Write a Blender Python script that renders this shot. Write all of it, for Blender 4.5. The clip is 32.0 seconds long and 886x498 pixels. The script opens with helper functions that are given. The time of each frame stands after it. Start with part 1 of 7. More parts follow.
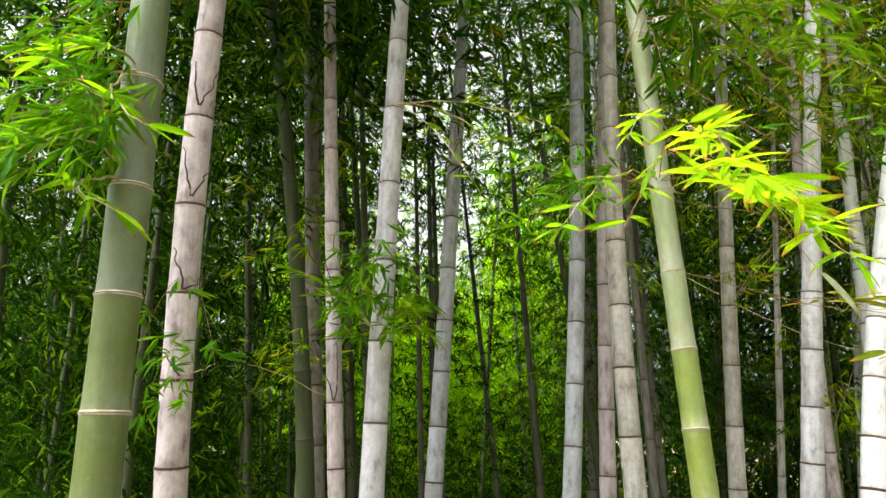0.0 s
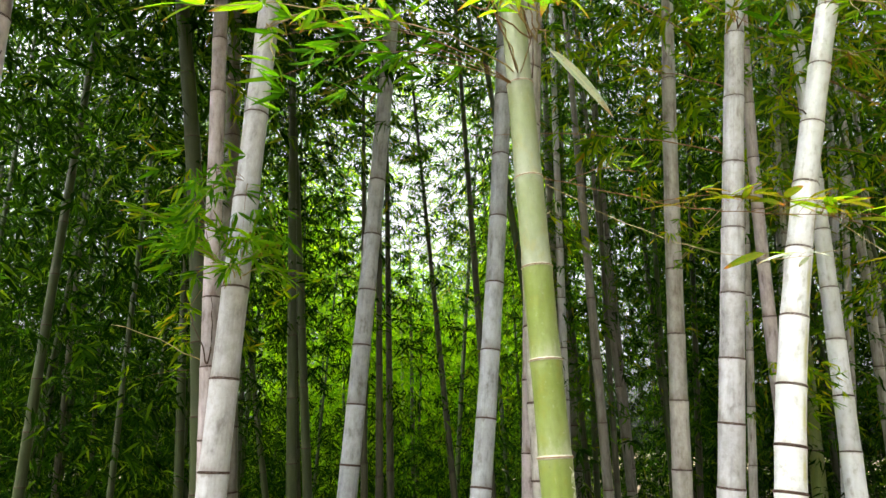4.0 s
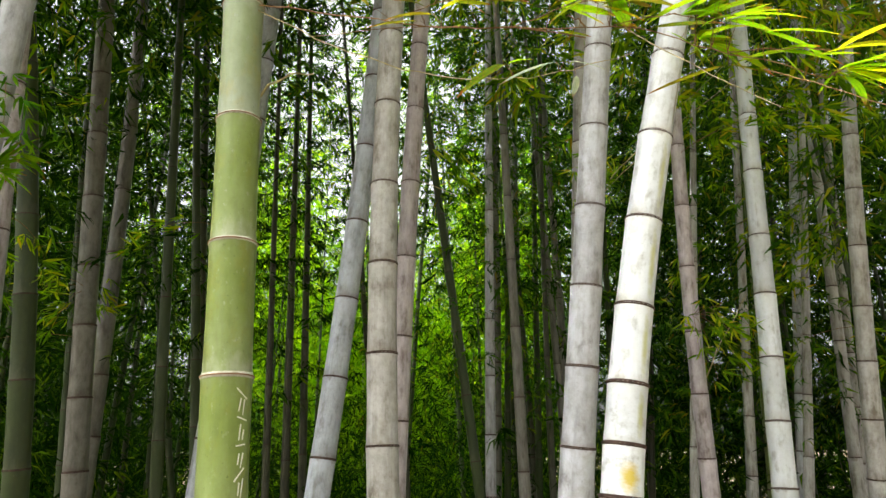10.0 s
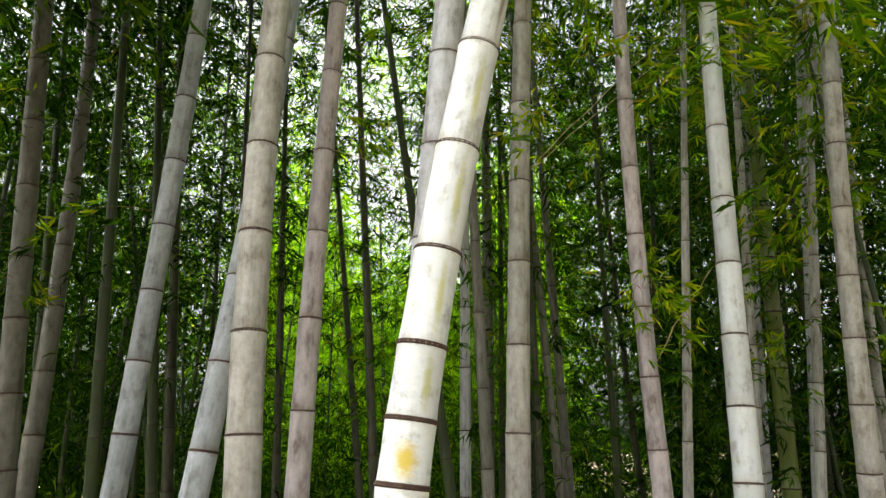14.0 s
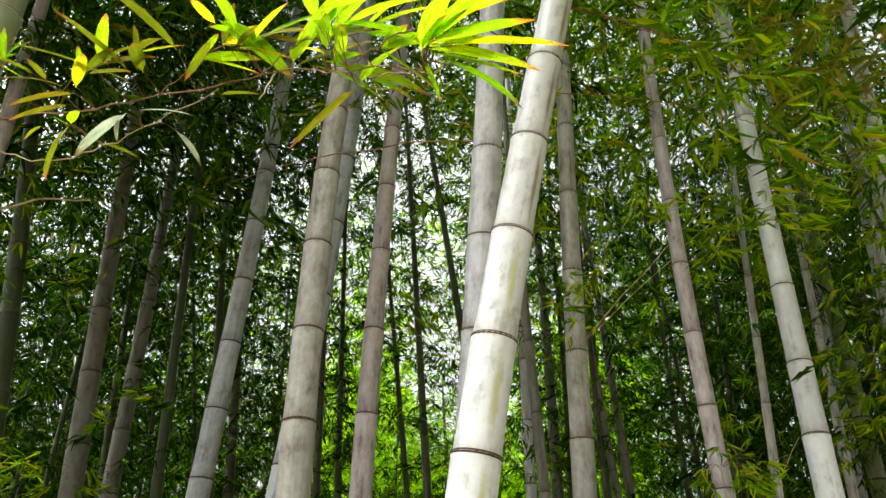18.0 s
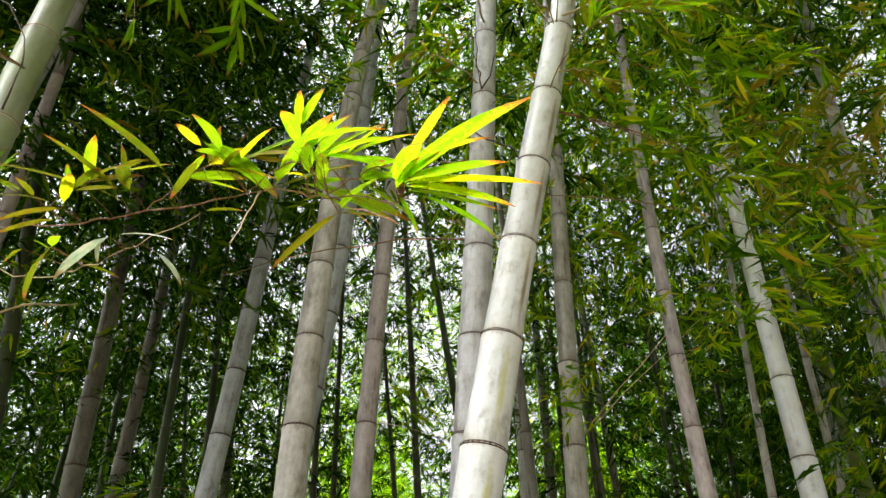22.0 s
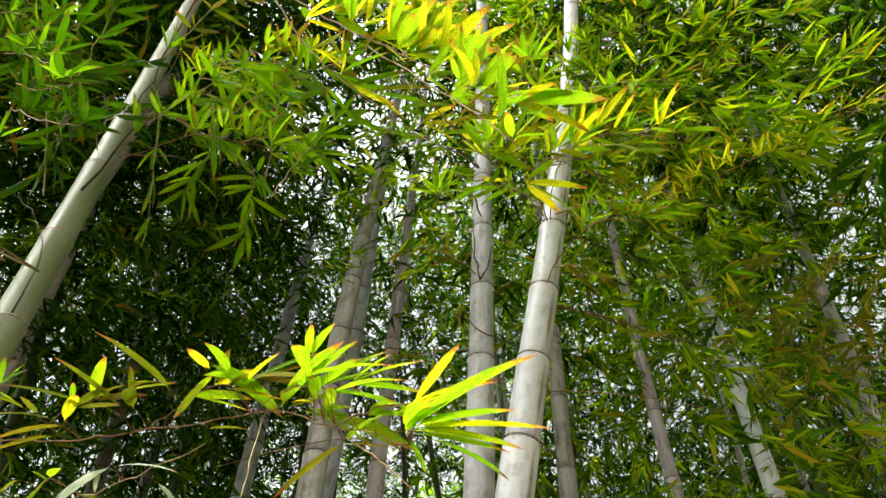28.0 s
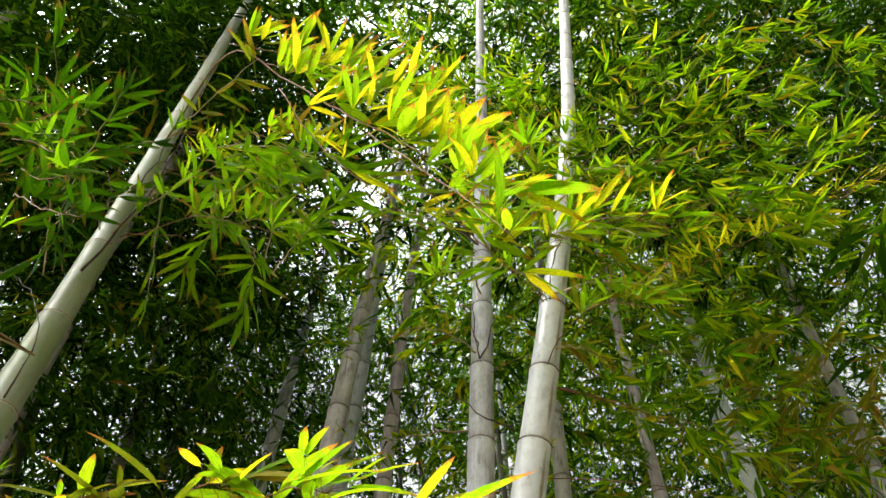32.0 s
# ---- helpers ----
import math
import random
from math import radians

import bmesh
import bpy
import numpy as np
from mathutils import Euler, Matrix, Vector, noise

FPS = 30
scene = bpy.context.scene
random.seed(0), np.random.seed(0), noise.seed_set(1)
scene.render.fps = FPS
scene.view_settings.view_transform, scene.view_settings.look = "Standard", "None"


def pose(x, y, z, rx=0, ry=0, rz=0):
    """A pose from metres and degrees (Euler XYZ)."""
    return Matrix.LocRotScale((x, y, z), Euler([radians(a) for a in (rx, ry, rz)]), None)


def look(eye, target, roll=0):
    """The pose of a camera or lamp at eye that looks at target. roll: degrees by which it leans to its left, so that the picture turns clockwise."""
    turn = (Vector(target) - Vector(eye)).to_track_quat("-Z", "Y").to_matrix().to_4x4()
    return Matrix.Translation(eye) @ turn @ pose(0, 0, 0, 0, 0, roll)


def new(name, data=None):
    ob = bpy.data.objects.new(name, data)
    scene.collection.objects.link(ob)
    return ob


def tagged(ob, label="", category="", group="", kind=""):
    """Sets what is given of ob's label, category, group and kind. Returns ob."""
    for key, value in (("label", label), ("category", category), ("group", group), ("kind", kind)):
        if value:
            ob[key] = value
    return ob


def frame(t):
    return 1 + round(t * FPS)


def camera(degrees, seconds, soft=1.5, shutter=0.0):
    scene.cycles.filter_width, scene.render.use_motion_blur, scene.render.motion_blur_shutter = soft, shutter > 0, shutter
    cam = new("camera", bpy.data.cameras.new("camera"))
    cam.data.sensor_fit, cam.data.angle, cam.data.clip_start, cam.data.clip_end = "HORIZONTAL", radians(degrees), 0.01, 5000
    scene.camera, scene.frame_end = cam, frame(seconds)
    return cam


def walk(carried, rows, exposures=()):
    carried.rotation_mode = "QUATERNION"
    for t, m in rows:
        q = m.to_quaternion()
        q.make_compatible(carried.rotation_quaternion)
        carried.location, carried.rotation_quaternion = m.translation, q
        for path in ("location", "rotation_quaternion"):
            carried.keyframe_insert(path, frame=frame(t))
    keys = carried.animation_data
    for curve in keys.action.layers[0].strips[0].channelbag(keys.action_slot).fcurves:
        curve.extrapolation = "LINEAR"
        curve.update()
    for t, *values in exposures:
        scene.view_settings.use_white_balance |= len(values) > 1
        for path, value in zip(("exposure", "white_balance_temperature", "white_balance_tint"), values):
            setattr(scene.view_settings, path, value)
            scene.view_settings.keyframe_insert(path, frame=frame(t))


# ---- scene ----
cam = camera(64.34, 32.0, soft=1.5)
# seconds, x, y, z, pitch + 90, roll, yaw
PATH = [
    (0, 0.000, -0.000, 1.800, 105.00, -0.00, -0.00),
    (0.5, 0.102, 0.059, 1.765, 105.16, 0.15, 1.33),
    (1, 0.164, 0.137, 1.730, 105.22, 0.18, 1.45),
    (1.5, 0.227, 0.258, 1.714, 105.07, 0.12, 1.38),
    (2, 0.257, 0.337, 1.678, 105.34, 0.15, 1.35),
    (2.5, 0.294, 0.372, 1.645, 105.33, 0.13, 1.34),
    (3, 0.409, 0.408, 1.626, 105.47, 0.13, 1.31),
    (3.5, 0.537, 0.452, 1.606, 105.87, 0.16, 1.17),
    (4, 0.613, 0.498, 1.588, 105.96, 0.23, 1.08),
    (4.5, 0.672, 0.593, 1.561, 105.96, 0.09, 0.98),
    (6.5, 0.835, 0.805, 1.515, 106.06, 0.09, 0.28),
    (7, 0.968, 0.841, 1.502, 105.97, 0.18, 0.57),
    (7.5, 1.056, 0.866, 1.492, 105.98, 0.32, 0.82),
    (8, 1.114, 0.895, 1.478, 105.94, 0.20, 1.19),
    (8.5, 1.155, 0.966, 1.455, 105.90, 0.20, 1.17),
    (9, 1.212, 1.053, 1.445, 105.84, 0.18, 1.07),
    (9.5, 1.261, 1.121, 1.439, 105.90, 0.23, 1.05),
    (10, 1.302, 1.157, 1.436, 105.94, 0.23, 1.00),
    (10.5, 1.393, 1.181, 1.425, 106.04, 0.29, 0.96),
    (11, 1.513, 1.195, 1.424, 105.99, 0.36, 1.44),
    (11.5, 1.579, 1.216, 1.414, 106.04, 0.46, 2.70),
    (12, 1.646, 1.279, 1.400, 105.98, 0.44, 3.01),
    (12.5, 1.717, 1.384, 1.374, 105.85, 0.34, 2.88),
    (13, 1.773, 1.469, 1.368, 105.83, 0.36, 2.78),
    (13.5, 1.847, 1.510, 1.368, 105.91, 0.36, 2.84),
    (14, 1.924, 1.553, 1.379, 106.31, 0.66, 5.44),
    (14.5, 1.955, 1.590, 1.414, 107.60, 0.77, 8.77),
    (16.5, 1.977, 1.631, 1.450, 114.65, 0.75, 11.32),
    (17, 1.976, 1.625, 1.457, 116.09, 0.78, 11.25),
    (17.5, 1.979, 1.620, 1.470, 117.65, 0.81, 11.22),
    (18, 1.982, 1.616, 1.483, 119.20, 0.86, 11.17),
    (18.5, 1.990, 1.616, 1.496, 120.70, 0.81, 11.18),
    (19, 1.996, 1.618, 1.502, 121.81, 0.87, 11.13),
    (19.5, 1.999, 1.617, 1.503, 122.61, 0.77, 11.06),
    (20, 2.002, 1.618, 1.514, 123.24, 0.84, 11.08),
    (20.5, 2.005, 1.610, 1.520, 123.89, 0.85, 11.09),
    (21, 2.007, 1.606, 1.525, 124.50, 0.88, 11.12),
    (21.5, 2.006, 1.600, 1.528, 124.97, 0.98, 11.10),
    (22, 2.009, 1.600, 1.532, 125.73, 0.94, 11.13),
    (22.5, 2.004, 1.592, 1.541, 126.83, 1.08, 11.14),
    (23, 2.010, 1.579, 1.546, 128.02, 1.08, 11.18),
    (23.5, 2.012, 1.577, 1.548, 129.26, 1.10, 11.19),
    (24, 2.012, 1.566, 1.551, 130.40, 1.10, 11.17),
    (24.5, 2.013, 1.556, 1.555, 131.84, 1.14, 11.16),
    (25, 2.020, 1.557, 1.558, 132.90, 1.15, 11.19),
    (25.5, 2.015, 1.550, 1.566, 133.88, 1.21, 11.11),
    (27.5, 2.007, 1.544, 1.573, 138.47, 1.39, 11.10),
    (28, 2.009, 1.537, 1.575, 139.28, 1.35, 11.05),
    (28.5, 2.012, 1.529, 1.578, 140.22, 1.33, 11.04),
    (29, 2.014, 1.520, 1.583, 141.10, 1.35, 11.10),
    (29.5, 2.017, 1.508, 1.589, 142.01, 1.32, 11.10),
    (30, 2.016, 1.506, 1.591, 142.83, 1.34, 11.06),
    (30.5, 2.020, 1.499, 1.595, 143.46, 1.30, 11.03),
    (31, 2.019, 1.507, 1.593, 144.06, 1.37, 11.08),
    (31.5, 2.020, 1.506, 1.593, 144.44, 1.31, 11.03),
    (32, 2.019, 1.511, 1.600, 144.78, 1.26, 11.03),
]
walk(cam, [(t, pose(x, y, z, rx, ry, rz)) for t, x, y, z, rx, ry, rz in PATH], ((0, 2.48, 6620, 5), (4, 2.48, 6620, 5), (9, 2.26, 6620, 5), (13, 2.34, 6620, 5), (18, 2.26, 6620, 5), (25, 2.16, 6620, 5), (32, 2.03, 6620, 5)))
SKY, SUN, SUN_UP, SUN_WAY = 0.15, 1.2, 60, 248

# ---------------------------------------------------------------- world and light
world = bpy.data.worlds.new("world")
scene.world = world
world.use_nodes = True
wn = world.node_tree
sky = wn.nodes.new("ShaderNodeTexSky")
sky.sky_type = "NISHITA"
sky.sun_disc = False
sky.sun_elevation = radians(SUN_UP)
sky.sun_rotation = radians(SUN_WAY)
sky.air_density, sky.dust_density, sky.ozone_density = 0.6, 10.0, 0.0
wn.nodes["Background"].inputs["Strength"].default_value = SKY
veil = wn.nodes.new("ShaderNodeHueSaturation")
veil.inputs["Saturation"].default_value = 0.06
wn.links.new(sky.outputs["Color"], veil.inputs["Color"])
wn.links.new(veil.outputs["Color"], wn.nodes["Background"].inputs["Color"])
sun_data = bpy.data.lights.new("sun", "SUN")
sun_data.energy, sun_data.angle, sun_data.color = SUN, radians(16), (1.0, 0.96, 0.90)
sun = new("sun", sun_data)
sun.matrix_world = look((0, 0, 20), Vector((0, 0, 20)) - Vector((math.sin(radians(SUN_WAY)), math.cos(radians(SUN_WAY)), math.tan(radians(SUN_UP)))))


# ---------------------------------------------------------------- materials
def ramp(nt, fac, stops):
    n = nt.nodes.new("ShaderNodeValToRGB")
    e = n.color_ramp.elements
    while len(e) < len(stops):
        e.new(0.5)
    for el, (p, c) in zip(e, stops):
        el.position, el.color = p, (*c, 1)
    nt.links.new(fac, n.inputs["Fac"])
    return n.outputs["Color"]


def mapped(nt, scale, offset_random=True):
    """Object coordinates, stretched and shifted by a random amount per object."""
    tc = nt.nodes.new("ShaderNodeTexCoord")
    mp = nt.nodes.new("ShaderNodeMapping")
    mp.inputs["Scale"].default_value = scale
    nt.links.new(tc.outputs["Object"], mp.inputs["Vector"])
    if offset_random:
        oi = nt.nodes.new("ShaderNodeObjectInfo")
        mul = nt.nodes.new("ShaderNodeMath")
        mul.operation = "MULTIPLY"
        mul.inputs[1].default_value = 37.0
        nt.links.new(oi.outputs["Random"], mul.inputs[0])
        nt.links.new(mul.outputs[0], mp.inputs["Location"])
    return mp.outputs["Vector"]


def noise_tex(nt, vec, scale, detail=4.0, rough=0.6):
    n = nt.nodes.new("ShaderNodeTexNoise")
    n.inputs["Scale"].default_value = scale
    n.inputs["Detail"].default_value = detail
    n.inputs["Roughness"].default_value = rough
    nt.links.new(vec, n.inputs["Vector"])
    return n.outputs["Fac"]


def mix(nt, fac, a, b, blend="MIX"):
    n = nt.nodes.new("ShaderNodeMix")
    n.data_type, n.blend_type = "RGBA", blend
    for sock, v in ((n.inputs["Factor"], fac), (n.inputs["A"], a), (n.inputs["B"], b)):
        if isinstance(v, (int, float)):
            sock.default_value = v
        elif isinstance(v, tuple):
            sock.default_value = (*v, 1)
        else:
            nt.links.new(v, sock)
    return n.outputs["Result"]


def bump(nt, bsdf, height, strength, dist):
    b = nt.nodes.new("ShaderNodeBump")
    b.inputs["Strength"].default_value = strength
    b.inputs["Distance"].default_value = dist
    nt.links.new(height, b.inputs["Height"])
    nt.links.new(b.outputs["Normal"], bsdf.inputs["Normal"])


def material(name):
    m = bpy.data.materials.new(name)
    m.use_nodes = True
    return m, m.node_tree, m.node_tree.nodes["Principled BSDF"]


def culm_material(name, pale, mid, dark, rough=0.42, wax=None, fresh=None, lichen=0.35, mark=None):
    """Bamboo wall: clouds of wax, broad faint smears, brown grime by the joints; wax/fresh: colours below and above in each internode."""
    m, nt, bs = material(name)
    streak = noise_tex(nt, mapped(nt, (3.0, 3.0, 0.14)), 1.0, 4, 0.5)
    cloud = noise_tex(nt, mapped(nt, (0.75, 0.75, 2.6)), 1.3, 6, 0.66)

    def blend(v, k, add):
        n = nt.nodes.new("ShaderNodeMath")
        n.operation = "MULTIPLY_ADD"
        n.inputs[1].default_value = k
        nt.links.new(v, n.inputs[0])
        if isinstance(add, float):
            n.inputs[2].default_value = add
        else:
            nt.links.new(add, n.inputs[2])
        return n.outputs[0]

    col = ramp(nt, blend(streak, 0.24, blend(cloud, 0.76, 0.0)), [(0.36, dark), (0.47, mid), (0.58, pale)])
    where = nt.nodes.new("ShaderNodeSeparateXYZ")
    nt.links.new(nt.nodes.new("ShaderNodeTexCoord").outputs["Object"], where.inputs[0])
    # white bloom below each joint, brown grime close to both ends
    drip = noise_tex(nt, mapped(nt, (1.4, 1.4, 2.5)), 1.0, 5, 0.7)
    edge = nt.nodes.new("ShaderNodeMath")
    nt.links.new(where.outputs["Z"], edge.inputs[0])
    nt.links.new(blend(drip, 0.34, -0.17), edge.inputs[1])
    bloom = ramp(nt, edge.outputs[0], [(0.70, (0.0,) * 3), (0.86, (0.45,) * 3), (0.97, (0.6,) * 3)])
    col = mix(nt, bloom, col, tuple(min(c * 1.06, 0.8) for c in pale))
    grime = ramp(nt, edge.outputs[0], [(0.0, (0.65,) * 3), (0.05, (0.28,) * 3), (0.16, (0.0,) * 3), (0.97, (0.0,) * 3), (1.0, (0.5,) * 3)])
    col = mix(nt, grime, col, tuple(c * k for c, k in zip(dark, (0.85, 0.75, 0.62))))
    if fresh:
        wob = noise_tex(nt, mapped(nt, (1.3, 1.3, 3.0)), 1.0, 5, 0.65)
        tot = nt.nodes.new("ShaderNodeMath")
        nt.links.new(where.outputs["Z"], tot.inputs[0])
        nt.links.new(blend(wob, 0.55, -0.27), tot.inputs[1])
        grad = ramp(nt, tot.outputs[0], [(0.0, wax), (0.14, mid), (0.5, fresh), (0.9, fresh), (1.0, mid)])
        col = mix(nt, 0.7, col, grad)
        # yellowed patches and pale scuffs
        ripe = noise_tex(nt, mapped(nt, (1.0, 1.0, 4.0)), 1.0, 6, 0.7)
        col = mix(nt, ramp(nt, ripe, [(0.52, (0, 0, 0)), (0.68, (0.6,) * 3)]), col, tuple(c * k for c, k in zip(fresh, (1.35, 1.05, 0.9))))
        scuff = noise_tex(nt, mapped(nt, (3.5, 3.5, 14.0)), 1.0, 5, 0.7)
        col = mix(nt, ramp(nt, scuff, [(0.60, (0, 0, 0)), (0.70, (0.5,) * 3)]), col, wax)
    # darker wide smears that run down the wall
    smear = noise_tex(nt, mapped(nt, (1.7, 1.7, 1.0)), 1.0, 5, 0.62)
    col = mix(nt, ramp(nt, smear, [(0.53, (0, 0, 0)), (0.70, (lichen * 1.3,) * 3)]), col, tuple(c * 0.5 for c in mid))
    mottle = noise_tex(nt, mapped(nt, (2.4, 2.4, 11.0)), 1.0, 6, 0.72)
    col = mix(nt, ramp(nt, mottle, [(0.46, (0, 0, 0)), (0.66, (0.12 + lichen * 0.8,) * 3)]), col, tuple(c * k for c, k in zip(mid, (0.62, 0.58, 0.5))))
    speck = noise_tex(nt, mapped(nt, (8, 8, 36)), 1.0, 3, 0.55)
    col = mix(nt, ramp(nt, speck, [(0.66, (0, 0, 0)), (0.74, (0.45,) * 3)]), col, tuple(c * 0.4 for c in dark))
    if mark:
        # an irregular stain round a point of the wall: centre, stretch, size, colour
        centre, stretch, size, tint = mark
        vec = mapped(nt, stretch, False)
        dist = nt.nodes.new("ShaderNodeVectorMath")
        dist.operation = "DISTANCE"
        dist.inputs[1].default_value = [a * b for a, b in zip(centre, stretch)]
        nt.links.new(vec, dist.inputs[0])
        rag = noise_tex(nt, mapped(nt, (2.5, 2.5, 12.0), False), 1.0, 5, 0.7)
        col = mix(nt, ramp(nt, blend(rag, 0.9 * size, dist.outputs["Value"]), [(0.75 * size, (0.95,) * 3), (1.4 * size, (0, 0, 0))]), col, tint)
    oi = nt.nodes.new("ShaderNodeObjectInfo")
    var = ramp(nt, oi.outputs["Random"], [(0.0, (0.84, 0.84, 0.84)), (0.5, (0.97, 0.96, 0.95)), (1.0, (1.08, 1.08, 1.09))])
    col = mix(nt, 1.0, col, var, "MULTIPLY")
    nt.links.new(col, bs.inputs["Base Color"])
    bs.inputs["Roughness"].default_value = rough
    bs.inputs["Specular IOR Level"].default_value = 0.35
    bump(nt, bs, cloud, 0.15, 0.003)
    return m


WHITE = (0.72, 0.742, 0.785), (0.66, 0.68, 0.715), (0.40, 0.40, 0.39)
CULM = {}
CULM["white"] = culm_material("white_waxy_bamboo", *WHITE, 0.38, lichen=0.08)
CULM["stained"] = culm_material("ochre_stained_bamboo", *WHITE, 0.38, lichen=0.08, mark=((1.0, 0.08, 0.38), (1, 1, 1.7), 0.62, (0.52, 0.38, 0.05)))
CULM["streaked"] = culm_material("yellow_streaked_bamboo", *WHITE, 0.38, lichen=0.08, mark=((0.86, 0.50, 0.5), (1, 1, 0.55), 0.26, (0.50, 0.50, 0.27)))
CULM["rusty"] = culm_material("brown_streaked_bamboo", *WHITE, 0.34, lichen=0.16, mark=((0.62, 0.80, 0.5), (1, 1, 0.45), 0.22, (0.27, 0.22, 0.14)))
CULM["waxgreen"] = culm_material("wax_bloomed_green_bamboo", (0.288, 0.320, 0.232), (0.240, 0.272, 0.176), (0.160, 0.188, 0.096), 0.38, (0.304, 0.328, 0.248), (0.184, 0.224, 0.092), 0.2)
CULM["waxolive"] = culm_material("wax_bloomed_olive_bamboo", (0.176, 0.208, 0.144), (0.144, 0.176, 0.112), (0.096, 0.120, 0.064), 0.42, (0.192, 0.216, 0.160), (0.112, 0.152, 0.064), 0.3)
CULM["pale"] = culm_material("pale_grey_bamboo", (0.549, 0.559, 0.610), (0.451, 0.454, 0.488), (0.22, 0.207, 0.21))
CULM["pink"] = culm_material("pinkish_grey_bamboo", (0.537, 0.483, 0.512), (0.427, 0.375, 0.393), (0.18, 0.138, 0.135))
CULM["cool"] = culm_material("cool_grey_bamboo", (0.467, 0.499, 0.559), (0.375, 0.399, 0.442), (0.180, 0.180, 0.178))
CULM["tan"] = culm_material("tan_grey_bamboo", (0.500, 0.488, 0.476), (0.390, 0.371, 0.348), (0.165, 0.143, 0.115))
# next two: grove shade put into the culm colour, deep and slight
CULM["dim"] = culm_material("shade_dark_bamboo", (0.085, 0.085, 0.055), (0.055, 0.055, 0.034), (0.026, 0.024, 0.015))
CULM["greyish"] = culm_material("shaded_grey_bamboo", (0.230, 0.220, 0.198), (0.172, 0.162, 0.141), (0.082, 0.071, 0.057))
CULM["green"] = culm_material("green_bamboo", (0.248, 0.294, 0.138), (0.198, 0.244, 0.083), (0.129, 0.161, 0.037), 0.36, (0.331, 0.359, 0.239), (0.143, 0.193, 0.024), 0.25)
CULM["olive"] = culm_material("olive_green_bamboo", (0.151, 0.187, 0.086), (0.119, 0.151, 0.061), (0.076, 0.101, 0.036), 0.42, (0.173, 0.202, 0.122), (0.076, 0.108, 0.020), 0.35)
# green culm darkened in its colour to stand for deep-grove shade
CULM["shade_green"] = culm_material("shaded_green_bamboo", (0.065, 0.085, 0.038), (0.045, 0.06, 0.027), (0.027, 0.033, 0.017), 0.5, (0.10, 0.11, 0.07), (0.04, 0.06, 0.016), 0.3)


def plain(name, a, b, scale, rough=0.6, stretch=(1, 1, 1)):
    m, nt, bs = material(name)
    n = noise_tex(nt, mapped(nt, stretch), scale, 5, 0.65)
    nt.links.new(ramp(nt, n, [(0.3, a), (0.7, b)]), bs.inputs["Base Color"])
    bs.inputs["Roughness"].default_value = rough
    bs.inputs["Specular IOR Level"].default_value = 0.12
    bump(nt, bs, n, 0.4, 0.003)
    return m


RING_DARK = plain("brown_node_scar", (0.028, 0.018, 0.014), (0.10, 0.062, 0.05), 3.0)
RING_WHITE = plain("powdery_white_node", (0.27, 0.25, 0.19), (0.60, 0.58, 0.49), 2.5)
RING_RUST = plain("rusty_scar_line", (0.16, 0.07, 0.035), (0.33, 0.19, 0.11), 5.0)
TWIG_DARK = plain("dark_twig", (0.035, 0.022, 0.016), (0.10, 0.065, 0.045), 30.0)
TWIG_TAN = plain("straw_twig", (0.26, 0.20, 0.09), (0.42, 0.34, 0.16), 30.0)
TWIG_RUST = plain("reddish_twig", (0.12, 0.06, 0.025), (0.28, 0.16, 0.06), 30.0)
SCRATCH = plain("pale_scratch", (0.62, 0.62, 0.48), (0.75, 0.74, 0.62), 20.0)


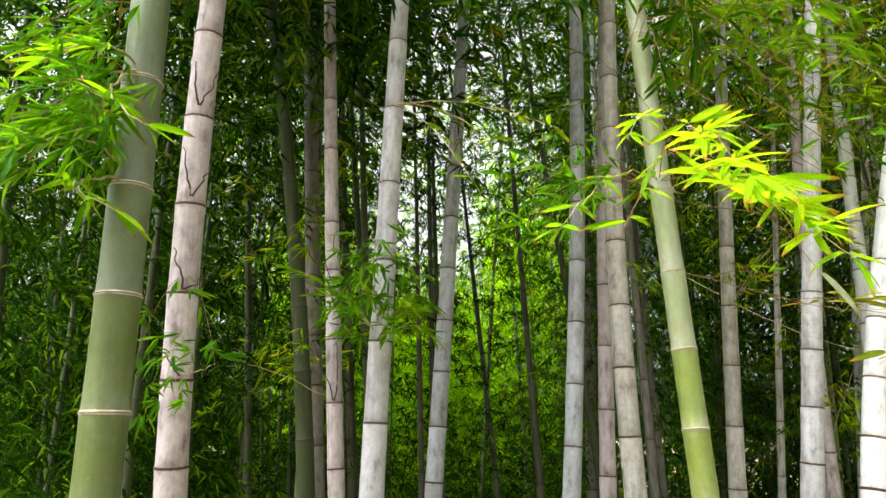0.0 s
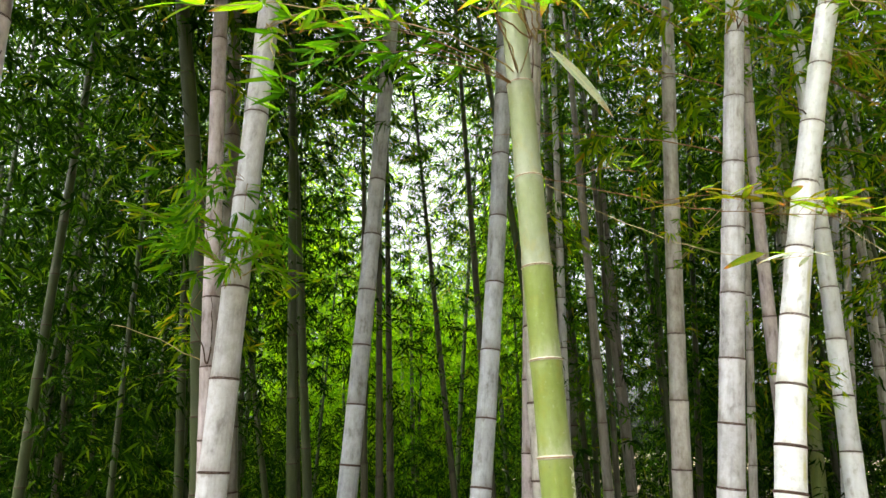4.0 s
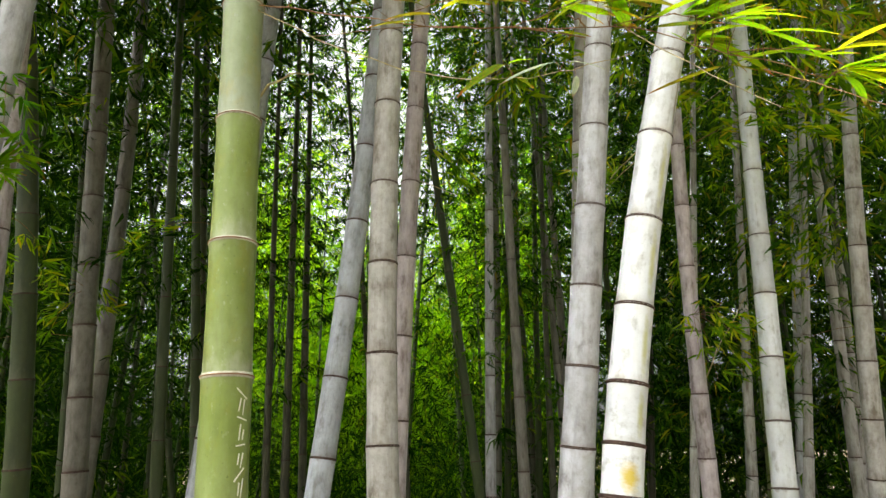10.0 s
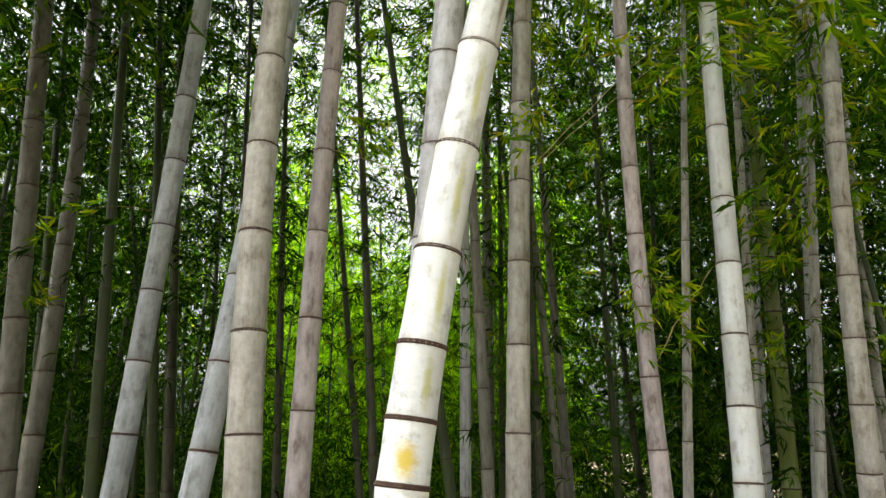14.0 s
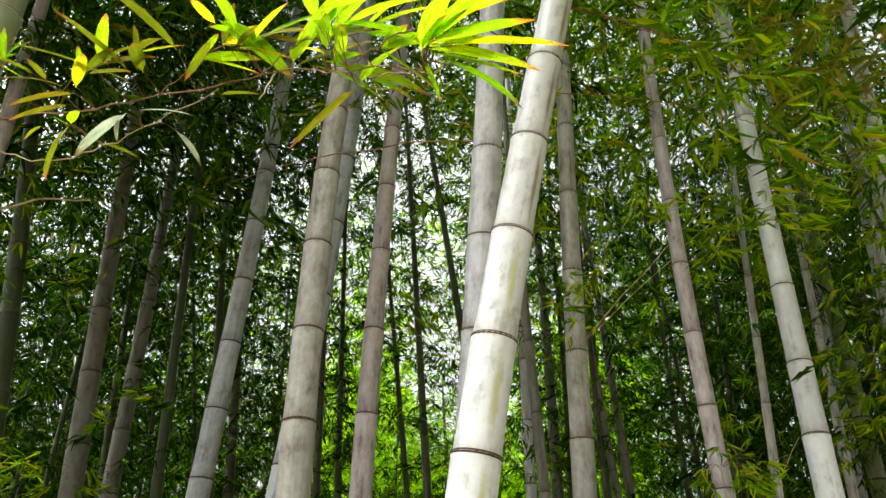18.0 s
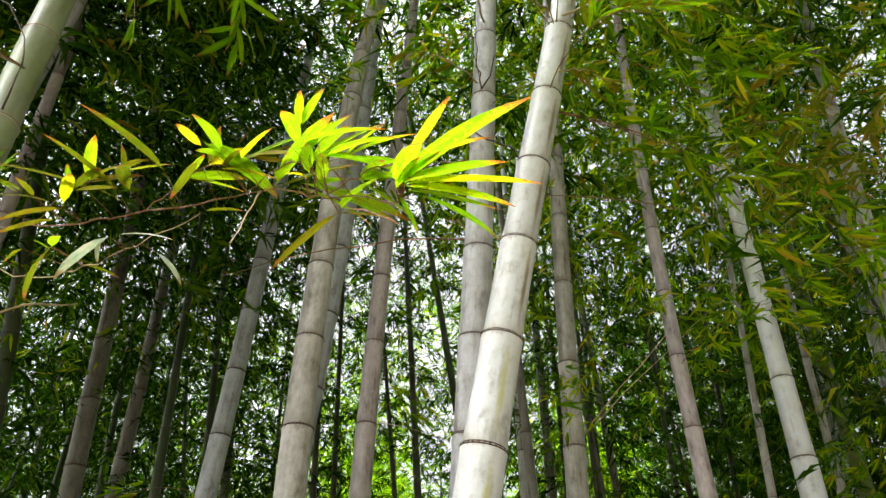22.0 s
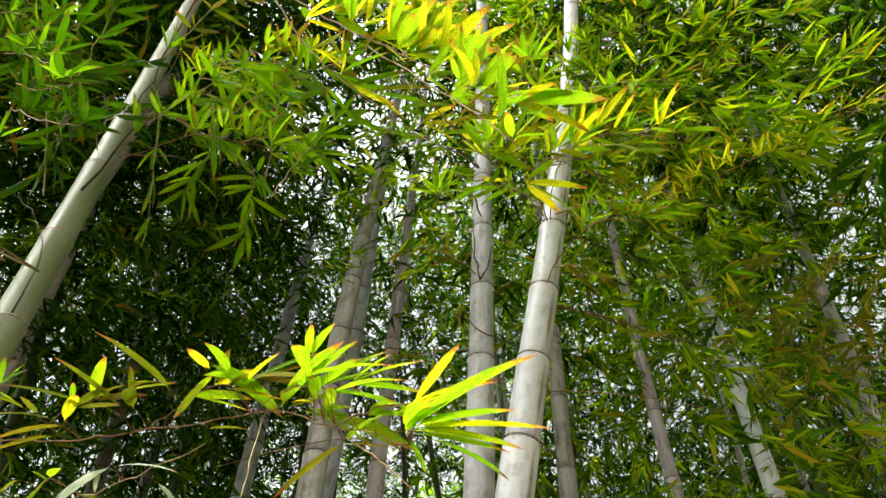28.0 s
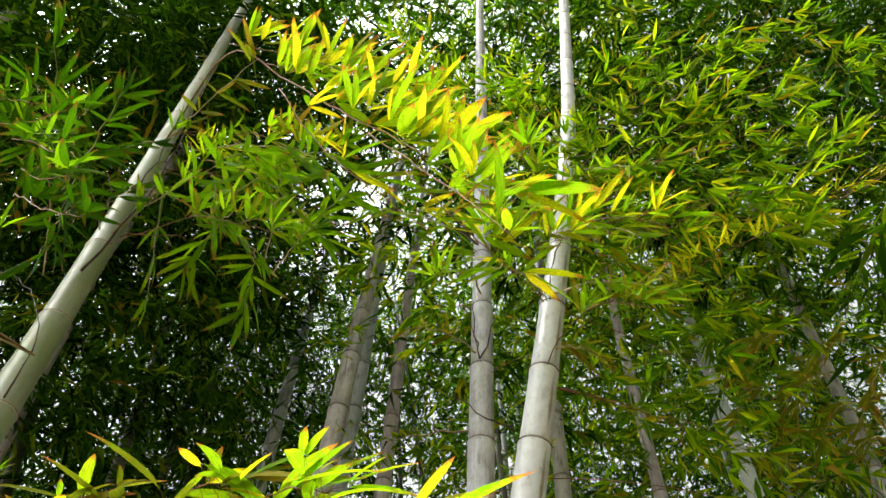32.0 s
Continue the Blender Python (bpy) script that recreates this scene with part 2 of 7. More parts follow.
def leaf_material(name, stops, through_col, per_object, tip=None, glow=0.5, rough=0.5, gloss=0.25, speck=0.61):
    """Thin leaf: reflects one green and lets a yellower one through; each leaf differs; scorched tips and specks."""
    m, nt, bs = material(name)
    if per_object:
        rnd = nt.nodes.new("ShaderNodeObjectInfo").outputs["Random"]
    else:
        rnd = nt.nodes.new("ShaderNodeNewGeometry").outputs["Random Per Island"]
    col = ramp(nt, rnd, stops)
    if per_object:
        # blotches along the blade and a paler midrib
        uvm = nt.nodes.new("ShaderNodeMapping")
        uvm.inputs["Scale"].default_value = (7.0, 3.0, 1.0)
        nt.links.new(nt.nodes.new("ShaderNodeTexCoord").outputs["UV"], uvm.inputs["Vector"])
        shift = nt.nodes.new("ShaderNodeMath")
        shift.operation = "MULTIPLY"
        shift.inputs[1].default_value = 61.0
        nt.links.new(rnd, shift.inputs[0])
        nt.links.new(shift.outputs[0], uvm.inputs["Location"])
        vein = noise_tex(nt, uvm.outputs["Vector"], 1.0, 5, 0.7)
        col = mix(nt, 1.0, col, ramp(nt, vein, [(0.30, (0.42, 0.55, 0.5)), (0.50, (0.92, 0.95, 0.9)), (0.68, (1.35, 1.15, 1.0))]), "MULTIPLY")
        across = nt.nodes.new("ShaderNodeSeparateXYZ")
        nt.links.new(nt.nodes.new("ShaderNodeTexCoord").outputs["UV"], across.inputs[0])
        rib = ramp(nt, across.outputs["X"], [(0.46, (0, 0, 0)), (0.5, (0.5,) * 3), (0.54, (0, 0, 0))])
        col = mix(nt, rib, col, through_col)
    trans = mix(nt, 0.55, col, through_col) if per_object else mix(nt, 0.35, mix(nt, 1.0, col, (1.5, 1.6, 0.7), "MULTIPLY"), through_col)
    if per_object:
        trans = mix(nt, 1.0, trans, ramp(nt, vein, [(0.32, (0.50, 0.74, 0.7)), (0.52, (1.06, 1.06, 1))]), "MULTIPLY")
    if tip:
        tc = nt.nodes.new("ShaderNodeTexCoord")
        n = noise_tex(nt, mapped(nt, (1, 1, 1)), 42.0, 3, 0.6)
        fac = ramp(nt, n, [(speck, (0, 0, 0)), (speck + 0.07, (0.8,) * 3)])
        uv = nt.nodes.new("ShaderNodeSeparateXYZ")
        nt.links.new(tc.outputs["UV"], uv.inputs[0])
        mt = nt.nodes.new("ShaderNodeMath")
        mt.operation = "MULTIPLY_ADD"
        mt.inputs[1].default_value, mt.inputs[2].default_value = 0.5, -0.25
        nt.links.new(n, mt.inputs[0])
        ad = nt.nodes.new("ShaderNodeMath")
        nt.links.new(uv.outputs["Y"], ad.inputs[0])
        nt.links.new(mt.outputs[0], ad.inputs[1])
        ends = ramp(nt, ad.outputs[0], [(0.76, (0, 0, 0)), (0.92, (1, 1, 1))])
        fac = mix(nt, 1.0, fac, ends, "LIGHTEN")
        col = mix(nt, fac, col, tip)
        trans = mix(nt, fac, trans, tip)
    tr = nt.nodes.new("ShaderNodeBsdfTranslucent")
    ms = nt.nodes.new("ShaderNodeMixShader")
    ms.inputs[0].default_value = glow
    nt.links.new(col, bs.inputs["Base Color"])
    nt.links.new(trans, tr.inputs["Color"])
    bs.inputs["Roughness"].default_value = rough
    bs.inputs["Specular IOR Level"].default_value = gloss
    nt.links.new(bs.outputs[0], ms.inputs[1])
    nt.links.new(tr.outputs[0], ms.inputs[2])
    nt.links.new(ms.outputs[0], nt.nodes["Material Output"].inputs["Surface"])
    return m


# grove shade is put into these two leaf colours; yellow-green stops stand for lit leaves
LEAF_SHADE = leaf_material("shade_toned_leaves", [(0, (0.003, 0.010, 0.001)), (0.5, (0.008, 0.028, 0.001)), (0.8, (0.025, 0.072, 0.003)), (0.95, (0.09, 0.17, 0.005)), (1, (0.18, 0.26, 0.010))], (0.03, 0.09, 0.002), False, glow=0.38, rough=0.7, gloss=0.012)
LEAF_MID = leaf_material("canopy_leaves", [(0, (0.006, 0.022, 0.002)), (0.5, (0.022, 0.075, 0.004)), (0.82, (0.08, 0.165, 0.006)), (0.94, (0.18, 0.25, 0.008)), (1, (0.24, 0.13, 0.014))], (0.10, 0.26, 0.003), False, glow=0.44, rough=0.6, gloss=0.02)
# sunlight of the far opening is put into this lighter leaf colour
LEAF_SUNLIT = leaf_material("sunlight_toned_leaves", [(0, (0.008, 0.040, 0.002)), (0.35, (0.04, 0.15, 0.004)), (0.7, (0.14, 0.30, 0.006)), (1, (0.34, 0.46, 0.012))], (0.45, 0.74, 0.006), False, glow=0.58, rough=0.6, gloss=0.02)
LEAF_FAN = leaf_material("drooping_fan_leaves", [(0, (0.010, 0.045, 0.003)), (0.35, (0.06, 0.17, 0.005)), (0.68, (0.22, 0.36, 0.006)), (0.9, (0.40, 0.46, 0.010)), (1, (0.46, 0.20, 0.02))], (0.34, 0.56, 0.004), False, glow=0.6, rough=0.5, gloss=0.027)
LEAF_BUSH = leaf_material("fresh_bush_leaves", [(0, (0.02, 0.09, 0.003)), (0.6, (0.06, 0.18, 0.004)), (1, (0.15, 0.27, 0.006))], (0.16, 0.36, 0.004), False, glow=0.5, rough=0.55, gloss=0.033)
LEAF_GREEN = leaf_material("fresh_green_leaf", [(0, (0.06, 0.20, 0.004)), (0.6, (0.13, 0.31, 0.006)), (1, (0.23, 0.37, 0.008))], (0.33, 0.60, 0.005), True, (0.22, 0.10, 0.02), gloss=0.033)
# green leaf with shade put into its colour, for the darker branches
LEAF_SHADE_GREEN = leaf_material("shaded_green_leaf", [(0, (0.010, 0.055, 0.001)), (0.6, (0.030, 0.115, 0.002)), (1, (0.07, 0.16, 0.003))], (0.08, 0.20, 0.002), True, (0.14, 0.08, 0.01), gloss=0.027)
LEAF_YELLOW = leaf_material("sunlit_yellow_leaf", [(0, (0.11, 0.34, 0.006)), (0.5, (0.27, 0.46, 0.006)), (0.9, (0.42, 0.50, 0.008)), (1, (0.46, 0.48, 0.01))], (0.38, 0.66, 0.008), True, (0.46, 0.15, 0.02), glow=0.70, gloss=0.033, speck=0.555)
LEAF_GOLD = leaf_material("golden_leaf", [(0, (0.26, 0.44, 0.008)), (0.5, (0.44, 0.52, 0.010)), (0.85, (0.52, 0.46, 0.012)), (1, (0.50, 0.26, 0.02))], (0.95, 0.86, 0.012), True, (0.42, 0.13, 0.02), glow=0.76, gloss=0.033, speck=0.555)
LEAF_LIME = leaf_material("lime_green_leaf", [(0, (0.16, 0.42, 0.006)), (0.6, (0.26, 0.50, 0.006)), (1, (0.38, 0.54, 0.008))], (0.40, 0.72, 0.008), True, (0.36, 0.16, 0.02), glow=0.64, gloss=0.033, speck=0.555)
LEAF_PALE = leaf_material("silvery_leaf_underside", [(0, (0.50, 0.56, 0.40)), (1, (0.60, 0.64, 0.50))], (0.55, 0.62, 0.42), True, (0.34, 0.24, 0.08), glow=0.35)
LEAF_OLIVE = leaf_material("olive_leaf", [(0, (0.08, 0.16, 0.005)), (0.5, (0.15, 0.21, 0.007)), (0.85, (0.25, 0.22, 0.010)), (1, (0.32, 0.15, 0.02))], (0.24, 0.30, 0.006), True, (0.34, 0.12, 0.02), gloss=0.033, speck=0.555)

gm, gnt, gbs = material("leaf_litter")
gv = mapped(gnt, (1, 1, 1), False)
g1 = noise_tex(gnt, gv, 1.2, 6, 0.7)
g2 = noise_tex(gnt, gv, 24.0, 5, 0.75)
gcol = mix(gnt, 0.5, ramp(gnt, g1, [(0.3, (0.05, 0.04, 0.02)), (0.7, (0.14, 0.10, 0.05))]), ramp(gnt, g2, [(0.35, (0.03, 0.025, 0.012)), (0.65, (0.24, 0.17, 0.08))]))
gnt.links.new(gcol, gbs.inputs["Base Color"])
gbs.inputs["Roughness"].default_value = 0.9
bump(gnt, gbs, g2, 0.8, 0.03)


# ---------------------------------------------------------------- mesh helpers
def mesh_from(name, verts, faces, mat, smooth=True, uvs=None):
    me = bpy.data.meshes.new(name)
    me.from_pydata(verts, [], faces)
    me.materials.append(mat)
    if smooth:
        me.polygons.foreach_set("use_smooth", [True] * len(me.polygons))
    if uvs is not None:
        layer = me.uv_layers.new(name="UVMap")
        idx = np.zeros(len(me.loops), int)
        me.loops.foreach_get("vertex_index", idx)
        layer.data.foreach_set("uv", np.asarray(uvs, float)[idx].ravel())
    me.update()
    return me


def part(name, me, parent, m=None, label=""):
    ob = new(name, me)
    ob.parent = parent
    if m is not None:
        ob.matrix_local = m
    return tagged(ob, label)


def lathe(name, profile, mat, sides=24):
    verts, faces = [], []
    for r, z in profile:
        for i in range(sides):
            a = 2 * math.pi * i / sides
            verts.append((r * math.cos(a), r * math.sin(a), z))
    for k in range(len(profile) - 1):
        for i in range(sides):
            j = (i + 1) % sides
            faces.append((k * sides + i, k * sides + j, (k + 1) * sides + j, (k + 1) * sides + i))
    return mesh_from(name, verts, faces, mat)


def tube(name, pts, radii, mat, sides=6):
    """A round stem along a line of points."""
    verts, faces = [], []
    pts = [Vector(p) for p in pts]
    for i, p in enumerate(pts):
        d = (pts[min(i + 1, len(pts) - 1)] - pts[max(i - 1, 0)]).normalized()
        q = d.to_track_quat("Z", "Y")
        for k in range(sides):
            a = 2 * math.pi * k / sides
            verts.append(p + q @ Vector((radii[i] * math.cos(a), radii[i] * math.sin(a), 0)))
    for i in range(len(pts) - 1):
        for k in range(sides):
            j = (k + 1) % sides
            faces.append((i * sides + k, i * sides + j, (i + 1) * sides + j, (i + 1) * sides + k))
    faces.append(tuple(range(sides))[::-1])
    faces.append(tuple(range((len(pts) - 1) * sides, len(pts) * sides)))
    return mesh_from(name, verts, faces, mat)


WALL = {k: lathe("internode_" + k, [(1.035, 0.0), (1.0, 0.05), (0.985, 0.2), (0.98, 0.5), (0.985, 0.8), (1.0, 0.95), (1.035, 1.0)], m, 26) for k, m in CULM.items()}
WALL_FAR = {k: lathe("far_internode_" + k, [(1.03, 0.0), (0.99, 0.1), (0.985, 0.9), (1.03, 1.0)], m, 12) for k, m in CULM.items()}
SCAR = lathe("node_ring", [(1.0, -0.10), (1.05, -0.07), (1.07, -0.035), (1.045, -0.01), (1.04, 0.0), (1.06, 0.02), (1.055, 0.05), (1.0, 0.09)], RING_DARK, 26)
SCAR_FAR = lathe("far_node_ring", [(1.0, -0.12), (1.07, -0.05), (1.06, 0.05), (1.0, 0.12)], RING_DARK, 12)
POWDER = lathe("powdery_node", [(1.0, -0.13), (1.045, -0.08), (1.06, -0.03), (1.04, 0.0), (1.06, 0.03), (1.045, 0.06), (1.0, 0.10)], RING_WHITE, 26)
LINE = lathe("scar_line", [(1.04, -0.03), (1.085, -0.02), (1.085, 0.015), (1.04, 0.025)], RING_RUST, 26)


# ---------------------------------------------------------------- leaves
def leaf_mesh(name, mat, length=1.0, width=0.13, droop=0.15, fold=0.25, curl=0.0):
    """Lance-shaped bamboo leaf along +y: a folded blade with a short stalk."""
    verts, uvs, faces = [], [], []
    prof = [(0.0, 0.05), (0.05, 0.10), (0.14, 0.66), (0.30, 0.97), (0.52, 1.0), (0.72, 0.84), (0.88, 0.48), (1.0, 0.03)]
    for t, w in prof:
        y, z = t * length, -droop * t * t * length
        x = curl * t * t * length
        half = w * width * length / 2
        for s in (-1, 0, 1):
            verts.append((x + s * half, y, z + abs(s) * half * fold))
            uvs.append((0.5 + s * 0.5 * w, t))
    for i in range(len(prof) - 1):
        for s in (0, 1):
            a = i * 3 + s
            faces.append((a, a + 1, a + 4, a + 3))
    return mesh_from(name, verts, faces, mat, True, uvs)


def leaf_set(kind, mat):
    return [leaf_mesh("leaf_" + kind, mat, 1.0, w, d, f, c) for w, d, f, c in ((0.15, 0.10, 0.30, 0.0), (0.12, 0.22, 0.25, 0.05), (0.17, 0.16, 0.35, -0.05), (0.13, 0.34, 0.20, 0.08), (0.14, 0.05, 0.45, -0.08))]


LEAVES = {"green": leaf_set("green", LEAF_GREEN), "yellow": leaf_set("yellow", LEAF_YELLOW), "olive": leaf_set("olive", LEAF_OLIVE), "lime": leaf_set("lime", LEAF_LIME), "pale": leaf_set("pale", LEAF_PALE), "gold": leaf_set("gold", LEAF_GOLD), "deep": leaf_set("deep", LEAF_SHADE_GREEN)}


def spray_template(rng, n, leaf_len, fine):
    """Leaf fan of one twig, as arrays: a few thin leaves spread from the twig's last joints."""
    V, F = [], []
    for i in range(n):
        t = rng.uniform(0.1, 1.0)
        base = Vector((0.02 * rng.uniform(-1, 1), t * leaf_len * 1.6, -0.03 * t))
        yaw = (1 if i % 2 else -1) * rng.uniform(10, 75) * (1.1 - 0.5 * t)
        m = Matrix.Translation(base) @ Euler((radians(rng.uniform(-55, 15)), radians(rng.uniform(-60, 60)), radians(yaw))).to_matrix().to_4x4()
        ln = leaf_len * rng.uniform(0.7, 1.25)
        w = ln * rng.uniform(0.055, 0.085)
        k = len(V)
        if not fine:
            for p in ((0, 0, 0), (-w, 0.4 * ln, 0.01), (w, 0.4 * ln, 0.01), (0, ln, -0.02 - 0.1 * ln)):
                V.append(tuple(m @ Vector(p)))
            F += [(k, k + 2, k + 1), (k + 1, k + 2, k + 3)]
            continue
        for p in ((0, 0, 0), (-w, 0.38 * ln, 0.012), (0, 0.40 * ln, -0.004), (w, 0.38 * ln, 0.012), (0, ln, -0.02 - 0.1 * ln)):
            V.append(tuple(m @ Vector(p)))
        F += [(k, k + 2, k + 1), (k, k + 3, k + 2), (k + 1, k + 2, k + 4), (k + 2, k + 3, k + 4)]
    return np.array(V), np.array(F)


def foliage(name, places, mat, parent, rng, leaf_len=0.12, per=9, label="", fine=True):
    """Many leaf fans as one mesh. places: rows of x, y, z, heading, size."""
    temps = [spray_template(rng, per, leaf_len, fine) for _ in range(5)]
    VV, FF, base = [], [], 0
    for i, (x, y, z, head, size) in enumerate(places):
        V, F = temps[i % 5]
        tilt = rng.uniform(-0.75, 0.35)
        c, s = math.cos(head), math.sin(head)
        ct, st = math.cos(tilt), math.sin(tilt)
        R = np.array([[c, -s * ct, s * st], [s, c * ct, -c * st], [0, st, ct]]) * size
        VV.append(V @ R.T + (x, y, z))
        FF.append(F + base)
        base += len(V)
    if not VV:
        return None
    V, F = np.concatenate(VV), np.concatenate(FF)
    me = bpy.data.meshes.new(name)
    me.vertices.add(len(V))
    me.vertices.foreach_set("co", V.ravel())
    me.loops.add(F.size)
    me.loops.foreach_set("vertex_index", F.ravel().astype(np.int32))
    me.polygons.add(len(F))
    me.polygons.foreach_set("loop_start", np.arange(0, F.size, 3, dtype=np.int32))
    me.materials.append(mat)
    me.update(calc_edges=True)
    ob = new(name, me)
    ob.parent = parent
    return tagged(ob, label, kind="stuff")


# ---------------------------------------------------------------- bamboo
class Axis:
    """The line of a culm: place and lean at 2 m, with a slight bow; straight on above and below."""

    def __init__(self, x, lx, bx, y, ly, by, cx=0.0, low=1.0, high=4.6):
        self.k, self.low, self.high = (x, lx, bx, cx, y, ly, by), low, high

    def __call__(self, z):
        x, lx, bx, cx, y, ly, by = self.k
        h = min(max(z, self.low), self.high) - 2
        r = z - 2 - h
        return Vector((x + lx * h + bx * h * h + cx * h ** 3 + r * (lx + 2 * bx * h + 3 * cx * h * h), y + ly * h + by * h * h + r * (ly + 2 * by * h), z))


def along(a, b, r, rng, face=None):
    """The matrix that lays a unit internode from a to b, turned at random or with its +x side to a heading."""
    d = b - a
    q = d.to_track_quat("Z", "Y").to_matrix().to_4x4()
    spin = rng.uniform(0, 6.28)
    if face is not None:
        f = Vector((*face, 0))
        spin = math.atan2(f.dot(q.to_3x3() @ Vector((0, 1, 0))), f.dot(q.to_3x3() @ Vector((1, 0, 0))))
    return Matrix.Translation(a) @ q @ Matrix.Rotation(spin, 4, "Z") @ Matrix.Diagonal((r, r, d.length, 1))


def bamboo(look_, axis, r2, taper, nodes, top, seed, label, category="bamboo", far=False, group="bamboo culms", joined=False, marks=()):
    """One bamboo: an Empty on the ground, its internodes and node rings. Returns the thing and its node heights."""
    rng = random.Random(seed)
    z = list(nodes)
    step = (z[-1] - z[0]) / max(len(z) - 1, 1)
    low = step
    while z[0] > 0.10:
        low *= 0.93
        z.insert(0, max(z[0] - max(low, 0.10), 0.0))
    z[0] = 0.0
    while z[-1] < top:
        step = min(step * 1.02, 0.62)
        z.append(z[-1] + step * rng.uniform(0.96, 1.04))
    root = new("bamboo")
    root.location = axis(0)
    tagged(root, label, category, group)
    inv = Matrix.Translation(-axis(0))
    walls, ring = (WALL_FAR, SCAR_FAR) if far else (WALL, SCAR)
    white = look_ in ("green", "olive") and not far
    end = z[-1]

    def radius(h):
        r = r2 + taper * (min(h, 4.5) - 2)
        if h > 4.5:
            r *= max(1 - (h - 4.5) / (end - 4.5 + 1.5), 0.12)
        return max(r, 0.004)

    if joined:
        pts, rr = [], []
        for a, b in zip(z, z[1:]):
            for h, k in ((a, 1.0), (a + 0.02, 1.12), (a + 0.04, 1.0), (b - 0.02, 1.0)):
                pts.append(axis(h) - axis(0))
                rr.append(radius(h) * k)
        part("culm", tube("culm", pts, rr, CULM[look_], 8), root)
        return root, z, radius
    for a, b in zip(z, z[1:]):
        kind, face = look_, None
        for lo_, hi_, k, f in marks:
            if lo_ <= (a + b) / 2 < hi_:
                kind, face = k, f
        part("internode", walls[kind], root, inv @ along(axis(a), axis(b), radius((a + b) / 2), rng, face))
    for a in z[1:-1]:
        d = (axis(a + 0.05) - axis(a - 0.05)).to_track_quat("Z", "Y").to_matrix().to_4x4()
        r = radius(a) * 1.005
        m = inv @ Matrix.Translation(axis(a)) @ d @ Matrix.Rotation(rng.uniform(0, 6.28), 4, "Z") @ Matrix.Diagonal((r, r, r * rng.uniform(0.85, 1.15), 1))
        if white:
            p = part("node_ring", POWDER, root, m, "powdery white node ring")
            part("scar_line", LINE, p, Matrix.Identity(4))
        else:
            part("node_ring", ring, root, m)
    return root, z, radius


def crown(root, axis, zs, lo, rng, n, mat, size=1.0, reach=1.0, name="crown", leaf_len=0.12, fine=True, per=9, high=None, lean=(0, 0)):
    """Leafy side branches all round the upper culm, as one mesh of leaf fans."""
    o = axis(0)
    places = []
    top = high or zs[-1]
    for _ in range(n):
        h = lo + (top - lo) * rng.random() ** 0.8
        c = axis(h) - o
        a = rng.uniform(0, 6.283)
        d = reach * (0.15 + 0.85 * rng.random())
        places.append((c.x + d * math.cos(a) + lean[0], c.y + d * math.sin(a) + lean[1], max(h + rng.uniform(-0.5, 0.3) * d, 0.25), a - 1.57 + rng.uniform(-0.9, 0.9), size * rng.uniform(0.75, 1.35)))
    return foliage(name, places, mat, root, rng, leaf_len, per, fine=fine)


LIGHTWARD = Vector((0.05, 0.38, 0.92))


def poise(d, lean=LIGHTWARD):
    """The turn that lays a leaf along d with its upper face as near to the light as it goes."""
    d = d.normalized()
    x = d.cross(lean).normalized()
    z = x.cross(d)
    return Matrix((x, d, z)).transposed().to_4x4()


def fan(root, start, ctrl, end, leaves, rng, length, mat=None, twig=None, r0=0.0016, bare=0.3):
    """A drooping side branch: a bowed twig with short side shoots, its many leaves joined in one mesh."""
    o = root.location
    start, ctrl, end = Vector(start), Vector(ctrl), Vector(end)
    n = 10
    pts = [start * (1 - i / n) ** 2 + ctrl * 2 * (i / n) * (1 - i / n) + end * (i / n) ** 2 - o for i in range(n + 1)]
    tw = part("branch", tube("branch", pts, [r0 * (1 - 0.75 * i / n) for i in range(n + 1)], twig or TWIG_RUST, 5), root)
    V, F = [], []
    fwd = (end - start).normalized()
    side = fwd.cross(Vector((0, 0, 1))).normalized()
    for k in range(max(leaves // 5, 1)):
        t = bare + (1 - bare) * rng.random() ** 0.7
        i = min(int(t * n), n - 1)
        base = pts[i].lerp(pts[i + 1], t * n - i) + side * rng.gauss(0, 0.05) + Vector((0, 0, rng.gauss(-0.02, 0.05)))
        head = (fwd + side * rng.uniform(-1.3, 1.3) + Vector((0, 0, rng.uniform(-0.7, 0.5)))).normalized()
        for j in range(5):
            d = (head + side * rng.uniform(-0.9, 0.9) + Vector((0, 0, rng.uniform(-0.6, 0.5)))).normalized()
            m = Matrix.Translation(base) @ poise(d) @ Matrix.Rotation(rng.gauss(0, 0.9), 4, "Y")
            ln = length * rng.uniform(0.6, 1.2)
            w, dip, c = ln * rng.uniform(0.05, 0.08), rng.uniform(0.0, 0.3) * ln, len(V)
            for p in ((0, 0.04 * ln, 0), (-w, 0.32 * ln, 0.25 * w - 0.1 * dip), (0, 0.34 * ln, -0.1 * dip), (w, 0.32 * ln, 0.25 * w - 0.1 * dip), (-0.7 * w, 0.68 * ln, 0.2 * w - 0.45 * dip), (0, 0.68 * ln, -0.45 * dip), (0.7 * w, 0.68 * ln, 0.2 * w - 0.45 * dip), (0, ln, -dip)):
                V.append(m @ Vector(p))
            F += [(c, c + 2, c + 1), (c, c + 3, c + 2), (c + 1, c + 2, c + 5, c + 4), (c + 2, c + 3, c + 6, c + 5), (c + 4, c + 5, c + 7), (c + 5, c + 6, c + 7)]
    tagged(part("leaves", mesh_from("leaves", V, F, mat or LEAF_FAN, False), tw), kind="stuff")


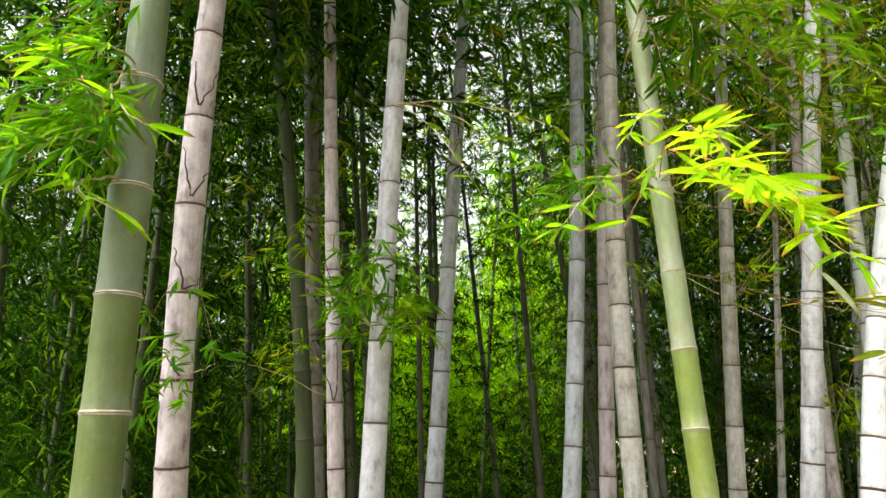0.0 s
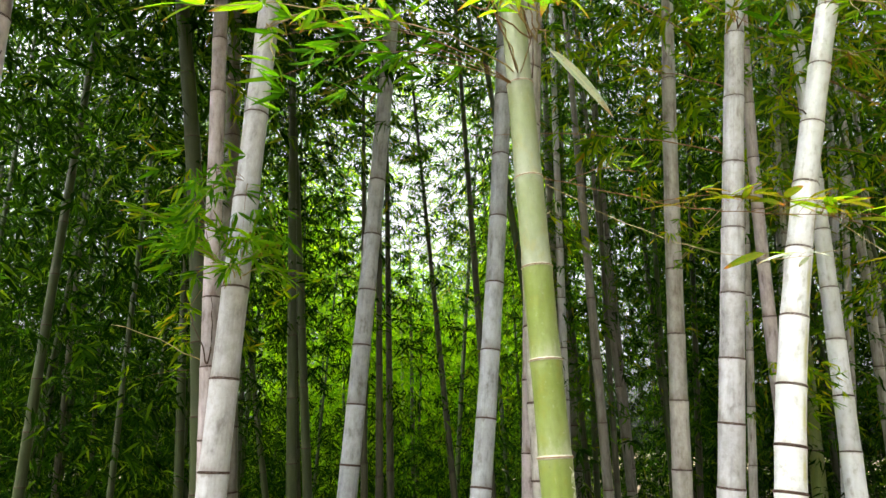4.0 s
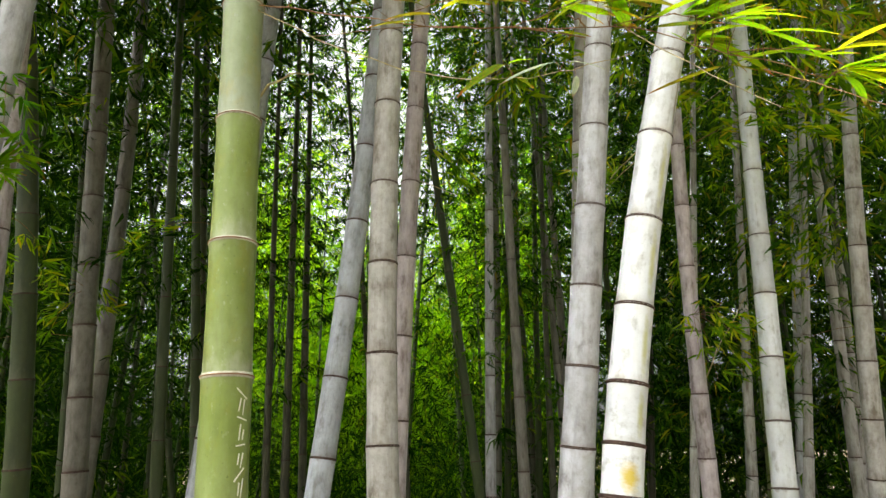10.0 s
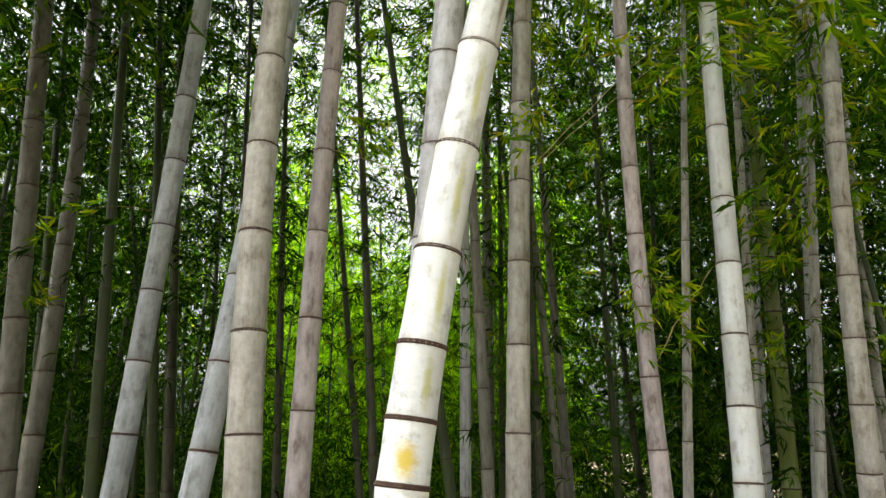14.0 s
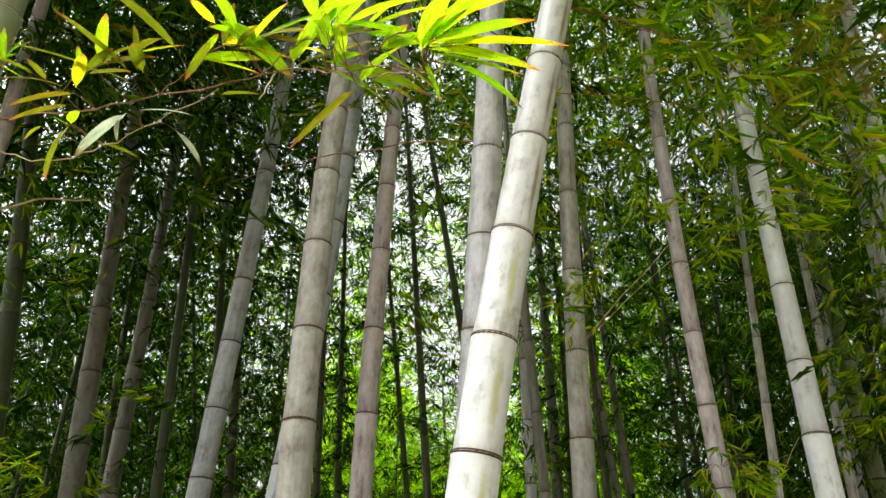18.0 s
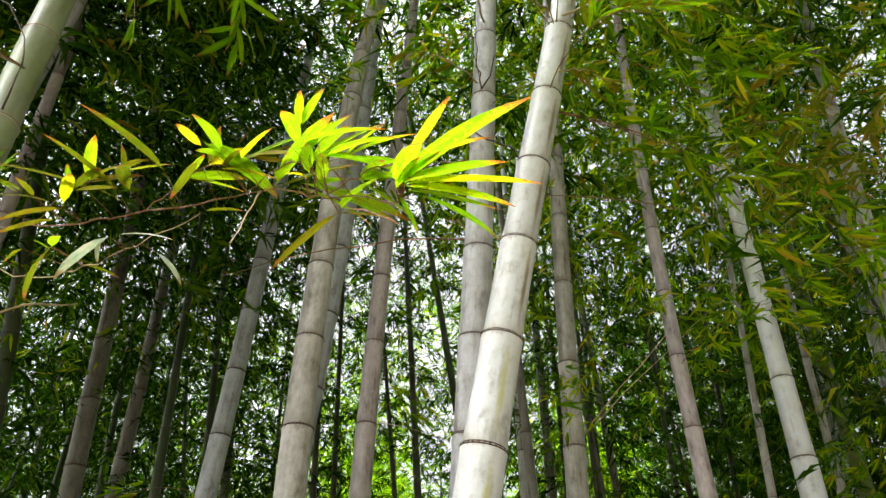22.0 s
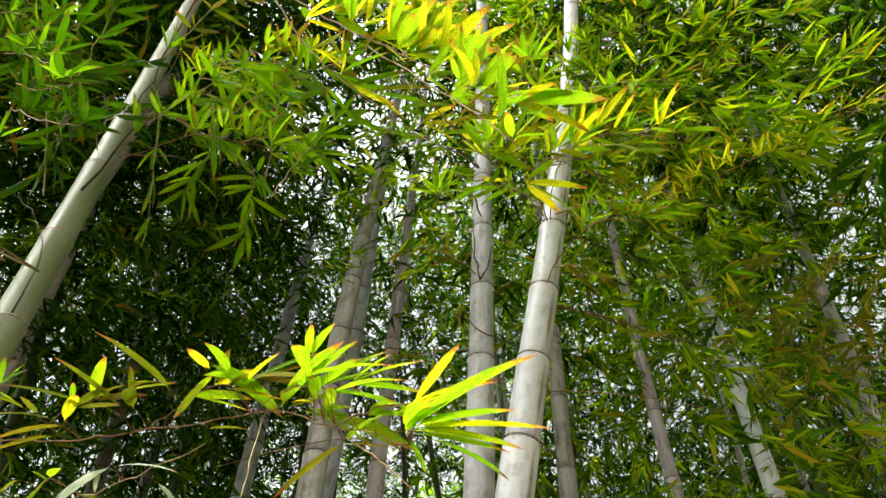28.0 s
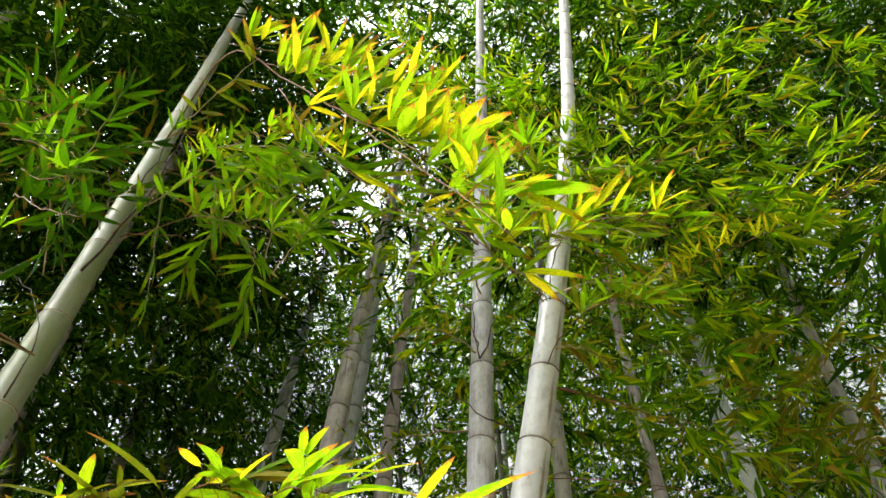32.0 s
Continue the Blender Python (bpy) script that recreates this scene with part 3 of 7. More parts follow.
def branch(root, start, ctrl, end, leaves, kind, rng, length, twig=None, r0=0.004, spread=1.0, label="", clusters=None, bare=0.25, rise=0.0):
    """A leafy side branch of a culm: a bowed twig from its node, leaves in fans along it, each leaf a sub-part."""
    o = root.location
    start, ctrl, end = Vector(start), Vector(ctrl), Vector(end)
    n = 14
    pts = []
    for i in range(n + 1):
        t = i / n
        p = start * (1 - t) ** 2 + ctrl * 2 * t * (1 - t) + end * t * t
        pts.append(p + Vector((rng.uniform(-1, 1), rng.uniform(-1, 1), rng.uniform(-1, 1))) * 0.006 * (0 < i < n))
    tw = part("branch", tube("branch", [p - o for p in pts], [r0 * (1 - 0.75 * i / n) for i in range(n + 1)], twig or TWIG_TAN), root, None, label)
    clusters = clusters or max(leaves // 5, 1)
    for c in range(clusters):
        t = bare + (1 - bare) * (c + 0.8) / clusters
        i = min(int(t * n), n - 1)
        base = pts[i].lerp(pts[i + 1], t * n - i)
        fwd = (pts[i + 1] - pts[i]).normalized()
        side = fwd.cross(Vector((0, 0, 1))).normalized()
        tilt = rng.uniform(-0.4, 0.4)
        for k in range(max(leaves // clusters, 1)):
            a = rng.uniform(-1.15, 1.15) * spread
            d = (fwd * math.cos(a) + (side * math.cos(tilt) + Vector((0, 0, math.sin(tilt)))) * math.sin(a) + Vector((0, 0, rise + rng.uniform(-0.35, 0.45)))).normalized()
            q = poise(d)
            ln = length * rng.uniform(0.65, 1.2)
            m = Matrix.Translation(base - o + fwd * rng.uniform(-0.02, 0.02)) @ q @ Matrix.Rotation(rng.uniform(-0.9, 0.9), 4, "Y") @ Matrix.Diagonal((ln * 0.88, ln, ln, 1))
            part("leaf", rng.choice(LEAVES[kind]), tw, m)
    return tw


# ---------------------------------------------------------------- ground
def build_ground():
    n, size = 60, 900.0
    verts, faces = [], []
    for j in range(n + 1):
        for i in range(n + 1):
            u, v = i / n * 2 - 1, j / n * 2 - 1
            x, y = math.copysign(abs(u) ** 3, u) * size, math.copysign(abs(v) ** 3, v) * size + 5
            verts.append((x, y, 0.05 * noise.noise(Vector((x * 0.7, y * 0.7, 0))) - 0.03 if abs(x) < 30 and abs(y) < 40 else -0.03))
    for j in range(n):
        for i in range(n):
            a = j * (n + 1) + i
            faces.append((a, a + 1, a + n + 2, a + n + 1))
    tagged(new("ground", mesh_from("ground", verts, faces, gm)), "forest floor covered with brown bamboo leaf litter", "ground", kind="structure")


build_ground()


def bare_twig(root, start, ctrl, end, r0=0.003, mat=None, rng=random, kink=0.008):
    """A thin leafless side twig, bowed, with small kinks at its joints."""
    o, n = root.location, 8
    start, ctrl, end = Vector(start), Vector(ctrl), Vector(end)
    pts = []
    for i in range(n + 1):
        t = i / n
        p = start * (1 - t) ** 2 + ctrl * 2 * t * (1 - t) + end * t * t
        pts.append(p - o + Vector((rng.uniform(-1, 1), rng.uniform(-1, 1), rng.uniform(-1, 1))) * kink * (0 < i < n))
    return part("twig", tube("twig", pts, [r0 * (1 - 0.6 * i / n) for i in range(n + 1)], mat or TWIG_DARK, 5), root)


def smooth_line(points, per=6):
    """A soft line through the given points."""
    p = [Vector(q) for q in points]
    p = [2 * p[0] - p[1]] + p + [2 * p[-1] - p[-2]]
    line = []
    for a, b, c, d in zip(p, p[1:], p[2:], p[3:]):
        for i in range(per):
            t = i / per
            line.append(0.5 * (2 * b + (c - a) * t + (2 * a - 5 * b + 4 * c - d) * t * t + (3 * b - a - 3 * c + d) * t ** 3))
    return line + [p[-2]]


def stem(root, points, r0, r1, mat, rng, kink=0.003):
    """A leaf-bearing branch along a soft line, a little kinked, thinner towards its end. Returns it and its line."""
    line = smooth_line(points)
    n = len(line) - 1
    pts = [p - root.location + Vector((rng.uniform(-1, 1), rng.uniform(-1, 1), rng.uniform(-1, 1))) * kink * (0 < i < n) for i, p in enumerate(line)]
    return part("branch", tube("branch", pts, [r0 + (r1 - r0) * i / n for i in range(n + 1)], mat, 6), root), line


def blade(twig, root, base, tip, kind, wide, rng, lean=Vector((0.0, -0.75, 1.0)), roll=0.45):
    """One broad leaf of a branch, laid from its stalk to its tip with its face to the sky."""
    d = Vector(tip) - Vector(base)
    m = Matrix.Translation(Vector(base) - root.location) @ poise(d, lean) @ Matrix.Rotation(rng.gauss(0, roll), 4, "Y") @ Matrix.Diagonal((d.length * 1.35 * wide, d.length, d.length, 1))
    return part("leaf", rng.choice(LEAVES[kind]), twig, m)


def plume(root, points, leaves, kinds, rng, length, heading, spread=0.7, r0=0.0022, bare=0.2, sprig=4, pitch=0.25, mat=None, wide=0.72):
    """A leafy branch: fans of broad leaves set along a soft line, all reaching one way."""
    tw, line = stem(root, points, r0, 0.0008, mat or TWIG_RUST, rng)
    h = Vector(heading).normalized()
    across = h.cross(Vector((0, 0, 1))).normalized()
    n = max(leaves // sprig, 1)
    for c in range(n):
        t = (bare + (1 - bare) * (c + rng.uniform(0.2, 0.9)) / n) * (len(line) - 1)
        i = min(int(t), len(line) - 2)
        base = line[i].lerp(line[i + 1], t - i)
        turn = rng.gauss(0, 0.35)
        hub = base + (h + across * math.tan(turn) * 0.6).normalized() * length * rng.uniform(0.05, 0.3) + Vector((0, 0, rng.gauss(0, 0.012)))
        bare_twig(root, base, base.lerp(hub, 0.5) + Vector((0, 0, 0.004)), hub, 0.0008, TWIG_RUST, rng, 0.001)
        for k in range(sprig):
            a = turn + spread * ((k + 0.5) / sprig * 2 - 1) + rng.gauss(0, 0.12)
            d = h * math.cos(a) + across * math.sin(a) + Vector((0, 0, rng.gauss(0, pitch)))
            ln = length * rng.uniform(0.65, 1.15) * (1.1 - 0.35 * abs(a - turn) / max(spread, 0.1))
            start = hub + d.normalized() * ln * 0.03
            blade(tw, root, start, start + d.normalized() * ln, rng.choice(kinds), wide * rng.uniform(0.8, 1.2), rng, roll=0.7)
    return tw


def scratches(root, axis, z, r, heading):
    """Pale lines cut into the wall of a culm: short strokes, one below the other."""
    o = axis(0)
    for dz, da, h, w, slant in ((0.226, 0.10, 0.030, 0.0024, -0.9), (0.182, 0.14, 0.022, 0.0024, -1.3), (0.136, 0.12, 0.020, 0.0024, 1.4), (0.086, 0.10, 0.030, 0.0024, 0.7), (0.206, 0.02, 0.024, 0.0022, 0.16), (0.202, 0.20, 0.028, 0.0022, 0.10), (0.158, 0.06, 0.028, 0.0022, 0.08), (0.154, 0.22, 0.018, 0.0022, 0.14),
                                (0.112, 0.04, 0.020, 0.0022, 0.12), (0.110, 0.20, 0.026, 0.0022, 0.18), (0.062, 0.10, 0.022, 0.0022, 0.06), (0.060, 0.24, 0.040, 0.0022, 0.10)):
        a = heading + da
        c = axis(z + dz) - o + Vector((math.cos(a), math.sin(a), 0)) * (r + 0.0006)
        m = Matrix.Translation(c) @ Matrix.Rotation(a, 4, "Z") @ Matrix.Rotation(-slant, 4, "X")
        bm = bmesh.new()
        bmesh.ops.create_cube(bm, size=1.0, matrix=Matrix.Diagonal((0.0012, w, h, 1)))
        me = bpy.data.meshes.new("scratch")
        bm.to_mesh(me)
        bm.free()
        me.materials.append(SCRATCH)
        part("scratch", me, root, m)


# ---------------------------------------------------------------- the culms near the path
GROVE = {}


def near(name, look_, x, lx, bx, y, ly, by, r2, taper, nodes, top, seed, label, far=False, marks=(), cx=0.0):
    axis = Axis(x, lx, bx, y, ly, by, cx)
    GROVE[name] = (axis, *bamboo(look_, axis, r2, taper, nodes, top, seed, label, far=far, marks=marks))


near('green_a', 'olive', -0.831, -0.006, -0.004, 1.776, -0.000, -0.001, 0.0564, -0.0040, [1.859, 2.151, 2.443, 2.755], 8.5, 1, 'stout olive-green bamboo culm with white node rings', marks=((2.2, 9.9, "waxolive", None),))
near('A', 'pink', -0.998, 0.005, 0.020, 2.678, -0.098, 0.001, 0.0581, -0.0040, [1.696, 2.009, 2.332, 2.675, 3.028], 8.5, 2, 'pinkish grey bamboo culm with dark twig stubs at its nodes')
near('B', 'pink', -0.595, -0.056, 0.002, 3.949, -0.008, -0.000, 0.0448, -0.0035, [1.638, 1.984, 2.33, 2.726, 3.013, 3.469, 3.796, 4.133], 9.5, 3, 'slender pinkish grey bamboo culm with thin dark twigs')
near('B0', 'shade_green', -0.913, -0.071, -0.017, 4.724, -0.079, -0.001, 0.0573, -0.0064, [1.352, 1.786, 2.221, 2.646, 3.082], 9.5, 4, 'dim dark green bamboo culm behind the paler ones')
near('C', 'pale', -0.304, 0.032, 0.001, 3.321, 0.020, 0.003, 0.0557, -0.0042, [1.51, 1.863, 2.236, 2.629, 3.033, 3.447], 9.5, 5, 'thick pale grey waxy bamboo culm')
near('D', 'cool', -0.028, 0.066, -0.001, 5.147, 0.025, -0.005, 0.0614, -0.0036, [1.5, 1.874, 2.259, 2.633, 3.028, 3.433, 3.848, 4.234, 4.699, 5.174], 9.5, 6, 'leaning cool grey bamboo culm')
near('E', 'cool', 0.792, 0.090, -0.009, 4.344, 0.095, -0.008, 0.0533, -0.0022, [1.402, 1.746, 2.11, 2.495, 2.899, 3.304, 3.718, 4.064], 9.5, 7, 'smooth blue-grey bamboo culm leaning to one side')
near('F', 'tan', 1.010, -0.013, 0.017, 3.954, 0.030, 0.006, 0.0594, -0.0045, [1.451, 1.803, 2.174, 2.527, 2.91, 3.273, 3.637], 9.5, 8, 'pale tan bamboo culm with brown streaks')
near('F2', 'pink', 1.043, 0.040, 0.005, 4.602, -0.002, 0.003, 0.0503, -0.0040, [1.569, 1.972, 2.376, 2.781, 3.205, 3.591, 3.977, 4.422], 9.5, 9, 'slim pinkish grey bamboo culm with dark node rings')
near('G2', 'green', 0.857, -0.046, -0.000, 2.494, 0.036, -0.006, 0.0441, -0.0043, [1.568, 1.829, 2.101, 2.383, 2.705, 3.028, 3.371, 3.705, 4.04], 9.5, 10, 'bright green bamboo culm with carved scratches and white nodes', marks=((2.13, 9.9, "waxgreen", None),))
near('H', 'tan', 1.975, 0.046, 0.005, 4.903, -0.029, 0.002, 0.0550, -0.0053, [1.471, 1.874, 2.278, 2.692, 3.116, 3.581, 4.026], 9.5, 11, 'straight greyish tan bamboo culm')
near('J', 'pale', 1.730, 0.097, -0.003, 3.363, -0.066, -0.012, 0.0489, -0.0066, [1.442, 1.685, 1.938, 2.202, 2.475, 2.759, 3.053, 3.348, 3.633], 9.5, 12, 'tall pale grey bamboo culm with close-set nodes')
near('K', 'white', 1.817, 0.199, 0.045, 3.012, 0.015, -0.028, 0.0485, -0.0072, [1.115, 1.216, 1.322, 1.447, 1.597, 1.8, 2.042, 2.295, 2.549, 2.793, 3.038, 3.294, 3.57, 3.857, 4.165], 9.5, 13, 'leaning white waxy bamboo culm with an ochre stain', marks=((1.32, 1.44, "stained", (0.05, -1.0)), (1.45, 2.3, "streaked", (0.05, -1.0)), (2.3, 4.4, "rusty", (0.05, -1.0))), cx=-0.0137)
near('L', 'pink', 2.547, -0.016, 0.013, 4.834, -0.050, -0.001, 0.0410, -0.0043, [1.391, 1.707, 2.024, 2.37, 2.706, 3.053, 3.4, 3.777, 4.164], 9.5, 14, 'thin weathered bamboo culm with dark twigs at its nodes')
near('M', 'white', 2.971, 0.055, 0.005, 4.911, 0.057, 0.007, 0.0571, -0.0063, [1.245, 1.569, 1.894, 2.239, 2.574, 2.969, 3.336, 3.702], 9.5, 15, 'cool pale grey bamboo culm half hidden by foliage')
near('N', 'tan', 3.612, 0.027, 0.011, 5.154, -0.094, -0.001, 0.0498, -0.0058, [1.273, 1.589, 1.905, 2.211, 2.558, 2.894], 9.5, 16, 'greyish tan bamboo culm among dark foliage')
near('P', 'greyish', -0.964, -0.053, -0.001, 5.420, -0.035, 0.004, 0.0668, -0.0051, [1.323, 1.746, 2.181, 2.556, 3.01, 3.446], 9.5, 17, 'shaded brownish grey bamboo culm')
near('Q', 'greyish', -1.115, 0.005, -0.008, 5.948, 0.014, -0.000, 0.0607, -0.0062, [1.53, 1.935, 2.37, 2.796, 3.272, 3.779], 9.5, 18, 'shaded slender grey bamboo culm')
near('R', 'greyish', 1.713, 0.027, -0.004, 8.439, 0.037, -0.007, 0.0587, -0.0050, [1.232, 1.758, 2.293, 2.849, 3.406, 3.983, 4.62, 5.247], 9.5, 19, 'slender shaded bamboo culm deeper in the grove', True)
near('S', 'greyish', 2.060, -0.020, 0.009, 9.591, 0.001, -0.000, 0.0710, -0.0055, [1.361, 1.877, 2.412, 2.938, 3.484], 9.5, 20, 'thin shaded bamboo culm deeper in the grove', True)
near('V1', 'green', 4.248, 0.037, 0.000, 7.963, -0.004, 0.000, 0.0714, -0.0040, [1.075, 1.569, 2.064, 2.559, 3.054], 9.5, 21, 'green bamboo culm further back', True)
near('V2', 'pale', 4.247, 0.072, 0.000, 8.441, -0.007, 0.000, 0.0426, -0.0040, [1.192, 1.689, 2.185, 2.682, 3.179], 9.5, 22, 'slender shaded bamboo culm further back', True)
near('V3', 'pale', 4.400, 0.105, 0.000, 7.628, -0.012, 0.000, 0.0485, -0.0040, [1.411, 1.906, 2.402, 2.898, 3.395], 9.5, 23, 'slender shaded bamboo culm further back', True)
near('V4', 'tan', 4.981, 0.052, 0.000, 7.836, -0.007, 0.000, 0.0462, -0.0040, [1.302, 1.797, 2.294, 2.79, 3.287], 9.5, 24, 'slender shaded bamboo culm further back', True)
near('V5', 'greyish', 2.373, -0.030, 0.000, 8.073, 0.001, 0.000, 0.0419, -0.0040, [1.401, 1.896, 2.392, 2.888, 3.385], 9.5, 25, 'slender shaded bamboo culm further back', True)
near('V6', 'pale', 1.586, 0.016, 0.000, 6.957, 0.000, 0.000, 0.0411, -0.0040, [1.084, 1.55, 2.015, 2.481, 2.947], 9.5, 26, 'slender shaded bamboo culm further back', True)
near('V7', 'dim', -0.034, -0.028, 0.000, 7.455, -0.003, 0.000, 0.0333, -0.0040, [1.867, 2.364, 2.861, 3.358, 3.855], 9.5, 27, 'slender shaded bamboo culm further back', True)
near('V8', 'shade_green', 1.842, 0.025, 0.000, 8.563, 0.000, 0.000, 0.0312, -0.0040, [1.311, 1.808, 2.305, 2.803, 3.3], 9.5, 28, 'slender shaded bamboo culm further back', True)
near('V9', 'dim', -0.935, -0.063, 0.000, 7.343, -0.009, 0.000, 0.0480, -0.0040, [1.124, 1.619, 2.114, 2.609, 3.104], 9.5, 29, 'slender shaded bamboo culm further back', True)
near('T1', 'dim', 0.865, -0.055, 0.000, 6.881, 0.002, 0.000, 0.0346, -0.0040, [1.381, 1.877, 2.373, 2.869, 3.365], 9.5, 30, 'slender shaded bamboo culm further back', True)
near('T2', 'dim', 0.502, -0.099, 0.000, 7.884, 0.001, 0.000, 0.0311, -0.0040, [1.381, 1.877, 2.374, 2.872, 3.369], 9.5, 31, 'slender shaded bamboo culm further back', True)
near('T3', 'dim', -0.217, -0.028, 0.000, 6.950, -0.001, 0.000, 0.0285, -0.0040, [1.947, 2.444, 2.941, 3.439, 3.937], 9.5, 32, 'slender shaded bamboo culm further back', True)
near('T4', 'shade_green', -1.880, -0.066, 0.000, 6.967, -0.006, 0.000, 0.0394, -0.0040, [2.224, 2.72, 3.217, 3.714, 4.211], 9.5, 33, 'slender shaded bamboo culm further back', True)
near('T5', 'shade_green', -0.583, -0.051, 0.000, 5.686, -0.002, 0.000, 0.0364, -0.0040, [1.045, 1.5, 1.955, 2.411, 2.867], 9.5, 34, 'slender shaded bamboo culm further back', True)
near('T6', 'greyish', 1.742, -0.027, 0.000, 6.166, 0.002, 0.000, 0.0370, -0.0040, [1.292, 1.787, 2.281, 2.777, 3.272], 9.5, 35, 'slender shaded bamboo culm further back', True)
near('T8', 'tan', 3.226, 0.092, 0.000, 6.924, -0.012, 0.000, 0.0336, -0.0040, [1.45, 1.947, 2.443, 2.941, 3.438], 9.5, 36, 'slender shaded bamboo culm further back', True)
near('T10', 'shade_green', -0.667, -0.085, 0.000, 6.518, -0.007, 0.000, 0.0374, -0.0040, [1.609, 2.104, 2.6, 3.096, 3.593], 9.5, 37, 'slender shaded bamboo culm further back', True)
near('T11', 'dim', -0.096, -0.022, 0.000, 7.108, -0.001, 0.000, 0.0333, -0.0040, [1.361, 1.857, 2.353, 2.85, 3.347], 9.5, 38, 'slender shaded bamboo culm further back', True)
near('T12', 'shade_green', 1.367, -0.130, 0.000, 6.755, 0.002, 0.000, 0.0377, -0.0040, [1.352, 1.846, 2.342, 2.838, 3.334], 9.5, 39, 'slender shaded bamboo culm further back', True)
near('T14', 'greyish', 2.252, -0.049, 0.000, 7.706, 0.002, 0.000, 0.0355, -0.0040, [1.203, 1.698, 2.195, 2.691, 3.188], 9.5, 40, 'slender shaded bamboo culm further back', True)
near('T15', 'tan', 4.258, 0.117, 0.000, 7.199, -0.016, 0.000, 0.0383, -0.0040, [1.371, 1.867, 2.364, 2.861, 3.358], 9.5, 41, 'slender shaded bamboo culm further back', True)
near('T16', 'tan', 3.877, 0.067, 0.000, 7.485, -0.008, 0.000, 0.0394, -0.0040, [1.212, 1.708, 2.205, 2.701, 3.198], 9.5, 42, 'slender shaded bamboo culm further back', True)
near('T13', 'shade_green', -1.435, -0.172, 0.000, 7.843, -0.017, 0.000, 0.0291, -0.0040, [1.381, 1.878, 2.375, 2.873, 3.371], 9.5, 43, 'slender shaded bamboo culm further back', True)
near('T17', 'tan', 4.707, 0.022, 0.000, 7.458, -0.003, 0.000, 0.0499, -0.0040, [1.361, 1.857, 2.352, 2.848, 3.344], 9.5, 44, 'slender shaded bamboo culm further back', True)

# ---------------------------------------------------------------- culms and foliage deeper in the grove
rng = random.Random(11)


def deep(x, y, tall, n, low, reach, seed, mat=LEAF_SHADE, label="slender shaded bamboo deep in the grove with green foliage", looks=("dim", "shade_green", "shade_green"), joined=False, leaf=0.13):
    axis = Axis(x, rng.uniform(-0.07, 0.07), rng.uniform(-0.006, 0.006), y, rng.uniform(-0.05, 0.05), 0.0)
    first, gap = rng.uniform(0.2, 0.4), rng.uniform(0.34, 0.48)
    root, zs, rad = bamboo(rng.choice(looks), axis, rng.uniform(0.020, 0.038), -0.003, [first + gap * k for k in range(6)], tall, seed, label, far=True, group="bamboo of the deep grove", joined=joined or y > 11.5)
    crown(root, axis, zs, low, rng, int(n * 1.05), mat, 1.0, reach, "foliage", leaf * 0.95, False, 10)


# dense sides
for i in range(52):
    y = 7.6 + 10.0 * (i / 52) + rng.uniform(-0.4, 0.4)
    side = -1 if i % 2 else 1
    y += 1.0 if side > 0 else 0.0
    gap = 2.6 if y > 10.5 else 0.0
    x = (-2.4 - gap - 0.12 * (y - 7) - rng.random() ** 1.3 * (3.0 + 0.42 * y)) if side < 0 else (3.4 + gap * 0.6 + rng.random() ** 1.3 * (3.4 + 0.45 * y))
    deep(x, y, rng.uniform(8.0, 10.0) if side > 0 else rng.uniform(7.0, 9.5), 280 if side > 0 else 260, 0.4, 1.5, 100 + i, looks=("shade_green", "shade_green", "dim"))
# open middle, thinly leaved
for i in range(9):
    deep(rng.uniform(-2.6, -1.2) if i % 2 else rng.uniform(1.4, 3.6), 7.6 + 0.28 * i, rng.uniform(8.0, 9.5), 280, 2.6 if i % 4 else 1.4, 1.4, 200 + i)
# sunny edge of the grove, sunlight put into the leaf colour of its middle
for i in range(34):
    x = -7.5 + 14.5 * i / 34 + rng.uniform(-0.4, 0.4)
    glade = -2.8 < x < 2.0
    deep(x, rng.uniform(13.2, 16.5), rng.uniform(4.2, 6.2) if -1.8 < x < 1.0 else rng.uniform(4.8, 7.2) if glade else rng.uniform(8.0, 9.5), 520 if glade else 360, 0.3, 1.5, 300 + i, LEAF_SUNLIT if glade else LEAF_SHADE, leaf=0.14, label="leafy bamboo at the sunny far edge of the grove", looks=("shade_green", "dim", "green"))
# near the opening, every other one in the sunlight-toned leaf colour
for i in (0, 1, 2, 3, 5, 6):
    deep(-3.2 + 0.8 * i + rng.uniform(-0.3, 0.3), rng.uniform(11.0, 12.6), rng.uniform(8.0, 9.5), 500, 2.8, 1.4, 350 + i, LEAF_MID if i % 2 else LEAF_SUNLIT, leaf=0.13, label="slender bamboo with sun-toned or mid-green leaves near the open edge", looks=("shade_green",))
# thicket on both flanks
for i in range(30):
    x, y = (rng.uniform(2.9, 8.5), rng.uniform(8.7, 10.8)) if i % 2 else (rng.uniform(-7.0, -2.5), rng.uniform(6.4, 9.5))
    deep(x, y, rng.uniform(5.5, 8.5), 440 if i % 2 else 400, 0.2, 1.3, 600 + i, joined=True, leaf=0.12)
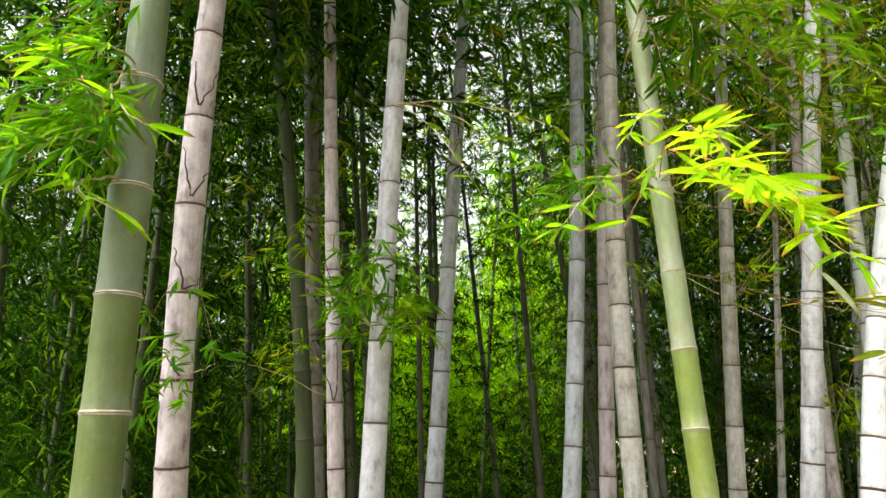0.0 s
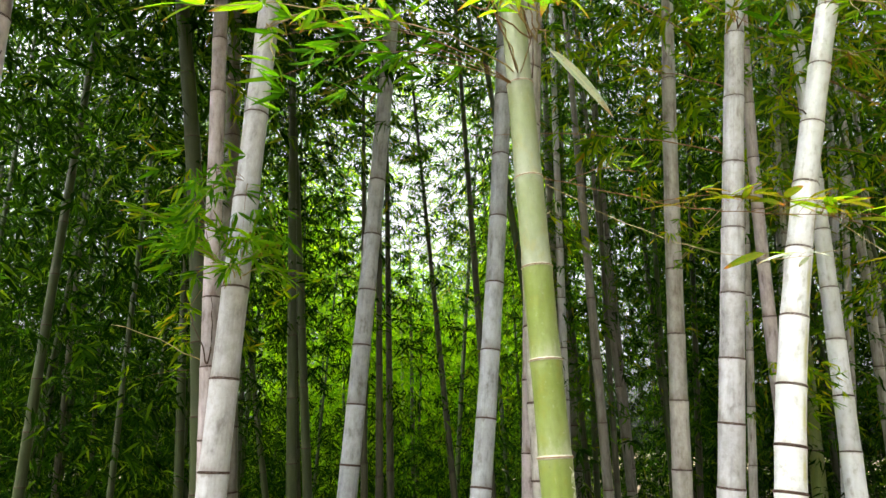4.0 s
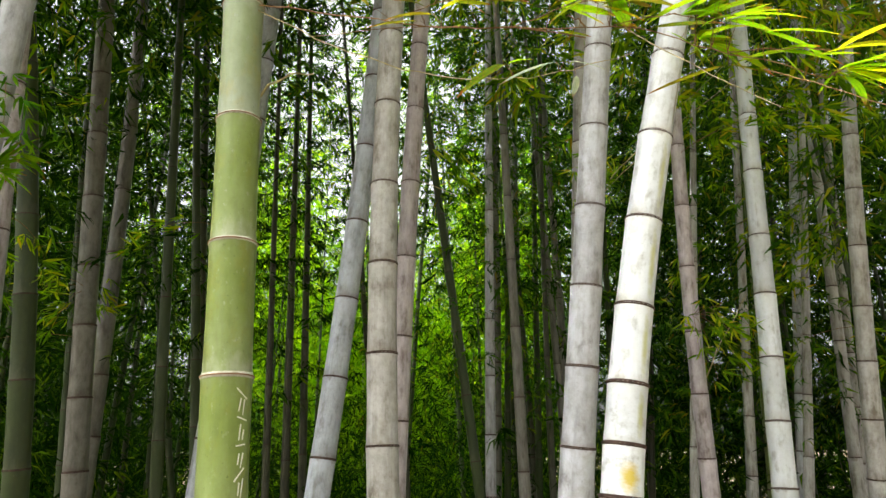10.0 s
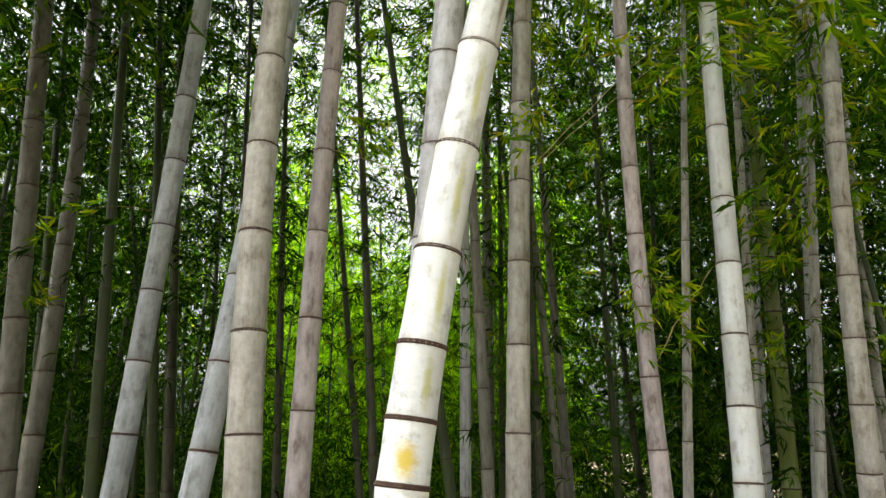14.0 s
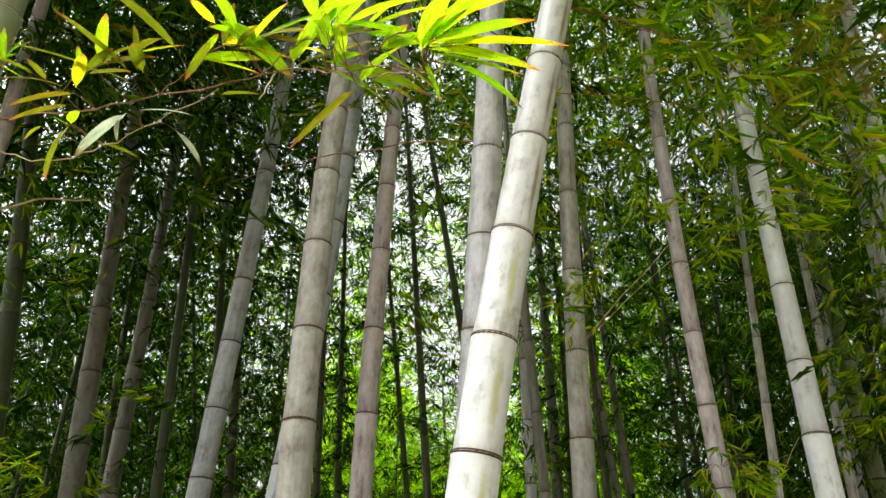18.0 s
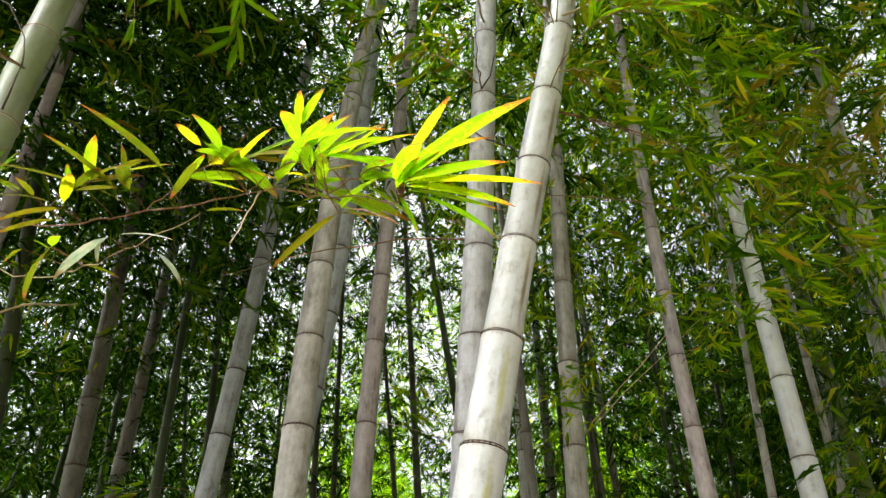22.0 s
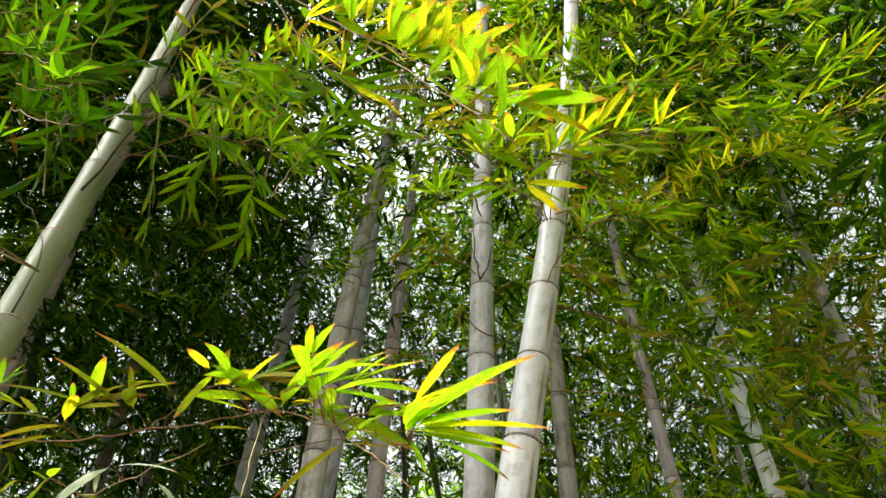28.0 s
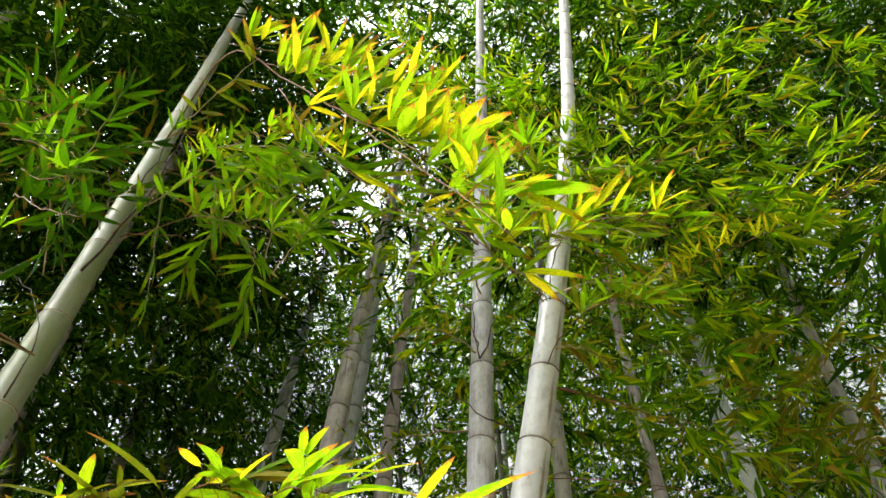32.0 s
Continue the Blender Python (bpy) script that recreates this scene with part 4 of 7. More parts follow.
# beside the path, leafy down to the ground; on the left in shade-darkened colour
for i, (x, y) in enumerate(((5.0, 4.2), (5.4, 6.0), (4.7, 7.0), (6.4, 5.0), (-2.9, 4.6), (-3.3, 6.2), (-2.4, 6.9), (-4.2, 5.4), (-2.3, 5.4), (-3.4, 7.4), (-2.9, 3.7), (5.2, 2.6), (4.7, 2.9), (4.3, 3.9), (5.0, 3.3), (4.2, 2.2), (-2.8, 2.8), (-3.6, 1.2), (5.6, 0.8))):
    deep(x, y, 9.0, 560, 2.7 if x > 0 else 1.0, 1.4, 400 + i, LEAF_MID if x > 0 else LEAF_SHADE, "leafy bamboo beside the path", ("shade_green",), leaf=0.14)
# behind the path: unseen bamboo belt, added to block low sky light
for i in range(34):
    a = radians(168 + 204 * i / 33)
    d = rng.uniform(3.9, 6.4)
    deep(1.0 + 1.25 * d * math.cos(a), 1.0 + d * math.sin(a), rng.uniform(8.5, 10.0), 170, 0.3, 1.7, 500 + i, label="unseen leafy bamboo added behind the path to block sky light", joined=True)

# leafy tops of the near culms
for name, (axis, root, zs, rad) in GROVE.items():
    back = name[0] in "VT"
    open_top = name in ("K", "J", "G2", "green_a")
    if back:
        mid = name in ("T1", "T2", "T3", "V7", "T11", "T12")
        crown(root, axis, zs, 1.8 if mid else 1.6, rng, 390 if mid else 420, LEAF_SHADE if name in ("V7", "V9", "T3", "T4", "T5", "T10", "T11", "T13") else LEAF_MID, 1.0, 1.1, "crown", 0.10, False, 10, None, (0, 0.55))
    else:
        crown(root, axis, zs, 5.4 if open_top else 4.4 if name == "F" else 3.9, rng, 110 if open_top else 170 if name in ("D", "E", "F", "F2", "R", "S") else 400 if name in ("L", "M", "N", "H") else 540, LEAF_FAN if name in ("L", "M", "N", "H") else LEAF_MID, 1.0, 1.35, "crown", 0.14, name in ("G2", "K", "J", "F", "H", "M", "C", "green_a"), 9)
def bough(x, y, low, n, mat):
    """Leafy limbs round one spot of the canopy, on the culm that stands nearest to it."""
    axis, root, zs, rad = min(GROVE.values(), key=lambda g: (g[0](6.8) - Vector((x, y, 6.8))).length)
    n = int(n * (1.25 if x < 0 and y < 5 else 0.95 if x < 0 else 0.9 if x > 2.6 else 1.1))
    c = axis(6.8)
    crown(root, axis, zs, low, rng, n, mat, 1.0, 1.25, "bough", 0.14, False, 9, 9.2, (x - c.x, y - c.y))


# boughs closing the canopy: shade-darkened colour over the shaded side, lighter over the path
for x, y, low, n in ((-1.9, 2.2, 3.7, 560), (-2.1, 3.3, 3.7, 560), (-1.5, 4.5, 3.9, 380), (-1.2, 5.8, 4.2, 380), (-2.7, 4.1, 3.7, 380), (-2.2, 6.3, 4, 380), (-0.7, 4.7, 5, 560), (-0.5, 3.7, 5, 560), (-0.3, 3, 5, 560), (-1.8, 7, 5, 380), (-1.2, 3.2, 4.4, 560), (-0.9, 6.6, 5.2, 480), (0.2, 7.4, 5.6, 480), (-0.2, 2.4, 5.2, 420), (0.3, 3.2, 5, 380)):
    bough(x, y, low, n, LEAF_SHADE)
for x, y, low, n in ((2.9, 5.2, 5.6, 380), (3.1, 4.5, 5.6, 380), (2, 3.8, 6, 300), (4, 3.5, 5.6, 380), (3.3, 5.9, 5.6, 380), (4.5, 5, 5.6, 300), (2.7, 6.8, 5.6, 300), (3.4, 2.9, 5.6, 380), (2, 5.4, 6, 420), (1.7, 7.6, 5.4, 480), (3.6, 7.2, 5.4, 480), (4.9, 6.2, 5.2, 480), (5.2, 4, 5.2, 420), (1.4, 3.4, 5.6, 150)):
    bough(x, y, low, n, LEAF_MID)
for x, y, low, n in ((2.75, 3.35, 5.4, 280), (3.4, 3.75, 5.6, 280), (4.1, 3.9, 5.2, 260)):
    bough(x, y, low, n, LEAF_SHADE)
# low growth
low = []
for i in range(2400):
    y = 6.0 + 11.0 * rng.random()
    low.append((rng.uniform(-0.75, 0.85) * (y + 2) + 1.0, y, 0.1 + 1.3 * rng.random() ** 1.6, rng.uniform(0, 6.28), rng.uniform(0.8, 1.5)))
for i in range(2000):
    low.append((rng.uniform(-4.5, 3.0), rng.uniform(8.5, 12.8), 0.1 + 1.7 * rng.random() ** 1.2, rng.uniform(0, 6.28), rng.uniform(0.8, 1.4)))
for i in range(2200):
    low.append((rng.uniform(-4.5, 2.8), rng.uniform(12.4, 14.2), 0.1 + 2.4 * rng.random() ** 1.3, rng.uniform(0, 6.28), rng.uniform(0.8, 1.5)))
far_low, glade_low = [], []
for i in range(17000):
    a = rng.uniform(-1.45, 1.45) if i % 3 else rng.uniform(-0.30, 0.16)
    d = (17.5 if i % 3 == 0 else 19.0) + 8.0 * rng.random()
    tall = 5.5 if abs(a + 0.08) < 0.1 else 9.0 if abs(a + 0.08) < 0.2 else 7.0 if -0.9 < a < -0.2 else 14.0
    (glade_low if abs(a + 0.08) < 0.2 else far_low).append((1.0 + d * math.sin(a), d * math.cos(a), 0.1 + tall * rng.random() ** 1.1, rng.uniform(0, 6.28), rng.uniform(1.6, 3.0)))
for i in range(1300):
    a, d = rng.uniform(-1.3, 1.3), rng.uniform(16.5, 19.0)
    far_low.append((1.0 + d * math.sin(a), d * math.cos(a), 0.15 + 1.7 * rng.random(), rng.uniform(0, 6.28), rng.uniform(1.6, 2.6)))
tagged(foliage("far_woods", far_low, LEAF_SHADE, None, rng, 0.16, 9, "distant green thicket closing the view", False), category="woods", kind="stuff")
# middle of the backdrop, its brightness put into the leaf colour
tagged(foliage("far_thicket", glade_low, LEAF_SUNLIT, None, rng, 0.16, 9, "distant green thicket with open light put into its leaf colour", False), category="woods", kind="stuff")
# flank thicket: its darkness comes from the shade put into the leaf colour
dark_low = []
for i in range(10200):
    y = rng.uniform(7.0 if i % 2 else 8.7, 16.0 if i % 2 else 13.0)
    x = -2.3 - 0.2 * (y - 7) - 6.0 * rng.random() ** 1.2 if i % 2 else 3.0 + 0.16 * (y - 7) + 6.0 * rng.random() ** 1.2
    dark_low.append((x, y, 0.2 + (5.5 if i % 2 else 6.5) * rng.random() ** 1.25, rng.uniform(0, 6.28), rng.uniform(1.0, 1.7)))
tagged(foliage("thicket", dark_low, LEAF_SHADE, None, rng, 0.14, 9, "dense bamboo foliage on the grove's flanks, shade put into its colour", False), category="thicket", kind="stuff")
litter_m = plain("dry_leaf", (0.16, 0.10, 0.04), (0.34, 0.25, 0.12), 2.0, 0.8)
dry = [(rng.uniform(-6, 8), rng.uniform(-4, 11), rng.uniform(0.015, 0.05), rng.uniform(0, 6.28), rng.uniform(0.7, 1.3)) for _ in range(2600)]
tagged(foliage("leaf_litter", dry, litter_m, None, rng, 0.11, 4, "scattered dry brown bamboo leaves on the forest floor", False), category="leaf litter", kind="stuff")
tagged(foliage("undergrowth", low, LEAF_SHADE, None, rng, 0.12, 9, "low leafy bamboo shoots covering the forest floor", False), category="undergrowth", kind="stuff")

# leafy branches that reach out over the path
overhang = branch(GROVE['G2'][1], (0.82, 2.52, 2.74), (0.71, 1.85, 2.58), (0.59, 1.18, 2.19), 46, 'lime', rng, 0.125, clusters=8, bare=0.45, spread=1.2, r0=0.0024)
branch(GROVE['G2'][1], (0.85, 2.40, 2.80), (0.70, 1.78, 2.72), (0.55, 1.17, 2.24), 36, 'lime', rng, 0.12, clusters=6, bare=0.5, spread=1.2, r0=0.0024, twig=TWIG_RUST)
branch(GROVE['G2'][1], (0.88, 2.47, 2.83), (0.80, 1.83, 2.58), (0.72, 1.19, 2.10), 16, 'lime', rng, 0.12, clusters=3, bare=0.75, r0=0.0024)
branch(GROVE['G2'][1], (0.82, 2.52, 2.74), (0.66, 1.87, 2.79), (0.49, 1.22, 2.34), 10, 'lime', rng, 0.11, clusters=2, bare=0.7, r0=0.0024, twig=TWIG_RUST)
branch(GROVE['G2'][1], (0.85, 2.40, 2.80), (0.76, 1.80, 2.52), (0.66, 1.20, 2.15), 28, 'lime', rng, 0.12, clusters=5, bare=0.5, r0=0.0024)
branch(GROVE['G2'][1], (0.88, 2.47, 2.83), (0.76, 1.82, 2.64), (0.63, 1.18, 2.21), 24, 'lime', rng, 0.12, clusters=4, bare=0.6, r0=0.0024, twig=TWIG_RUST)
branch(GROVE['G2'][1], (0.82, 2.52, 2.74), (0.52, 1.94, 2.63), (0.23, 1.36, 2.20), 22, 'green', rng, 0.095, clusters=5, bare=0.5, r0=0.0024)
branch(GROVE['G2'][1], (0.85, 2.40, 2.80), (0.60, 1.83, 2.61), (0.34, 1.26, 2.18), 18, 'green', rng, 0.095, clusters=4, bare=0.4, r0=0.0024, twig=TWIG_RUST)
branch(GROVE['G2'][1], (0.88, 2.47, 2.83), (0.63, 1.89, 2.81), (0.37, 1.31, 2.38), 16, 'lime', rng, 0.095, clusters=3, bare=0.5, r0=0.0024)
blade(overhang, GROVE['G2'][1], (0.742, 1.357, 2.122), (0.836, 1.359, 2.031), 'pale', 0.6, rng)
bare_twig(GROVE['G2'][1], (0.823, 2.517, 2.740), (0.82, 1.95, 2.62), (0.742, 1.357, 2.122), 0.0016, TWIG_RUST, rng)
# the yellow-green spray that hangs over the path: stalk and tip of each leaf, its colour and breadth
def spray_leaf(twig, line, base, heading, rise, length, kind, wide):
    """One leaf of the hanging spray, on a thread of its own where it stands off the stem; heading and rise in degrees."""
    root, b = GROVE['G2'][1], Vector(base)
    joint = min(line, key=lambda p: (p - b).length + (0.0 if p.x < b.x + 0.05 else 0.2))
    if 0.012 < (joint - b).length < 0.2:
        bare_twig(root, joint, joint.lerp(b, 0.5) + Vector((0, 0, 0.004)), base, 0.0007, TWIG_RUST, rng, 0.001)
    a, h = math.radians(heading), math.radians(rise)
    tip = b + Vector((math.cos(a) * math.cos(h), math.sin(a) * math.cos(h), math.sin(h))) * length
    blade(twig, root, base, tip, kind, wide, rng, roll=0.3)


reach, reach_line = stem(GROVE['G2'][1], [(0.845, 2.50, 2.39), (1.06, 2.43, 2.31), (1.25, 2.37, 2.24), (1.45, 2.33, 2.205), (1.62, 2.30, 2.185), (1.74, 2.22, 2.09), (1.87, 2.12, 1.975)], 0.0015, 0.0008, TWIG_RUST, rng)
low_reach, low_line = stem(GROVE['G2'][1], [(0.845, 2.50, 2.39), (1.10, 2.40, 2.20), (1.30, 2.31, 2.09), (1.46, 2.24, 2.055), (1.60, 2.20, 2.07)], 0.0011, 0.0006, TWIG_TAN, rng)
spray_leaf(reach, reach_line, (1.650, 2.281, 2.174), -45, 15, 0.169, "yellow", 0.76)
spray_leaf(reach, reach_line, (1.659, 2.278, 2.168), -22, -9, 0.126, "olive", 0.76)
spray_leaf(reach, reach_line, (1.729, 2.246, 2.122), -62, -2, 0.116, "yellow", 0.76)
spray_leaf(reach, reach_line, (1.740, 2.129, 2.088), -10, 5, 0.115, "yellow", 0.66)
spray_leaf(reach, reach_line, (1.783, 2.127, 2.059), -31, -9, 0.121, "yellow", 0.76)
spray_leaf(reach, reach_line, (1.780, 2.122, 2.059), 6, -10, 0.115, "lime", 0.85)
spray_leaf(reach, reach_line, (1.745, 2.236, 2.111), -9, -24, 0.121, "yellow", 0.85)
spray_leaf(reach, reach_line, (1.708, 2.241, 2.134), 9, -22, 0.133, "lime", 0.85)
spray_leaf(reach, reach_line, (1.685, 2.263, 2.151), 18, -13, 0.115, "yellow", 0.76)
spray_leaf(reach, reach_line, (1.875, 2.095, 1.975), -67, -4, 0.114, "lime", 1.09)
spray_leaf(reach, reach_line, (1.882, 2.089, 1.975), -41, -3, 0.155, "yellow", 0.95)
spray_leaf(reach, reach_line, (1.881, 2.091, 1.975), -14, -2, 0.105, "yellow", 0.95)
spray_leaf(reach, reach_line, (1.883, 2.093, 1.975), 3, -3, 0.130, "gold", 0.76)
spray_leaf(reach, reach_line, (1.880, 2.096, 1.975), 14, -6, 0.110, "yellow", 1.04)
spray_leaf(reach, reach_line, (1.881, 2.102, 1.975), 20, -7, 0.096, "yellow", 0.95)
spray_leaf(reach, reach_line, (1.889, 2.111, 1.975), 39, -1, 0.104, "green", 0.85)
spray_leaf(reach, reach_line, (1.872, 2.099, 1.975), -59, -2, 0.063, "yellow", 0.76)
spray_leaf(reach, reach_line, (1.879, 2.092, 1.975), -46, -1, 0.061, "yellow", 0.76)
spray_leaf(reach, reach_line, (1.878, 2.094, 1.975), -8, -6, 0.051, "yellow", 0.76)
spray_leaf(reach, reach_line, (1.872, 2.107, 1.975), 82, 0, 0.064, "lime", 0.47)
spray_leaf(reach, reach_line, (1.829, 2.141, 2.018), 2, -13, 0.026, "yellow", 0.47)
spray_leaf(reach, reach_line, (1.775, 2.212, 2.056), -51, -5, 0.095, "lime", 1.09)
spray_leaf(reach, reach_line, (1.768, 2.222, 2.060), 143, -1, 0.144, "olive", 0.52)
spray_leaf(reach, reach_line, (1.768, 2.223, 2.060), 8, -8, 0.056, "olive", 0.57)
spray_leaf(reach, reach_line, (1.727, 2.234, 2.118), -29, -7, 0.056, "yellow", 1.09)
spray_leaf(reach, reach_line, (1.726, 2.220, 2.128), -75, -1, 0.088, "lime", 1.09)
spray_leaf(reach, reach_line, (1.717, 2.193, 2.155), -75, -4, 0.099, "yellow", 1.09)
spray_leaf(reach, reach_line, (1.735, 2.158, 2.148), -75, -3, 0.062, "yellow", 0.95)
spray_leaf(reach, reach_line, (1.740, 2.153, 2.143), -56, -4, 0.071, "lime", 0.95)
spray_leaf(reach, reach_line, (1.749, 2.178, 2.115), -44, -3, 0.076, "lime", 0.85)
spray_leaf(reach, reach_line, (1.751, 2.176, 2.112), -25, -6, 0.074, "lime", 1.04)
spray_leaf(reach, reach_line, (1.764, 2.142, 2.112), -41, -7, 0.041, "gold", 0.76)
spray_leaf(reach, reach_line, (1.647, 2.292, 2.191), -69, -3, 0.043, "lime", 1.09)
spray_leaf(reach, reach_line, (1.719, 2.231, 2.132), -112, -10, 0.041, "gold", 0.76)
spray_leaf(reach, reach_line, (1.586, 2.233, 2.206), -76, -5, 0.100, "lime", 1.09)
spray_leaf(reach, reach_line, (1.563, 2.222, 2.211), -102, -3, 0.053, "gold", 1.09)
spray_leaf(reach, reach_line, (1.569, 2.216, 2.211), 54, -1, 0.126, "green", 1.09)
spray_leaf(reach, reach_line, (1.610, 2.248, 2.201), -43, -3, 0.082, "gold", 1.09)
spray_leaf(reach, reach_line, (1.543, 2.249, 2.213), 138, -8, 0.082, "olive", 1.09)
spray_leaf(reach, reach_line, (1.585, 2.243, 2.206), -110, -13, 0.054, "lime", 0.95)
spray_leaf(reach, reach_line, (1.578, 2.268, 2.205), 170, -25, 0.019, "gold", 0.95)
spray_leaf(reach, reach_line, (1.609, 2.275, 2.199), -107, -13, 0.049, "lime", 0.95)
spray_leaf(reach, reach_line, (1.505, 2.352, 2.210), -7, -9, 0.066, "olive", 0.76)
spray_leaf(reach, reach_line, (1.481, 2.265, 2.221), -97, -2, 0.156, "olive", 0.76)
spray_leaf(reach, reach_line, (1.385, 2.297, 2.229), -103, -0, 0.137, "olive", 0.66)
spray_leaf(reach, reach_line, (1.405, 2.301, 2.227), -69, -4, 0.108, "olive", 1.09)
spray_leaf(reach, reach_line, (1.331, 2.283, 2.236), -129, -4, 0.113, "olive", 0.76)
spray_leaf(reach, reach_line, (1.277, 2.320, 2.239), -48, -2, 0.123, "gold", 0.95)
spray_leaf(reach, reach_line, (1.258, 2.318, 2.241), -123, -2, 0.082, "olive", 0.76)
spray_leaf(reach, reach_line, (1.238, 2.301, 2.244), -75, -5, 0.059, "olive", 1.09)
spray_leaf(reach, reach_line, (1.269, 2.332, 2.239), -163, -3, 0.101, "olive", 0.76)
spray_leaf(reach, reach_line, (1.241, 2.354, 2.240), -178, -2, 0.108, "olive", 0.76)
spray_leaf(reach, reach_line, (1.228, 2.288, 2.246), -114, -3, 0.082, "olive", 0.85)
spray_leaf(reach, reach_line, (1.145, 2.317, 2.250), -118, -4, 0.080, "olive", 0.85)
spray_leaf(low_reach, low_line, (1.393, 2.212, 2.060), 146, -5, 0.112, "olive", 0.95)
spray_leaf(low_reach, low_line, (1.396, 2.211, 2.060), -50, -8, 0.053, "lime", 1.09)
spray_leaf(low_reach, low_line, (1.382, 2.193, 2.060), 38, -7, 0.023, "lime", 1.09)
spray_leaf(low_reach, low_line, (1.476, 2.207, 2.060), 158, -2, 0.108, "pale", 0.85)
spray_leaf(low_reach, low_line, (1.463, 2.211, 2.060), 136, -7, 0.041, "pale", 1.09)
spray_leaf(low_reach, low_line, (1.489, 2.206, 2.060), -1, -1, 0.079, "pale", 0.66)
spray_leaf(low_reach, low_line, (1.517, 2.252, 2.060), 82, -2, 0.063, "pale", 0.85)
spray_leaf(low_reach, low_line, (1.412, 2.255, 2.060), 34, -7, 0.046, "olive", 0.85)
spray_leaf(low_reach, low_line, (1.357, 2.207, 2.060), 173, -2, 0.031, "olive", 0.95)
plume(GROVE['G2'][1], [(0.95, 2.46, 2.35), (1.02, 2.38, 2.36), (1.12, 2.33, 2.33)], 10, ("green", "olive", "lime"), rng, 0.075, (0.7, -0.3, 0.3), 0.9, 0.0012, 0.4, 5, 0.4)
for points, n, kinds in (([(1.18, 2.38, 2.26), (1.28, 2.31, 2.25), (1.40, 2.28, 2.24)], 12, ("olive", "yellow", "olive")), ([(1.42, 2.33, 2.21), (1.52, 2.28, 2.22), (1.62, 2.26, 2.21)], 12, ("lime", "yellow", "olive", "gold")), ([(1.60, 2.30, 2.19), (1.68, 2.24, 2.17), (1.75, 2.22, 2.14)], 9, ("yellow", "lime")), ([(1.76, 2.20, 2.07), (1.82, 2.14, 2.04), (1.87, 2.10, 2.01)], 9, ("yellow", "yellow", "gold"))):
    plume(GROVE['G2'][1], points, n, kinds, rng, 0.095, (0.9, -0.3, 0.05), 0.7, 0.0009, 0.3, 3, 0.25, None, 0.75)
bare_twig(GROVE['G2'][1], (1.62, 2.30, 2.185), (1.68, 2.16, 2.02), (1.75, 2.03, 1.88), 0.0011, TWIG_TAN, rng, 0.002)
bare_twig(GROVE['G2'][1], (1.80, 2.17, 2.02), (1.85, 2.08, 1.94), (1.90, 2.01, 1.86), 0.0011, TWIG_RUST, rng, 0.002)
branch(GROVE['green_a'][1], (-0.84, 1.78, 2.79), (-0.83, 1.54, 2.79), (-0.83, 1.30, 2.55), 22, 'green', rng, 0.11, clusters=5, bare=0.35)
branch(GROVE['green_a'][1], (-0.84, 1.78, 2.79), (-0.87, 1.35, 2.56), (-0.67, 1.28, 2.45), 22, 'deep', rng, 0.1, clusters=5, bare=0.3)
branch(GROVE['green_a'][1], (-0.83, 1.78, 2.47), (-0.91, 1.41, 2.35), (-0.67, 1.38, 2.25), 20, 'green', rng, 0.1, clusters=5, bare=0.35)
branch(GROVE['green_a'][1], (-0.83, 1.78, 2.47), (-0.86, 1.58, 2.55), (-0.90, 1.39, 2.40), 16, 'deep', rng, 0.1, clusters=4, bare=0.3)
branch(GROVE['green_a'][1], (-0.84, 1.78, 2.79), (-0.77, 1.31, 2.50), (-0.59, 1.29, 2.40), 14, 'green', rng, 0.09, clusters=3, bare=0.5)
fan(GROVE['A'][1], (-0.99, 2.64, 2.40), (-1.00, 2.46, 2.36), (-1.01, 2.31, 2.01), 30, rng, 0.095, LEAF_BUSH)
fan(GROVE['A'][1], (-1.00, 2.67, 2.10), (-0.94, 2.46, 2.19), (-0.89, 2.29, 1.93), 30, rng, 0.095, LEAF_BUSH)
fan(GROVE['A'][1], (-1.00, 2.67, 2.10), (-0.98, 2.49, 2.16), (-0.97, 2.35, 1.89), 30, rng, 0.095, LEAF_BUSH)
fan(GROVE['A'][1], (-0.99, 2.64, 2.40), (-0.86, 2.46, 2.37), (-0.74, 2.32, 2.01), 30, rng, 0.095, LEAF_BUSH)
branch(GROVE['C'][1], (-0.30, 3.33, 2.25), (-0.39, 3.19, 2.42), (-0.48, 3.06, 2.35), 34, 'green', rng, 0.11, clusters=8, bare=0.15)
branch(GROVE['C'][1], (-0.30, 3.33, 2.25), (-0.21, 3.14, 2.41), (-0.13, 2.96, 2.33), 36, 'green', rng, 0.11, clusters=8, bare=0.15)
branch(GROVE['C'][1], (-0.30, 3.33, 2.25), (-0.17, 3.21, 2.36), (-0.04, 3.10, 2.22), 24, 'green', rng, 0.11, clusters=6, bare=0.3)
branch(GROVE['C'][1], (-0.30, 3.33, 2.25), (-0.25, 3.11, 2.34), (-0.20, 2.90, 2.19), 20, 'green', rng, 0.11, clusters=5, bare=0.2)
branch(GROVE['C'][1], (-0.30, 3.33, 2.25), (-0.52, 3.32, 2.54), (-0.75, 3.31, 2.59), 36, 'green', rng, 0.11, clusters=9, bare=0.15)
branch(GROVE['C'][1], (-0.30, 3.33, 2.25), (-0.45, 3.34, 2.48), (-0.60, 3.35, 2.47), 26, 'green', rng, 0.11, clusters=6, bare=0.15)
branch(GROVE['C'][1], (-0.30, 3.33, 2.25), (-0.23, 3.35, 2.45), (-0.17, 3.37, 2.42), 24, 'green', rng, 0.11, clusters=6, bare=0.2)
